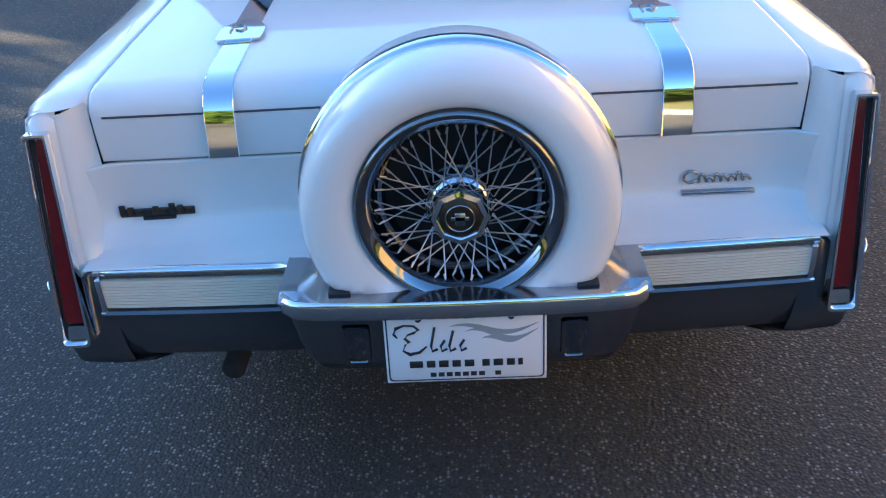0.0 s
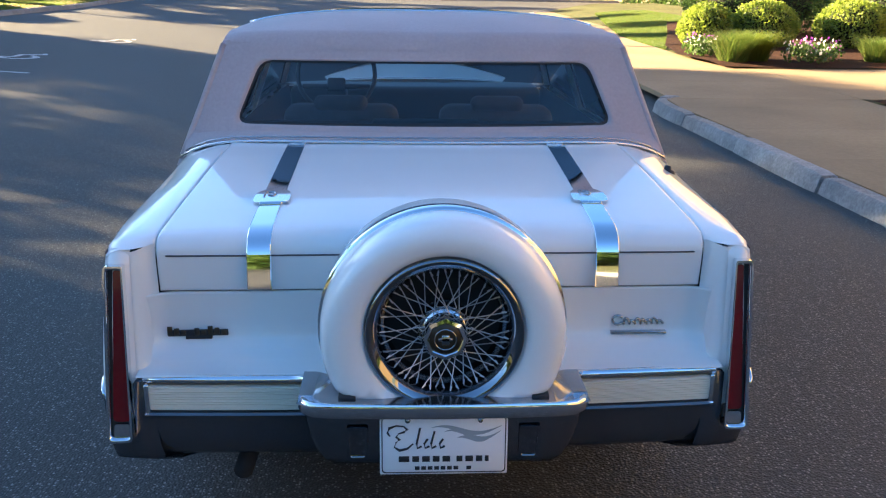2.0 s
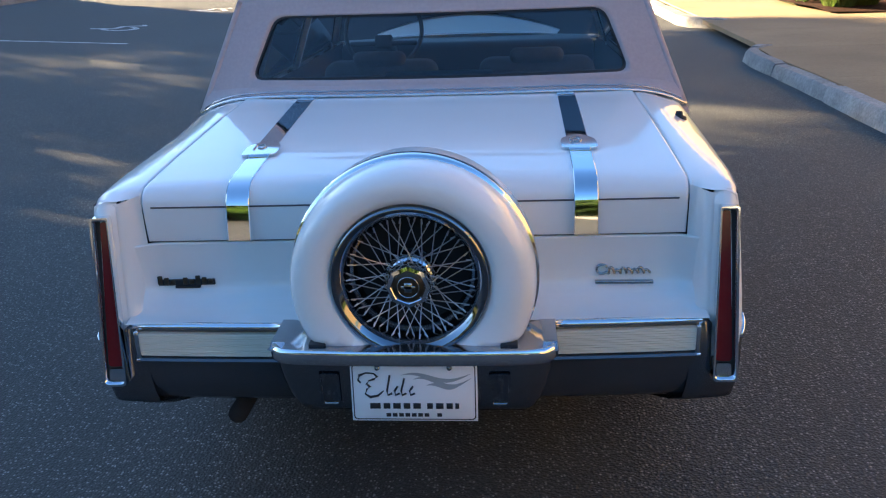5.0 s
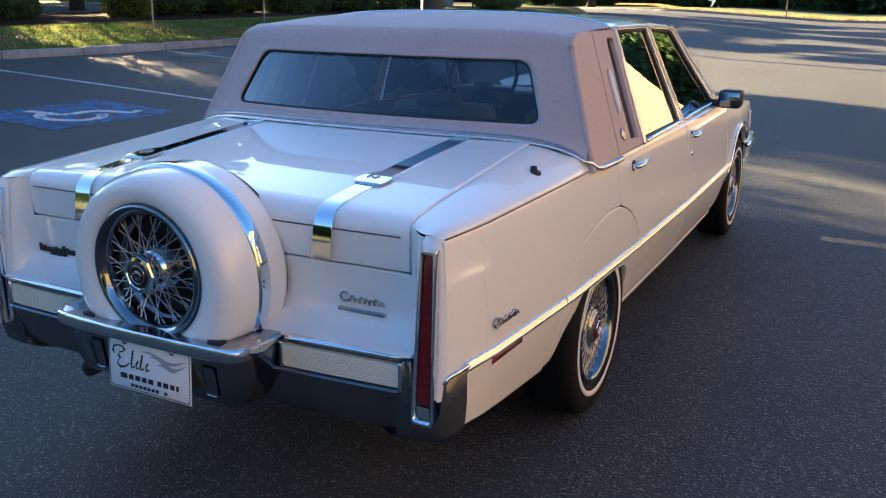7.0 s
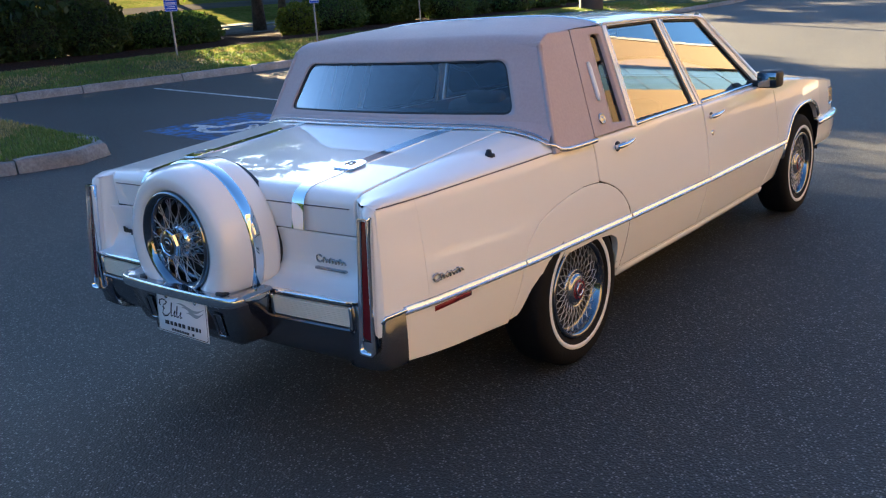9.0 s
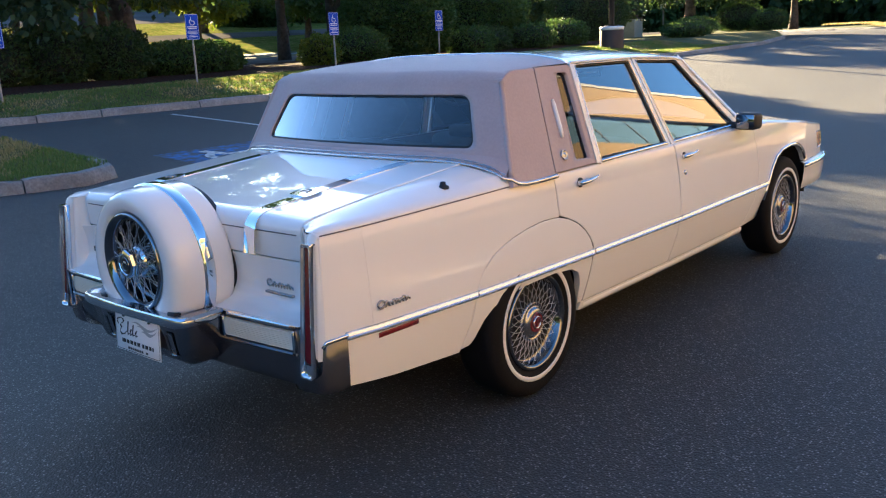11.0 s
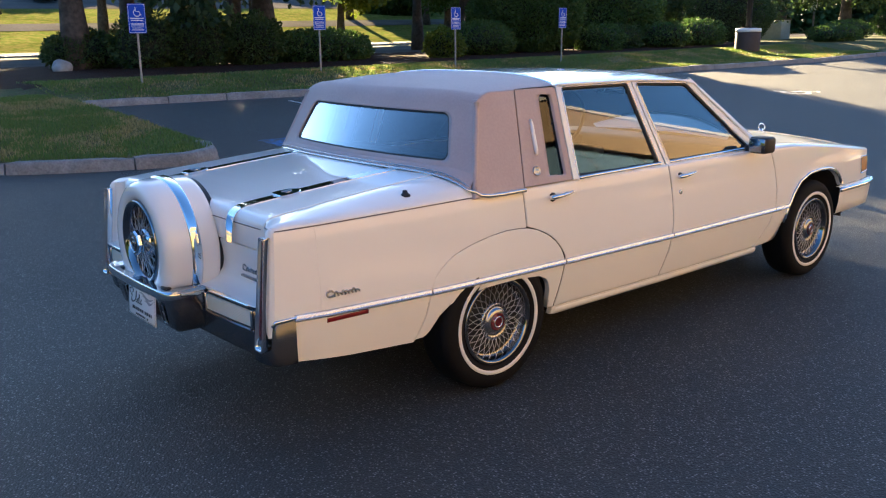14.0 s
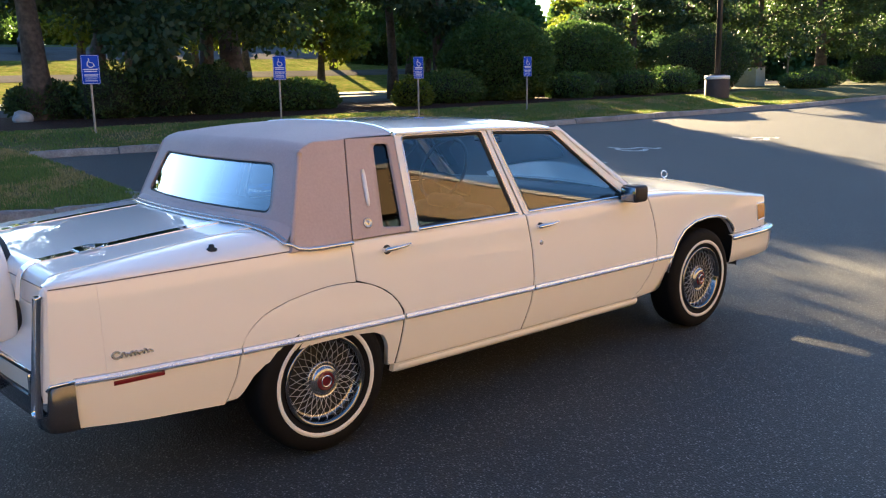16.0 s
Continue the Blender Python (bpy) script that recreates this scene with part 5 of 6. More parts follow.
badge = part("tail_script", tube([on_tail(x, z, 0.005) for x, z in script_line(0.462, 0.688, 0.135, 0.024)], 0.0033, 5), SILVER, car, "silver script emblem on a bar")
part("script_bar", box(0.458, 0.604, -1.072, -1.058, 0.664, 0.673, 0.002), SILVER, badge)
db = part("dealer_badge", box(-0.668, -0.520, -1.066, -1.058, 0.676, 0.692, 0.002, bm=box(-0.625, -0.560, -1.066, -1.058, 0.668, 0.6755, 0.001)), INK, car, "small dark metal badge of raised blocks")
for i in range(9):
    if i in (3,):
        continue
    x0 = -0.668 + i * 0.0165
    part("badge_block", box(x0, x0 + 0.012, -1.069, -1.064, 0.680, 0.703 - 0.005 * (i % 3), 0.001, 1), BRONZE, db)

# ---- spare wheel on the bumper ----
KX, KZ, RZ = 0.015, 0.730, 0.756
def spare_cover():
    """The tyre cover, cut flat where it stands on the shelf."""
    prof = [(0.182, -1.262), (0.184, -1.278), (0.190, -1.286), (0.205, -1.2915), (0.230, -1.2935), (0.252, -1.290), (0.268, -1.282), (0.280, -1.267), (0.287, -1.248), (0.2915, -1.215), (0.293, -1.17), (0.293, -1.078), (0.290, -1.062), (0.282, -1.056), (0.24, -1.054)]
    rows = []
    n = 72
    for i in range(n):
        a = 2 * math.pi * i / n
        rows.append([Vector((KX + r * math.cos(a), y, max(0.598, lerp(RZ, KZ, (r - 0.182) / 0.111) + r * math.sin(a)))) for r, y in prof])
    return from_rows(rows, closed_u=True)


spare = part("spare_wheel_cover", spare_cover(), PAINT, car, "cream-white spare wheel cover standing on the bumper")
# black ring added behind the cover to stand for the shaded gap there
part("cover_gasket", from_rows([[Vector((KX + r * math.cos(a), y, max(0.598, KZ + r * math.sin(a)))) for r, y in ((0.276, -1.058), (0.277, -1.048), (0.274, -1.030))] for a in np.linspace(0, 2 * math.pi, 73)[:-1]], closed_u=True), BLACK, spare, "black ring standing for the shaded gap behind the cover")
for s in (-1, 1):
    part("cover_pad", box(KX + s * 0.225 - 0.020, KX + s * 0.225 + 0.020, -1.297, -1.26, 0.598, 0.6065, 0.002, 1), BLACK, spare, "small black rubber pad")
arc = [math.radians(-32) + math.radians(244) * i / 60 for i in range(61)]
part("cover_band", from_rows([[Vector((KX + r * math.cos(a), y, max(0.598, KZ + r * math.sin(a)))) for r, y in ((0.290, -1.186), (0.298, -1.184), (0.300, -1.178), (0.300, -1.148), (0.298, -1.142), (0.290, -1.140))] for a in arc]), CHROME, spare, "chrome band round the cover")
part("spare_rim", lathe([(0.182, -1.268), (0.183, -1.286), (0.180, -1.293), (0.174, -1.294), (0.168, -1.291), (0.157, -1.281), (0.152, -1.272), (0.150, -1.258)], 72, "y", centre=(KX, 0, RZ)), SMOKED_RIM, spare, "broad polished chrome rim")
part("rim_barrel", lathe([(0.150, -1.258), (0.1495, -1.230), (0.146, -1.224), (0.141, -1.222), (0.138, -1.214), (0.136, -1.190)], 72, "y", centre=(KX, 0, RZ)), WHEEL_CHROME, spare, "dull chrome rim barrel")
# near-black disc closing the rim, in place of the shade behind the wires
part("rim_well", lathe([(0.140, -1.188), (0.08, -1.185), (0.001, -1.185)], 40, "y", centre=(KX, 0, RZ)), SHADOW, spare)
hub = part("spare_hub", lathe([(0.074, -1.196), (0.073, -1.214), (0.070, -1.222), (0.068, -1.232), (0.066, -1.240), (0.063, -1.244), (0.061, -1.262), (0.057, -1.270), (0.050, -1.276)], 40, "y", centre=(KX, 0, RZ)), CHROME, spare, "chrome hub")
nut = lathe([(0.050, -1.274), (0.055, -1.284), (0.0545, -1.306), (0.050, -1.315), (0.041, -1.317), (0.037, -1.313), (0.0005, -1.312)], 8, "y", centre=(KX, 0, RZ))
sharp(part("hub_nut", nut, CHROME, spare, "eight-sided chrome hub nut"), 25)
part("hub_medallion", lathe([(0.036, -1.3135), (0.034, -1.316), (0.018, -1.3155), (0.0005, -1.3165)], 28, "y", centre=(KX, 0, RZ)), BRONZE, spare, "dark round medallion")
part("medallion_bar", box(KX - 0.016, KX + 0.016, -1.3178, -1.315, RZ - 0.004, RZ + 0.004, 0.001, 1, bm=box(KX - 0.009, KX + 0.009, -1.3178, -1.315, RZ - 0.013, RZ + 0.011, 0.001, 1)), SILVER, spare)
part("medallion_ring", lathe([(0.026, -1.3155), (0.0255, -1.3175), (0.0235, -1.3175), (0.023, -1.3155)], 28, "y", centre=(KX, 0, RZ)), SILVER, spare)
n = 56
lean, kinds = 0.46, []
for q, (s0, r0, y0, y1) in enumerate(((1, 0.050, -1.290, -1.268), (-1, 0.050, -1.284, -1.270), (1, 0.062, -1.262, -1.255), (-1, 0.062, -1.258, -1.250))):
    bm = tube([(r0, y0, 0.0), (0.1475 * math.cos(s0 * lean), y1, 0.1475 * math.sin(s0 * lean))], 0.0013, 5)
    bm = tube([(0.138 * math.cos(s0 * lean * 0.93), lerp(y0, y1, 0.9), 0.138 * math.sin(s0 * lean * 0.93)), (0.149 * math.cos(s0 * lean), y1, 0.149 * math.sin(s0 * lean))], 0.0018, 5, bm=bm)
    ob = part("spoke", bm, SPOKE, spare)
    ob.matrix_basis = Matrix.Translation((KX, 0, RZ)) @ Matrix.Rotation(q * 2 * math.pi / n, 4, "Y")
    kinds.append(ob.data)
for i in range(4, n):
    ob = new("spoke", kinds[i % 4])
    ob.parent = spare
    ob.matrix_basis = Matrix.Translation((KX, 0, RZ)) @ Matrix.Rotation(i * 2 * math.pi / n, 4, "Y")

# the chrome shelf and its housing
def shelf_path():
    half = [(0.330, -1.165), (0.336, -1.22), (0.339, -1.262), (0.338, -1.292), (0.328, -1.314), (0.308, -1.329), (0.26, -1.337), (0.13, -1.343)]
    return [(KX - x, y) for x, y in half] + [(KX, -1.345)] + [(KX + x, y) for x, y in reversed(half)]


def shelf(levels):
    """Rings from the middle of the shelf out to its edge."""
    rows = []
    for k, z in levels:
        rows.append([(lerp(KX, x, k), lerp(-1.20, y, k), z) for x, y in shelf_path()])
    return from_rows(rows)


shelf_ob = part("bumper_shelf", shelf([(0.0, 0.600), (0.5, 0.600), (0.80, 0.600), (0.84, 0.600), (0.88, 0.600), (0.92, 0.6005), (0.945, 0.602)]), SHELF_GREY, car, "satin grey bumper extension carrying the spare wheel")
part("shelf_edge", shelf([(0.940, 0.602), (0.955, 0.606), (0.972, 0.6085), (0.990, 0.606), (1.0, 0.598), (1.003, 0.588), (0.998, 0.578), (0.985, 0.572), (0.96, 0.570)]), CHROME, shelf_ob, "rolled mirror-chrome edge")


def shelf_ear(s):
    """The raised flat-topped end of the shelf, sloped to its inside and front."""
    across = [(0.262, 0.0), (0.272, 0.05), (0.300, 0.92), (0.306, 1.0), (0.330, 1.0), (0.336, 0.92), (0.339, -0.3)]
    return from_rows([[(KX + s * x, y + (0.004 if x > 0.33 else 0), 0.600 + 0.010 * h * k) for x, h in across] for y, k in ((-1.320, 0.0), (-1.312, 0.06), (-1.292, 0.90), (-1.286, 1.0), (-1.23, 1.05), (-1.165, 1.08))])


for s in (-1, 1):
    sharp(part("shelf_ear", shelf_ear(s), SHELF_GREY, shelf_ob, "raised satin grey end"), 28)


def housing():
    rows = []
    for z, w, y in ((0.574, 0.328, -1.303), (0.54, 0.325, -1.299), (0.50, 0.317, -1.293), (0.46, 0.304, -1.286), (0.432, 0.290, -1.278), (0.414, 0.276, -1.262), (0.406, 0.255, -1.23)):
        rows.append([(KX + x * w, yy, z) for x, yy in ((-1.0, -1.09), (-1.0, y + 0.05), (-0.985, y + 0.012), (-0.94, y), (-0.6, y), (0.6, y), (0.94, y), (0.985, y + 0.012), (1.0, y + 0.05), (1.0, -1.09))])
    return from_rows(rows)


hs = part("bumper_housing", housing(), SMOKED_CHROME, shelf_ob, "glossy dark grey housing below the shelf")
for s in (-1, 1):
    x0 = KX + s * 0.203
    part("recess_lamp", ring(round_loop([(x0 - 0.024, 0.438), (x0 + 0.024, 0.438), (x0 + 0.026, 0.532), (x0 - 0.026, 0.532)], 0.006, 3), round_loop([(x0 - 0.017, 0.446), (x0 + 0.017, 0.446), (x0 + 0.019, 0.524), (x0 - 0.019, 0.524)], 0.004, 3), lambda x, z: (x, -1.287 - 0.19 * (z - 0.44), z), 2, (0, 0.02, 0)), SMOKED_RIM, hs, "thin lip round a dark recess")
    part("lamp_glass", pane(round_loop([(x0 - 0.018, 0.445), (x0 + 0.018, 0.445), (x0 + 0.020, 0.525), (x0 - 0.020, 0.525)], 0.004, 3), lambda x, z: (x, -1.2835 - 0.19 * (z - 0.44), z)), SMOKED_RIM, hs)

# ---- licence plate: a white dealer plate with plain marks ----
plate = part("licence_plate", box(KX - 0.150, KX + 0.150, -0.0015, 0.0015, 0, 0.150, 0.0014, 1), PLATE, car, "white dealer plate with black marks and grey swooshes")
plate.matrix_basis = pose(0, -1.309, 0.411, -4)
def mark(name, bm, mat):
    return part(name, bm, mat, plate)


mark("plate_border", ring(round_loop([(-0.146, 0.004), (0.146, 0.004), (0.146, 0.146), (-0.146, 0.146)], 0.010, 4), round_loop([(-0.1435, 0.0065), (0.1435, 0.0065), (0.1435, 0.1435), (-0.1435, 0.1435)], 0.009, 4), lambda x, z: (KX + x, -0.0022, z), 1), INK)
for x0, w in ((-0.106, 0.029), (-0.074, 0.020), (-0.051, 0.022), (-0.026, 0.020), (-0.003, 0.022), (0.030, 0.018), (0.051, 0.022), (0.076, 0.019), (0.097, 0.013)):
    mark("plate_letter_block", box(KX + x0, KX + x0 + w - 0.004, -0.0026, -0.001, 0.032, 0.0465, 0.0004, 1), INK)
for i in range(9):
    if i == 7:
        continue
    x0 = -0.068 + i * 0.0152
    mark("plate_letter_block", box(KX + x0, KX + x0 + 0.0112, -0.0026, -0.001, 0.0115, 0.0205, 0.0004, 1), INK)
swirl = [(-0.126, 0.098), (-0.132, 0.106), (-0.128, 0.118), (-0.112, 0.124), (-0.094, 0.122), (-0.086, 0.114), (-0.094, 0.108), (-0.106, 0.104), (-0.112, 0.096), (-0.104, 0.089), (-0.112, 0.082), (-0.116, 0.070), (-0.104, 0.062), (-0.086, 0.066), (-0.072, 0.078)]
mark("plate_swirl", tube([(KX + x, -0.0022, z) for x, z in swirl], [0.0016 + 0.0020 * math.sin(i * 0.9) ** 2 for i in range(len(swirl))], 6), INK)
for x0, zt in ((-0.066, 0.118), (-0.048, 0.090), (-0.032, 0.110), (-0.012, 0.090)):
    mark("plate_swirl", tube([(KX + x0 + 0.010, -0.0022, zt), (KX + x0 + 0.002, -0.0022, 0.078), (KX + x0 + 0.004, -0.0022, 0.067), (KX + x0 + 0.014, -0.0022, 0.072)], 0.0027, 6), INK)
for k, (x0, x1, z0, amp) in enumerate(((-0.03, 0.135, 0.108, 0.012), (0.0, 0.135, 0.096, 0.014), (0.03, 0.118, 0.086, 0.012))):
    rows = []
    for t in np.linspace(0, 1, 18):
        z = z0 + amp * math.sin(math.pi * (1.75 * t + 0.3)) * (1 if k < 2 else 0.6) + 0.012 * t
        w = 0.0052 * math.sin(math.pi * t) + 0.0003
        rows.append([(KX + lerp(x0, x1, t), -0.0021 - 0.0001 * k, z - w), (KX + lerp(x0, x1, t), -0.0021 - 0.0001 * k, z + w)])
    mark("plate_swoosh", from_rows(rows), GREY_INK)
for x0 in (-0.085, 0.085):
    mark("plate_bolt", lathe([(0.007, 0.0), (0.006, -0.005), (0.0005, -0.006)], 10, "y", centre=(KX + x0, -0.001, 0.137)), GREY_CHROME)

# ---- seats, dash, wheel: seen through the glass ----
def cushion(x0, x1, y0, y1, z0, z1, r=0.05):
    return box(x0, x1, y0, y1, z0, z1, r, 3)


rear_seat = part("rear_seat", cushion(-0.68, 0.68, 0.28, 0.95, 0.42, 0.62, 0.06), INTERIOR, car, "grey-blue rear bench")
part("backrest", cushion(-0.68, 0.68, 0.12, 0.34, 0.55, 1.012, 0.06), INTERIOR, rear_seat)
part("parcel_shelf", box(-0.70, 0.70, -0.16, 0.16, 0.985, 1.015, 0.01), INTERIOR, car, "dark rear parcel shelf")
part("brake_lamp_housing", box(-0.19, 0.19, -0.13, -0.02, 1.015, 1.066, 0.012, 2), DASH, car, "low dark housing behind the rear window")
for x0 in (-0.38, 0.38):
    fs = part("front_seat", cushion(x0 - 0.29, x0 + 0.29, 1.25, 1.85, 0.42, 0.60, 0.06), INTERIOR, car, "grey-blue front seat")
    part("backrest", cushion(x0 - 0.28, x0 + 0.28, 1.08, 1.28, 0.55, 0.955, 0.06), INTERIOR, fs)
    part("headrest", cushion(x0 - 0.13, x0 + 0.13, 1.08, 1.17, 0.93, 1.005, 0.035), INTERIOR, fs)
part("dashboard", box(-0.74, 0.74, 2.02, 2.40, 0.70, 0.945, 0.04, 3), DASH, car, "dark dashboard")
sw = part("steering_wheel", tube([(0.215 * math.cos(a), 0, 0.215 * math.sin(a)) for a in np.linspace(0, 2 * math.pi, 33)[:-1]], 0.012, 8, closed=True, up=(0, 1, 0)), DASH, car, "dark thin-rimmed steering wheel")
sw.matrix_basis = pose(-0.45, 1.82, 1.035, -24)
part("wheel_spoke", box(-0.19, 0.19, -0.010, 0.010, -0.085, -0.055, 0.008, 1, bm=box(-0.05, 0.05, -0.012, 0.3, -0.10, -0.02, 0.012, 2)), DASH, sw)
im = part("inside_mirror", box(-0.12, 0.12, 1.795, 1.82, 1.235, 1.295, 0.012, 2), DASH, car, "inside mirror on the windscreen")
part("mirror_face", box(-0.112, 0.112, 1.7935, 1.797, 1.242, 1.288, 0.001, 1), CHROME, im)
both("door_trim", lambda s: from_rows([[(s * (green_x(y, 0.93) - 0.045 - 0.03 * (z < 0.9)), y, z) for z in (0.93, 0.91, 0.7, 0.32)] for y in np.linspace(0.2, 2.3, 8)]), INTERIOR)
part("cabin_floor", box(-0.78, 0.78, 0.2, 2.3, 0.30, 0.33, 0.005, 1), DASH, car)


# the spare wheel kit hangs a little off the bumper; the far tail corner stands slightly further back
for ob in (spare, shelf_ob, plate):
    ob.matrix_basis = Matrix.Translation((0, -0.022, 0.010)) @ ob.matrix_basis
KIT = {spare, shelf_ob, plate, *spare.children_recursive, *shelf_ob.children_recursive, *plate.children_recursive}
eased = set()
for ob in car.children_recursive:
    if ob.type == "MESH" and ob not in KIT and ob.data.name not in eased and ob.matrix_basis == Matrix.Identity(4):
        eased.add(ob.data.name)
        for v in ob.data.vertices:
            if v.co.y < -0.45 and v.co.x < 0:
                v.co.y += smooth((-v.co.y - 0.45) / 0.5) * 0.044 * v.co.x


# ---- signs of the reserved bays ----
def lawn_z(x, y):
    return ground_z(x, y) + H - 0.012 + (berm(x, y) if x < -5 else 0)


def bay_sign(x, y, turn, size):
    z0 = lawn_z(x, y)
    t = thing("parking_sign", "blue reserved-parking sign on a grey steel post in grass", "sign", pose(x, y, z0, 0, 0, turn) @ Matrix.Scale(size, 4), group="signs along the bays")
    rows = [[(0.022 * a, 0.03 * b, z) for a, b in ((-1, 0.5), (-0.6, 0.5), (-0.5, -0.3), (0.5, -0.3), (0.6, 0.5), (1, 0.5), (1, 0.35), (0.7, 0.35), (0.6, -0.5), (-0.6, -0.5), (-0.7, 0.35), (-1, 0.35))] for z in (-0.1, 1.55)]
    part("post", from_rows(rows, closed_v=True), POST, t, flat=True)
    lp = round_loop([(-0.19, 1.00), (0.19, 1.00), (0.19, 1.585), (-0.19, 1.585)], 0.025, 4)
    plate_ob = part("sign_plate", pane(lp, lambda a, b: (a, -0.022, b), ring(lp, lp, lambda a, b: (a, -0.022, b), 1, (0, 0.004, 0)), 2), BLUE_SIGN, t)
    l2 = round_loop([(-0.18, 1.01), (0.18, 1.01), (0.18, 1.575), (-0.18, 1.575)], 0.02, 4)
    l3 = round_loop([(-0.174, 1.016), (0.174, 1.016), (0.174, 1.569), (-0.174, 1.569)], 0.017, 4)
    part("border", ring(l2, l3, lambda a, b: (a, -0.0235, b), 1), WHITE_SIGN, plate_ob)
    arc = [(0.01 + 0.072 * math.cos(a), 1.405 + 0.072 * math.sin(a)) for a in np.linspace(2.1, 5.8, 14)]
    part("wheel_symbol", tube([(a, -0.024, b) for a, b in arc], 0.009, 5, flat=0.3, up=(0, 1, 0)), WHITE_SIGN, plate_ob)
    part("seat_symbol", tube([(-0.028, -0.024, 1.52), (-0.015, -0.024, 1.43), (0.055, -0.024, 1.426), (0.09, -0.024, 1.355)], 0.009, 5), WHITE_SIGN, plate_ob)
    for zz, w, h in ((1.285, 0.145, 0.020), (1.245, 0.13, 0.018), (1.19, 0.145, 0.010), (1.165, 0.14, 0.010), (1.14, 0.145, 0.010), (1.10, 0.115, 0.010), (1.06, 0.13, 0.014)):
        part("text_bar", box(-w, w, -0.0245, -0.0225, zz, zz + h, 0.0005, 1), WHITE_SIGN, plate_ob)
    return t


for x, y, a, k in ((-13.15, 3.92, 94, 0.93), (-13.5, 8.2, 95, 0.90), (-13.0, 11.8, 96, 0.90), (-12.9, 15.55, 95, 0.90)):
    bay_sign(x, y, a, k)

# ---- lamp post on its round base ----
lp_x, lp_y = -13.1, 25.2
lp_z = lawn_z(lp_x, lp_y)
lamp_post = thing("lamp_post", "dark steel lamp post on a white-banded brown base", "lamp post", pose(lp_x, lp_y, lp_z))
part("base", lathe([(0.42, -0.1), (0.42, 0.58), (0.41, 0.60)], 28, "z"), PAINTED_BASE, lamp_post)
part("base_band", lathe([(0.41, 0.60), (0.43, 0.605), (0.43, 0.70), (0.41, 0.72), (0.001, 0.725)], 28, "z"), WHITE_SIGN, lamp_post, "white painted band")
part("base_plate", box(-0.2, 0.2, -0.2, 0.2, 0.725, 0.76, 0.01, 1), STEEL_DARK, lamp_post)
part("pole", box(-0.075, 0.075, -0.075, 0.075, 0.76, 8.5, 0.015, 1), STEEL_DARK, lamp_post)

# ---- plants ----
def ball_points(rx, ry, rz, lump=0.12, shell=0.35, freq=1.6, seed=0):
    """Places in the outer shell of a lumpy rounded body."""
    def inside(rng, n):
        d = rng.normal(size=(n, 3))
        d /= np.linalg.norm(d, axis=1)[:, None]
        ph = rng.uniform(0, 6.28, (5, 3))
        r = np.ones(n)
        for k in range(5):
            r += lump * 0.5 * np.sin(d[:, 0] * freq * (k + 2) + ph[k, 0]) * np.sin(d[:, 1] * freq * (k + 2) + ph[k, 1]) * np.sin(d[:, 2] * freq * (k + 2) + ph[k, 2])
        r *= 1 - shell * rng.uniform(0, 1, n) ** 2
        p = d * r[:, None] * np.array([rx, ry, rz])
        return p, d
    return inside


def shrub(name, x, y, z, rx, ry, rz, leaf, mat, label, n, seed, lump=0.12, turn=0.0, core=True, sink=0.85):
    """A clipped or loose shrub: a near-black core for its inner shade, and a coat of many small leaves."""
    t = thing(name, label, "shrub", pose(x, y, z, 0, 0, turn))
    v, f = clump(n, leaf, ball_points(rx, ry, rz, lump, seed=seed), seed)
    v[:, 2] += rz * sink
    keep = v[:, 2].reshape(-1, 4).min(1) > -0.02
    f = np.arange(len(v)).reshape(-1, 4)[keep]
    ob = new("foliage", raw_mesh("foliage", v, f, mat))
    ob.parent = t
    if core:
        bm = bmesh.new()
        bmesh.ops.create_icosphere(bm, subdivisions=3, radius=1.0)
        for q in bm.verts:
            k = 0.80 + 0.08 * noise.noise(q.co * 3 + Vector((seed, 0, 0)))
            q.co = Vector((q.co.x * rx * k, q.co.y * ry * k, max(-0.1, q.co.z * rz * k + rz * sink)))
        part("core", bm, CORE_SHADE, t)
    for k in range(4):
        a = k * 1.7 + seed
        if k == 0:
            part("stem", tube([(0.05 * math.cos(a), 0.05 * math.sin(a), -0.05), (rx * 0.3 * math.cos(a), ry * 0.3 * math.sin(a), rz * 0.7)], [0.04, 0.015], 6), BARK, t)
    return t


# solid shrub cores: the shade among the leaves put into a near-black colour
CORE_SHADE = material("core_shade", (0.014, 0.018, 0.008), rough=0.95, vary=0.4, scale=20, bump=0.5)


def bed_z(x, y):
    return lawn_z(x, y) + 0.05


# far side, from the near end to the lamp post
FAR_SHRUBS = [
    ("boxwood_shrub", -18.9, 4.75, 0.8, 0.95, 0.55, DARK_LEAF, "low dark clipped shrub in mulch", 7000),
    ("boxwood_shrub", -17.8, 5.9, 0.8, 0.8, 0.75, DARK_LEAF, "dark rounded shrub in the planting bed", 5000),
    ("yew_shrub", -17.7, 7.2, 1.0, 0.9, 0.80, DARK_LEAF, "tall dark loose yew shrub", 9000),
    ("yew_shrub", -17.2, 8.5, 0.8, 0.8, 0.72, DARK_LEAF, "tall dark loose yew shrub", 8000),
    ("clipped_hedge", -17.4, 10.7, 0.95, 1.65, 0.50, HEDGE_LEAF, "long low clipped green hedge", 12000),
    ("spirea_shrub", -16.3, 14.25, 0.5, 0.62, 0.48, LIGHT_LEAF, "small yellow-green leafy shrub", 4500),
    ("clipped_hedge", -17.0, 16.3, 0.95, 1.25, 0.58, HEDGE_LEAF, "rounded low clipped hedge", 9000),
    ("tall_shrub", -17.6, 19.0, 1.85, 2.0, 1.58, HEDGE_LEAF, "large domed green shrub, taller than a man", 60000),
    ("tall_shrub", -18.6, 24.2, 2.0, 2.3, 1.5, HEDGE_LEAF, "large rounded dark green shrub", 52000),
]
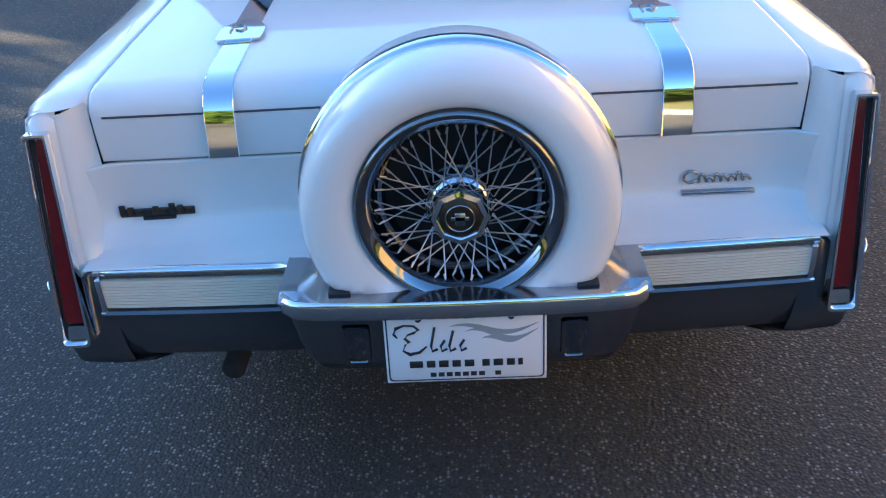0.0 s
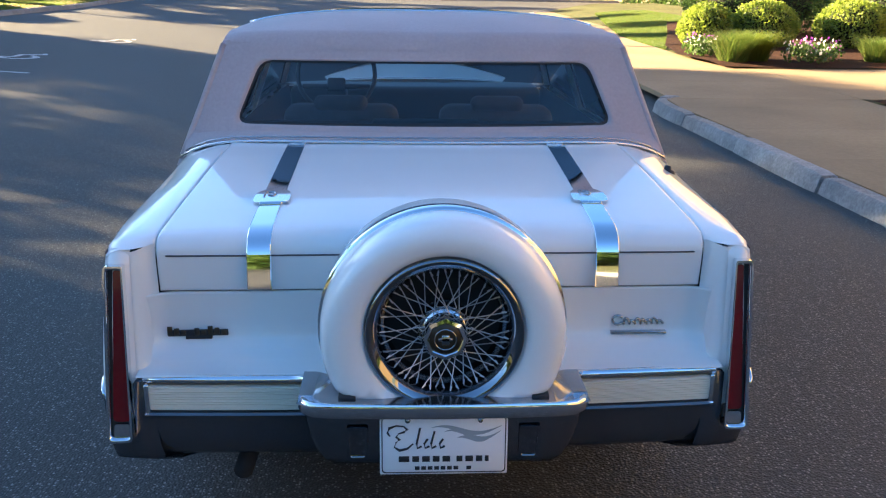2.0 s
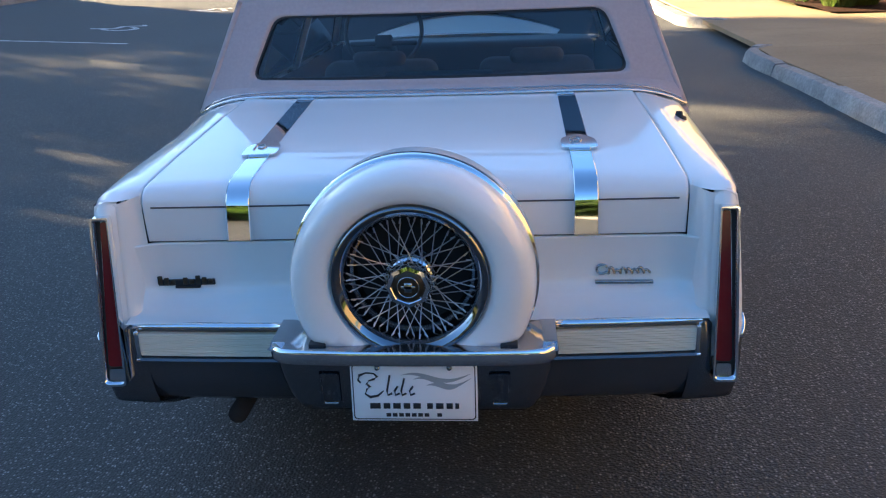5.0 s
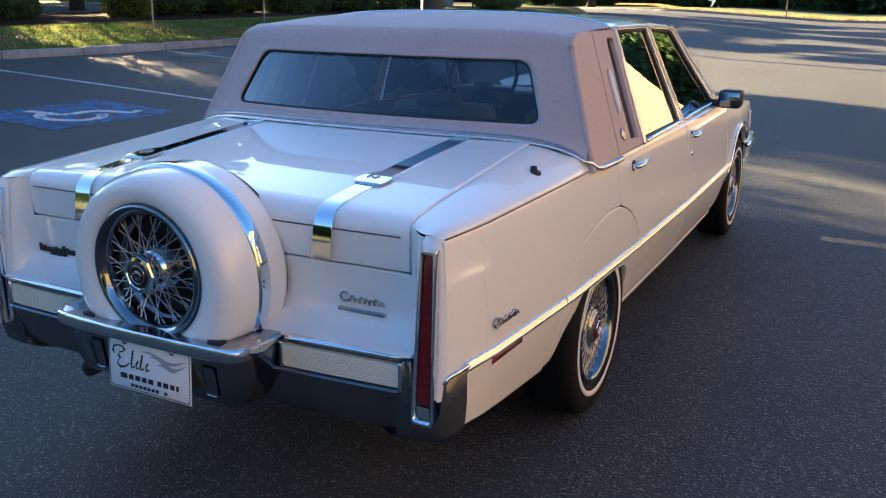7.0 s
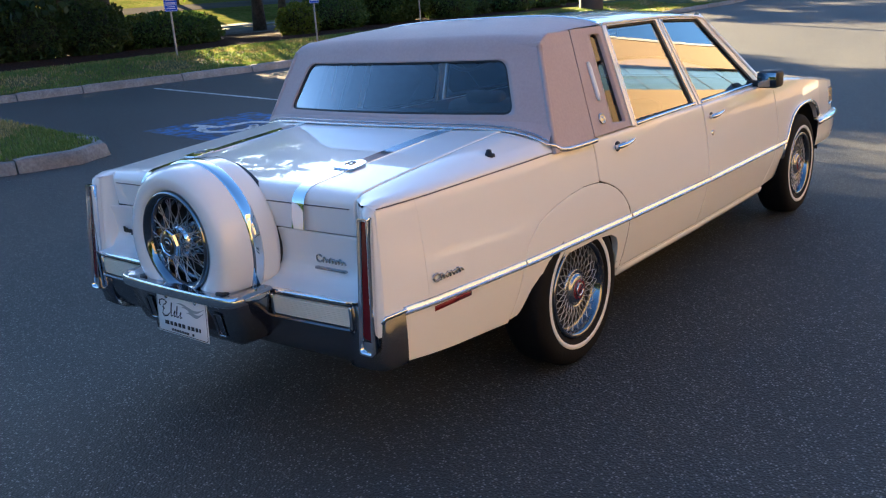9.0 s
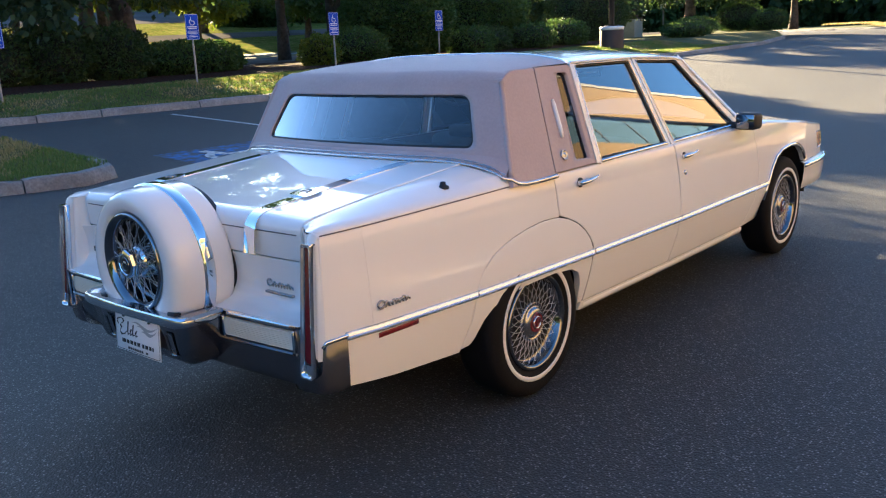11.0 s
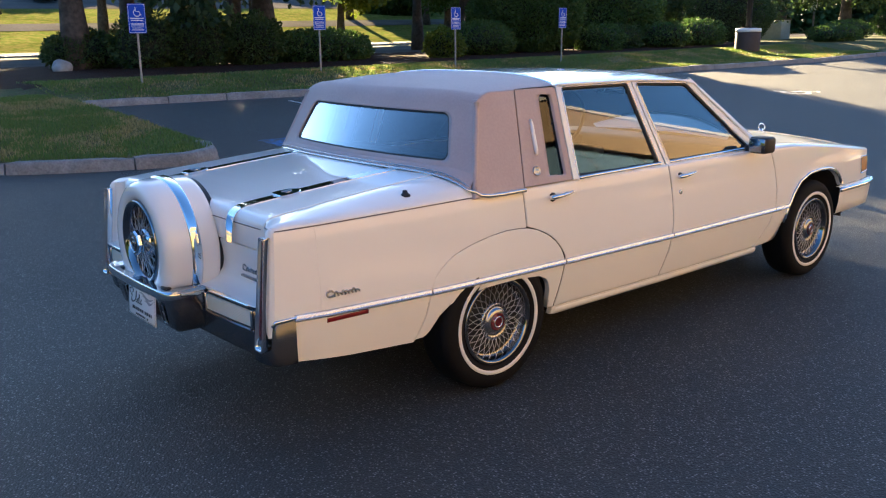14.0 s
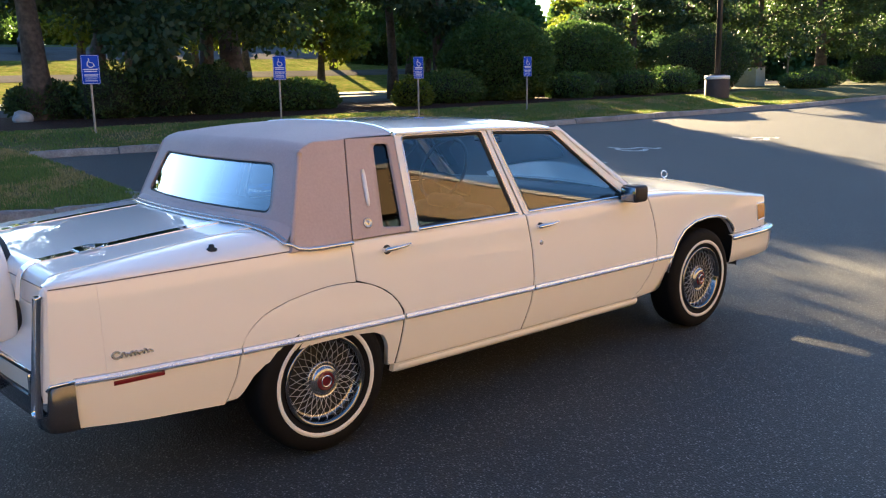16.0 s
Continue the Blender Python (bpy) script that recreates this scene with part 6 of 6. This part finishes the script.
FAR_SHRUBS += [
    ("boxwood_shrub", -16.4, 21.3, 0.8, 0.9, 0.50, HEDGE_LEAF, "rounded low boxwood in mulch", 6000),
    ("boxwood_shrub", -16.8, 23.0, 0.75, 0.8, 0.48, DARK_LEAF, "rounded low boxwood in mulch", 5000),
    ("boxwood_shrub", -16.4, 25.0, 0.9, 1.0, 0.52, HEDGE_LEAF, "rounded low boxwood in mulch", 6000),
    ("boxwood_shrub", -16.6, 27.4, 1.0, 1.15, 0.55, HEDGE_LEAF, "rounded low boxwood in mulch", 6500),
    ("tall_shrub", -18.8, 33.0, 1.7, 2.4, 1.55, DARK_LEAF, "large dark shrub behind the lamp post", 26000),
    ("boxwood_shrub", -15.2, 35.6, 1.0, 1.6, 0.40, HEDGE_LEAF, "low clipped hedge near the road", 6000),
    ("boxwood_shrub", -17.0, 40.5, 1.0, 1.8, 0.5, HEDGE_LEAF, "low clipped hedge near the road", 6000),
    ("domed_shrub", -17.5, 47.5, 1.4, 1.4, 0.9, HEDGE_LEAF, "domed clipped shrub by the far corner", 9000),
    ("domed_shrub", -15.2, 46.0, 1.0, 1.0, 0.62, HEDGE_LEAF, "domed clipped shrub by the far corner", 6000),
]
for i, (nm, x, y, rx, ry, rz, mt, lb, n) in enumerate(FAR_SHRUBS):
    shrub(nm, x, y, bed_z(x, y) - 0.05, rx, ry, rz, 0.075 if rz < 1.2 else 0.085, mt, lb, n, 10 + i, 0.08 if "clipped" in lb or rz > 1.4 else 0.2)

# right-hand bed
def right_z(x, y):
    return ground_z(x, y) + H + 0.06 + right_rise(x, y)


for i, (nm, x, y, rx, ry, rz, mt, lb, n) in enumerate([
    ("boxwood_shrub", 6.25, 15.3, 0.56, 0.56, 0.48, LIT_BOX_LEAF, "round sunlit clipped boxwood", 8000),
    ("boxwood_shrub", 7.45, 15.2, 0.66, 0.66, 0.50, LIT_BOX_LEAF, "round sunlit clipped boxwood", 9000),
    ("boxwood_shrub", 9.2, 15.0, 0.72, 0.7, 0.52, LIT_BOX_LEAF, "round sunlit clipped boxwood", 9000),
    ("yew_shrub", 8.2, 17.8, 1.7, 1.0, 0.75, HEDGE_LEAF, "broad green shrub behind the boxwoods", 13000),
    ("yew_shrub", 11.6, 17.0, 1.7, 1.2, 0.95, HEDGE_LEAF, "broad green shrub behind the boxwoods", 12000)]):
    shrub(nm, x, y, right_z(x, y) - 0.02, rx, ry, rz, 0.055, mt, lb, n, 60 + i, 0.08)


def blades(n, place, length, width, seed, lean=0.5):
    """Single grass blades, each a thin bent strip of two faces."""
    rng = np.random.default_rng(seed)
    p = place(rng, n)
    a = rng.uniform(0, 6.283, n)
    ln = length * rng.uniform(0.55, 1.25, n)
    d = np.stack([np.cos(a), np.sin(a), np.zeros(n)], 1)
    s = np.stack([-np.sin(a), np.cos(a), np.zeros(n)], 1) * (width * rng.uniform(0.7, 1.3, n))[:, None]
    k = (lean * rng.uniform(0.2, 1.3, n) * ln)[:, None]
    up = np.array([0, 0, 1.0])
    mid = p + up * (ln * 0.62)[:, None] + d * k * 0.35
    tip = p + up * (ln * 0.9)[:, None] + d * k
    v = np.stack([p - s, p + s, mid + s * 0.7, mid - s * 0.7, tip], 1).reshape(-1, 3)
    b = np.arange(n)[:, None] * 5
    f = np.concatenate([b + np.array([[0, 1, 2]]), b + np.array([[0, 2, 3]]), b + np.array([[3, 2, 4]])])
    return v, f


def tuft(x, y, z, r, h, n, seed, mat, label):
    def place(rng, m):
        a, q = rng.uniform(0, 6.28, m), r * 0.45 * np.sqrt(rng.uniform(0, 1, m))
        return np.stack([q * np.cos(a), q * np.sin(a), np.zeros(m)], 1)
    v, f = blades(n, place, h, 0.006, seed, 1.1)
    ob = new("ornamental_grass", raw_mesh("ornamental_grass", v, f, mat))
    ob.matrix_world = pose(x, y, z)
    return tagged(ob, label, "plant")


for i, (x, y, r, h) in enumerate(((5.72, 12.2, 0.55, 0.52), (6.1, 12.3, 0.55, 0.52), (5.9, 12.5, 0.5, 0.5), (8.3, 12.2, 0.4, 0.45), (6.5, 7.2, 0.5, 0.45))):
    tuft(x, y, right_z(x, y) - 0.02, r, h, 1500, i, BLADE if i != 1 else LIGHT_LEAF, "fountain of long green grass in mulch")


def flower_patch(x, y, r, mat, label, seed, n=110):
    rng = np.random.default_rng(seed)
    def inside(g, m):
        a, q = g.uniform(0, 6.28, m), r * np.sqrt(g.uniform(0, 1, m))
        return np.stack([q * np.cos(a), q * np.sin(a), g.uniform(0.05, 0.30, m)], 1), np.tile([0, 0, 1.0], (m, 1))
    t = thing("flower_patch", label, "flowers", pose(x, y, right_z(x, y) - 0.03))
    v, f = clump(n * 7, 0.07, inside, seed)
    o = new("leaves", raw_mesh("leaves", v, f, HEDGE_LEAF))
    o.parent = t
    def top(g, m):
        p, d = inside(g, m)
        p[:, 2] += 0.10
        return p, d
    v, f = clump(n, 0.06, top, seed + 1)
    o = new("blossoms", raw_mesh("blossoms", v, f, mat))
    o.parent = t


flower_patch(5.45, 13.1, 0.28, FLOWER_W, "low white flowers among leaves", 3, 40)
flower_patch(5.6, 13.7, 0.3, FLOWER_P, "low purple flowers among leaves", 4, 50)
flower_patch(6.95, 12.0, 0.42, FLOWER_W, "low white flowers among leaves", 5, 45)
flower_patch(7.35, 12.5, 0.42, FLOWER_P, "low purple flowers among leaves", 6, 70)


# grass blades where the camera comes close
def lawn_blades(name, n, box_, length, width, seed, mat, label, ok):
    x0, x1, y0, y1 = box_
    def place(rng, m):
        x, y = rng.uniform(x0, x1, m * 2), rng.uniform(y0, y1, m * 2)
        k = np.array([ok(a, b) for a, b in zip(x, y)])
        x, y = x[k], y[k]
        x, y = np.resize(x, m), np.resize(y, m)
        return np.stack([x, y, [lawn_z(a, b) + (right_rise(a, b) - 0.02 if 4 < a and b < 34 else 0) for a, b in zip(x, y)]], 1)
    v, f = blades(n, place, length, width, seed)
    ob = new(name, raw_mesh(name, v, f, mat))
    return tagged(ob, label, "grass", kind="stuff")


def left_of_kerb(x, y):
    if y < 2.12:
        return x < float(np.interp(y, [-30, -8, -1.2, 0, 0.9, 1.5, 1.95, 2.12], [-9.5, -7.6, -6.7, -6.15, -5.85, -5.75, -5.95, -6.4])) - 0.14 and y < 2.02
    return x < float(np.interp(y, [2.1, 3.2, 4.6, 6.2, 8.5, 12, 18, 25, 33], [-11.5, -11.72, -11.5, -11.1, -10.8, -10.65, -10.4, -10.2, -10.6])) - 0.18


def patch(x, y, lo):
    return left_of_kerb(x, y) and noise.noise(Vector((x * 0.9, y * 0.9, 3.0))) + 0.5 * noise.noise(Vector((x * 3, y * 3, 1.0))) > lo


lawn_blades("island_grass", 52000, (-13, -5.5, -4, 2.1), 0.055, 0.005, 1, BLADE, "rough green grass on the kerbed island", lambda x, y: patch(x, y, -0.2))
lawn_blades("island_dry_grass", 22000, (-12, -5.5, -3, 2.1), 0.05, 0.005, 2, DRY_BLADE, "dry yellowed grass on the kerbed island", lambda x, y: not patch(x, y, 0.0) and left_of_kerb(x, y))
lawn_blades("verge_dry_grass", 22000, (-14.5, -10.4, 2, 30), 0.05, 0.007, 9, DRY_BLADE, "dry yellowed grass along the far kerb", lambda x, y: not patch(x, y, 0.0) and left_of_kerb(x, y))
lawn_blades("verge_grass", 80000, (-14.5, -10.4, 2, 30), 0.05, 0.007, 3, BLADE, "green grass along the far kerb", lambda x, y: patch(x, y, -0.25))
lawn_blades("bank_grass", 90000, (5.4, 9, 15.5, 30), 0.07, 0.007, 5, BLADE, "mown sunlit grass beside the planting bed", lambda x, y: x > float(np.interp(y, [15.5, 18.2, 33], [5.4, 5.25, 7.5])) and (y > 22 or x < float(np.interp(y, [15.5, 18.5, 22], [5.5, 6.4, 7.4]))))
lawn_blades("end_grass", 50000, (-16, 24, 53, 60), 0.12, 0.02, 6, DRY_BLADE, "sunlit grass beyond the end of the drive", lambda x, y: y > float(np.interp(x, [-24, -12, 0, 14, 40], [61, 55, 52.5, 51, 50])) + 0.3)


# ---- trees ----
def limb_tree(name, x, y, height, radius, seed, leaf_mat, label, crown_low, crown_r, leaf, n_leaf, limbs=9, airy=False, droop=0.0):
    """A tapered trunk, limbs that leave it at all heights, and clumps of leaves on the limbs."""
    rng = random.Random(seed)
    z0 = lawn_z(x, y) if x < 0 else ground_z(x, y) + H
    t = thing(name, label, "tree", pose(x, y, z0 - 0.08))
    lean = (rng.uniform(-0.04, 0.04), rng.uniform(-0.04, 0.04))
    trunk = [(lean[0] * z + 0.05 * math.sin(z * 0.9 + seed), lean[1] * z + 0.05 * math.cos(z * 0.8 + seed), z) for z in np.linspace(0, height, 12)]
    rr = [radius * (1.35 if i == 0 else 1.08 if i == 1 else 1.0 - 0.85 * i / 11) for i in range(12)]
    part("trunk", tube(trunk, rr, 12), BARK, t)
    tips = []
    for k in range(limbs):
        zz = lerp(crown_low, height * 0.95, (k + rng.uniform(0, 0.6)) / limbs)
        a = k * 2.4 + rng.uniform(-0.4, 0.4)
        ln = crown_r * rng.uniform(0.75, 1.1) * (1.0 - 0.55 * (zz - crown_low) / max(0.1, height - crown_low))
        p0 = Vector((lean[0] * zz, lean[1] * zz, zz))
        d = Vector((math.cos(a), math.sin(a), 0))
        pts = [p0, p0 + d * ln * 0.35 + Vector((0, 0, 0.25 * ln * (1 - droop * 1.6))), p0 + d * ln * 0.7 + Vector((0, 0, 0.35 * ln * (1 - droop * 2.4))), p0 + d * ln + Vector((0, 0, 0.3 * ln * (1 - droop * 3.2)))]
        part("limb", tube(pts, [radius * 0.32, radius * 0.22, radius * 0.13, radius * 0.04], 7), BARK, t)
        for s in (0.45, 0.7, 0.95):
            for _ in range(2):
                q = pts[0].lerp(pts[3], s)
                tips.append((q + Vector((rng.uniform(-1, 1), rng.uniform(-1, 1), rng.uniform(-0.6, 0.5))) * ln * 0.22, ln * rng.uniform(0.22, 0.36)))
    per = max(60, n_leaf // len(tips))
    vs, nv = [], 0
    for k, (c, r) in enumerate(tips):
        v, _ = clump(per if not (airy and 3.3 < c.z < 5.4) else per // 2, leaf, ball_points(r, r, r * 0.6, 0.3, 0.8), seed * 100 + k, flat=droop)
        vs.append(v + np.array(c))
    v = np.concatenate(vs)
    ob = new("crown", raw_mesh("crown", v, np.arange(len(v)).reshape(-1, 4), leaf_mat))
    ob.parent = t
    return t


PINE = "dark pine with a straight trunk and drooping boughs"
LEAFY = "leafy tree with a dark crown, lit from behind"
TREES = [
    ("pine_tree", -18.6, 4.5, 12.0, 0.30, NEEDLE, PINE, 4.2, 3.6, 0.20, 26000, 16, 0.3),
    ("leafy_tree", -20.0, 10.4, 11.0, 0.36, DARK_LEAF, LEAFY, 3.0, 4.7, 0.17, 40000, 14, 0.3),
    ("pine_tree", -19.6, 7.6, 9.5, 0.2, NEEDLE, PINE, 2.2, 3.2, 0.20, 22000, 14, 0.35),
    ("pine_tree", -27.0, -11.5, 9.0, 0.24, NEEDLE, PINE, 1.6, 2.2, 0.20, 14000, 14, 0.35),
    ("leafy_tree", -24.5, 8.2, 11.5, 0.28, DARK_LEAF, LEAFY, 3.0, 4.4, 0.18, 20000, 14, 0.2),
    ("leafy_tree", -25.0, 12.0, 11.5, 0.28, DARK_LEAF, LEAFY, 3.0, 4.4, 0.18, 20000, 14, 0.2),
]
TREES += [
    # this pine is added for its shadow on the lot; shrubs hide its trunk
    ("pine_tree", -25.5, 20.6, 12.0, 0.22, NEEDLE, PINE, 4.4, 3.6, 0.20, 26000, 16, 0.3),
    ("pine_tree", -20.5, 18.9, 10.0, 0.2, NEEDLE, PINE, 2.8, 3.0, 0.20, 20000, 14, 0.35),
    ("pine_tree", -22.4, 20.4, 10.5, 0.22, NEEDLE, PINE, 3.0, 2.8, 0.20, 20000, 14, 0.35),
    ("pine_tree", -22.6, 22.4, 11.5, 0.22, NEEDLE, PINE, 7.4, 2.4, 0.20, 20000, 14, 0.3),
    ("pine_tree", -23.0, 33.5, 11.0, 0.24, NEEDLE, PINE, 1.6, 2.8, 0.20, 20000, 16, 0.35),
    ("pine_tree", -21.8, 36.2, 11.0, 0.24, NEEDLE, PINE, 1.8, 2.8, 0.20, 20000, 16, 0.35),
    ("leafy_tree", -21.0, 41.5, 9.0, 0.24, DARK_LEAF, LEAFY, 2.0, 3.8, 0.18, 20000, 14, 0.2),
    ("leafy_tree", -20.5, 47.5, 8.5, 0.36, DARK_LEAF, LEAFY, 2.2, 4.2, 0.18, 22000, 14, 0.25),
    ("leafy_tree", -15.5, 50.5, 8.0, 0.22, HEDGE_LEAF, LEAFY, 2.2, 3.4, 0.18, 16000, 12, 0.2),
]
for i, (nm, x, y, h, r, mt, lb, low, cr, lf, n, lim, dr) in enumerate(TREES):
    limb_tree(nm, x, y, h, r, 200 + i, mt, lb, low, cr, lf, n, lim, y < 20, dr)

# sunlit trees across the road behind, and the wood that closes the view
for i, (x, y, h, cr, low) in enumerate(((-39.5, 12.6, 11.5, 4.4, 3.0), (-38.0, 15.5, 12.0, 4.6, 2.8), (-38.5, 20.0, 11.5, 4.4, 2.8), (-50, 19, 11, 4.6, 3.6), (-50, 27, 10, 4.4, 3.4), (-50, 34, 12, 4.8, 4.4), (-37.8, 25, 6.2, 2.8, 2.0), (-37, 32, 6.5, 3.0, 1.8), (-55, -3, 6, 2.6, 2.2), (-56, 12, 7, 3.2, 2.0), (-47, 22, 7, 3.6, 1.8), (-45, 37, 7, 3.6, 1.8), (-40, 50, 8, 3.8, 1.8))):
    limb_tree("leafy_tree", x, y, h, 0.24, 300 + i, LIGHT_LEAF if i % 2 == 0 else HEDGE_LEAF, "sunlit leafy tree across the road", low, cr, 0.24, 20000 if h > 10 else 12000, 13, False, 0.15)


def wood(name, x0, y0, x1, y1, depth, height, n, seed, mat, label, leaf=0.55):
    """A far wood: countless leaves heaped in crowns along a line."""
    d = Vector((x1 - x0, y1 - y0))
    s = Vector((-d.y, d.x)).normalized()
    def inside(rng, m):
        k = max(3, int(d.length / 3.2))
        c = rng.integers(0, k, m)
        off = np.random.default_rng(seed + 5).uniform(0, 1, (k, 3))
        q = rng.normal(size=(m, 3))
        q /= np.linalg.norm(q, axis=1)[:, None]
        u = (c + 0.5 + (off[c, 0] - 0.5) * 0.8) / k
        cx, cy = x0 + d.x * u + s.x * depth * off[c, 1], y0 + d.y * u + s.y * depth * off[c, 1]
        hh = height * (0.6 + 0.4 * off[c, 2])
        r = 2.4 + 1.2 * off[c, 2]
        rad = 1 - 0.4 * rng.uniform(0, 1, m) ** 2
        p = np.stack([cx + q[:, 0] * r * rad, cy + q[:, 1] * r * rad, hh * 0.5 + q[:, 2] * hh * 0.52 * rad], 1)
        p[:, 2] = np.maximum(p[:, 2], 0.1)
        return p, q
    v, f = clump(n, leaf, inside, seed)
    v[:, 2] += 4.6 if x0 < -81 else 2.0 if name == "wood_row" else 0.5
    ob = new(name, raw_mesh(name, v, f, mat))
    return tagged(ob, label, "woodland", kind="stuff")


wood("wood_end", -75, 98, 60, 84, 10, 14, 200000, 7, DARK_LEAF, "dark wood beyond the end of the drive", 0.8)
wood("wood_end_back", -95, 114, 80, 98, 10, 15, 120000, 17, DARK_LEAF, "second row of the dark wood beyond the drive", 1.1)
wood("wood_mid", -58, 50, -44, 92, 8, 11, 60000, 21, HEDGE_LEAF, "green wood beyond the large shrubs", 0.6)
wood("wood_row", -53, 40, -56, 62, 6, 10, 60000, 33, DARK_LEAF, "dark row of trees beyond the far lawn", 0.5)
wood("wood_far", -82, -45, -82, 90, 12, 8, 130000, 8, LIGHT_LEAF, "sunlit wood far behind the road", 0.8)
wood("wood_behind_left", -70, -46, -9, -38, 10, 10, 80000, 27, NEEDLE, "tall dark wood across the lot", 0.8)
wood("wood_behind", -9, -37, 50, -37, 10, 9, 80000, 9, HEDGE_LEAF, "tall sunlit wood across the lot", 0.9)

# boulder by the first tree
bm = bmesh.new()
bmesh.ops.create_icosphere(bm, subdivisions=3, radius=0.21)
for v in bm.verts:
    v.co *= 1 + 0.45 * noise.noise(v.co * 5) + 0.12 * noise.noise(v.co * 17)
    v.co.z *= 0.8
boulder = part("boulder", bm, STONE)
boulder.matrix_world = pose(-17.9, 3.9, bed_z(-17.9, 3.9) + 0.12)
tagged(boulder, "rounded grey boulder beside a tree trunk", "boulder")

# post by the far lawn, cabinet by the road
fs = thing("small_sign", "small white sign on a thin post in grass", "sign", pose(-4.5, 53.6, ground_z(-4.5, 53.6) + H))
part("post", tube([(0, 0, -0.1), (0, 0, 1.5)], 0.04, 8), POST, fs)
part("sign_plate", box(-0.15, 0.15, -0.06, -0.04, 1.2, 1.6, 0.01, 1), WHITE_SIGN, fs)
fs2 = thing("small_sign", "small white sign on a thin post in grass", "sign", pose(-19.0, 41.0, lawn_z(-19.0, 41.0)))
part("post", tube([(0, 0, -0.1), (0, 0, 1.9)], 0.05, 8), POST, fs2)
part("sign_plate", box(-0.17, 0.17, -0.07, -0.05, 1.4, 1.95, 0.01, 1), WHITE_SIGN, fs2)
cab = thing("utility_cabinet", "grey-green utility cabinet on the lawn", "cabinet", pose(-20.5, 40.0, lawn_z(-20.5, 40.0)))
part("body", box(-0.6, 0.6, -0.45, 0.45, -0.05, 0.95, 0.03, 2), material("cabinet_paint", (0.27, 0.31, 0.27), rough=0.5, vary=0.08), cab)
part("lid", box(-0.63, 0.63, -0.48, 0.48, 0.95, 1.02, 0.02, 2), STEEL_DARK, cab)



def parked_car(x, y, turn, mat, label):
    """A far car, seen small: body with a cabin, dark windows, four wheels."""
    t = thing("parked_car", label, "car", pose(x, y, lawn_z(x, y) + 0.06, 0, 0, turn))
    prof = [(-2.1, 0.35), (-2.15, 0.75), (-1.9, 0.95), (-1.5, 0.98), (-1.0, 1.40), (0.4, 1.43), (1.0, 1.02), (1.9, 0.92), (2.15, 0.7), (2.1, 0.35)]
    rows = [[(s * (0.86 - 0.18 * max(0.0, z - 0.95) / 0.45 - e), yy * (1 - e * 0.1), z) for yy, z in prof] for s, e in ((-1, 0.06), (-1, 0.0), (1, 0.0), (1, 0.06))]
    bm = from_rows(rows)
    bm.verts.ensure_lookup_table()
    bm.faces.new(bm.verts[:10])
    bm.faces.new(bm.verts[-10:])
    sharp(part("body", bm, mat, t), 40)
    for s in (-1, 1):
        part("side_window", from_rows([[(s * 0.845, -1.2, 1.0), (s * 0.845, 0.85, 1.0)], [(s * 0.72, -0.95, 1.34), (s * 0.72, 0.42, 1.36)]]), WINDOW_DARK, t)
        for yy in (-1.35, 1.35):
            part("wheel", lathe([(0.02, 0.1), (0.2, 0.11), (0.31, 0.08), (0.32, -0.08), (0.2, -0.1)], 16, "x", centre=(s * 0.76, yy, 0.31)), TYRE, t)
    part("rear_window", from_rows([[(-0.66, -1.44, 1.06), (0.66, -1.44, 1.06)], [(-0.6, -1.06, 1.37), (0.6, -1.06, 1.37)]]), WINDOW_DARK, t)
    part("windscreen", from_rows([[(-0.66, 0.99, 1.05), (0.66, 0.99, 1.05)], [(-0.6, 0.48, 1.40), (0.6, 0.48, 1.40)]]), WINDOW_DARK, t)


parked_car(-66.0, 44.5, 55, material("silver_car_paint", (0.42, 0.43, 0.45), rough=0.3, metal=0.5, vary=0.03), "silver car parked far off in the sun")
parked_car(-67.0, 18.2, -106, material("black_car_paint", (0.015, 0.015, 0.017), rough=0.5, vary=0.05, spec=0.3), "dark car parked far off in the sun")

# ---- the office building that faces the low sun, behind the footway ----
office = thing("office_building", "long tan stucco office building with a band of windows", "building", pose(17.5, 0, 0, 0, 0, 5), kind="structure")
part("wall", box(0, 0.4, -25, 62, -0.3, 8.6, bm=box(0, 0.4, -25, 62, 10.0, 11.6)), STUCCO, office, flat=True)
part("body", box(0.4, 14, -25, 62, -0.3, 11.5), STUCCO, office, flat=True)
part("roof", box(-0.06, 14, -25.3, 62.3, 11.6, 11.75), ROOF_GREY, office, flat=True)
y = -24.0
while y < 61:
    w = part("window", box(0.25, 0.32, y, y + 2.8, 8.6, 10.0), WINDOW_DARK, office, flat=True)
    part("mullion", box(0.22, 0.40, y - 0.06, y - 0.02, 8.6, 10.0), STEEL_DARK, office, flat=True)
    y += 2.9

# planting along the foot of the office
def hedge_row(name, x, y0, y1, rx, rz, n, seed, mat, label):
    """A long clipped hedge: countless leaves over a rounded bank."""
    def inside(rng, m):
        a = rng.uniform(0, math.pi, m)
        y = rng.uniform(y0, y1, m)
        bump = 1 + 0.10 * np.sin(y * 1.7 + seed) + 0.06 * np.sin(y * 4.1)
        d = np.stack([np.cos(a), np.zeros(m), np.sin(a)], 1)
        p = np.stack([x + y * -0.087 + d[:, 0] * rx * bump, y, 0.15 + d[:, 2] * rz * bump], 1)
        return p, d
    v, f = clump(n, 0.16, inside, seed)
    return tagged(new(name, raw_mesh(name, v, f, mat)), label, "hedge", kind="stuff")


hedge_row("office_hedge", 16.4, -18, 45, 0.7, 1.15, 40000, 31, DARK_LEAF, "long clipped hedge along the foot of the office")
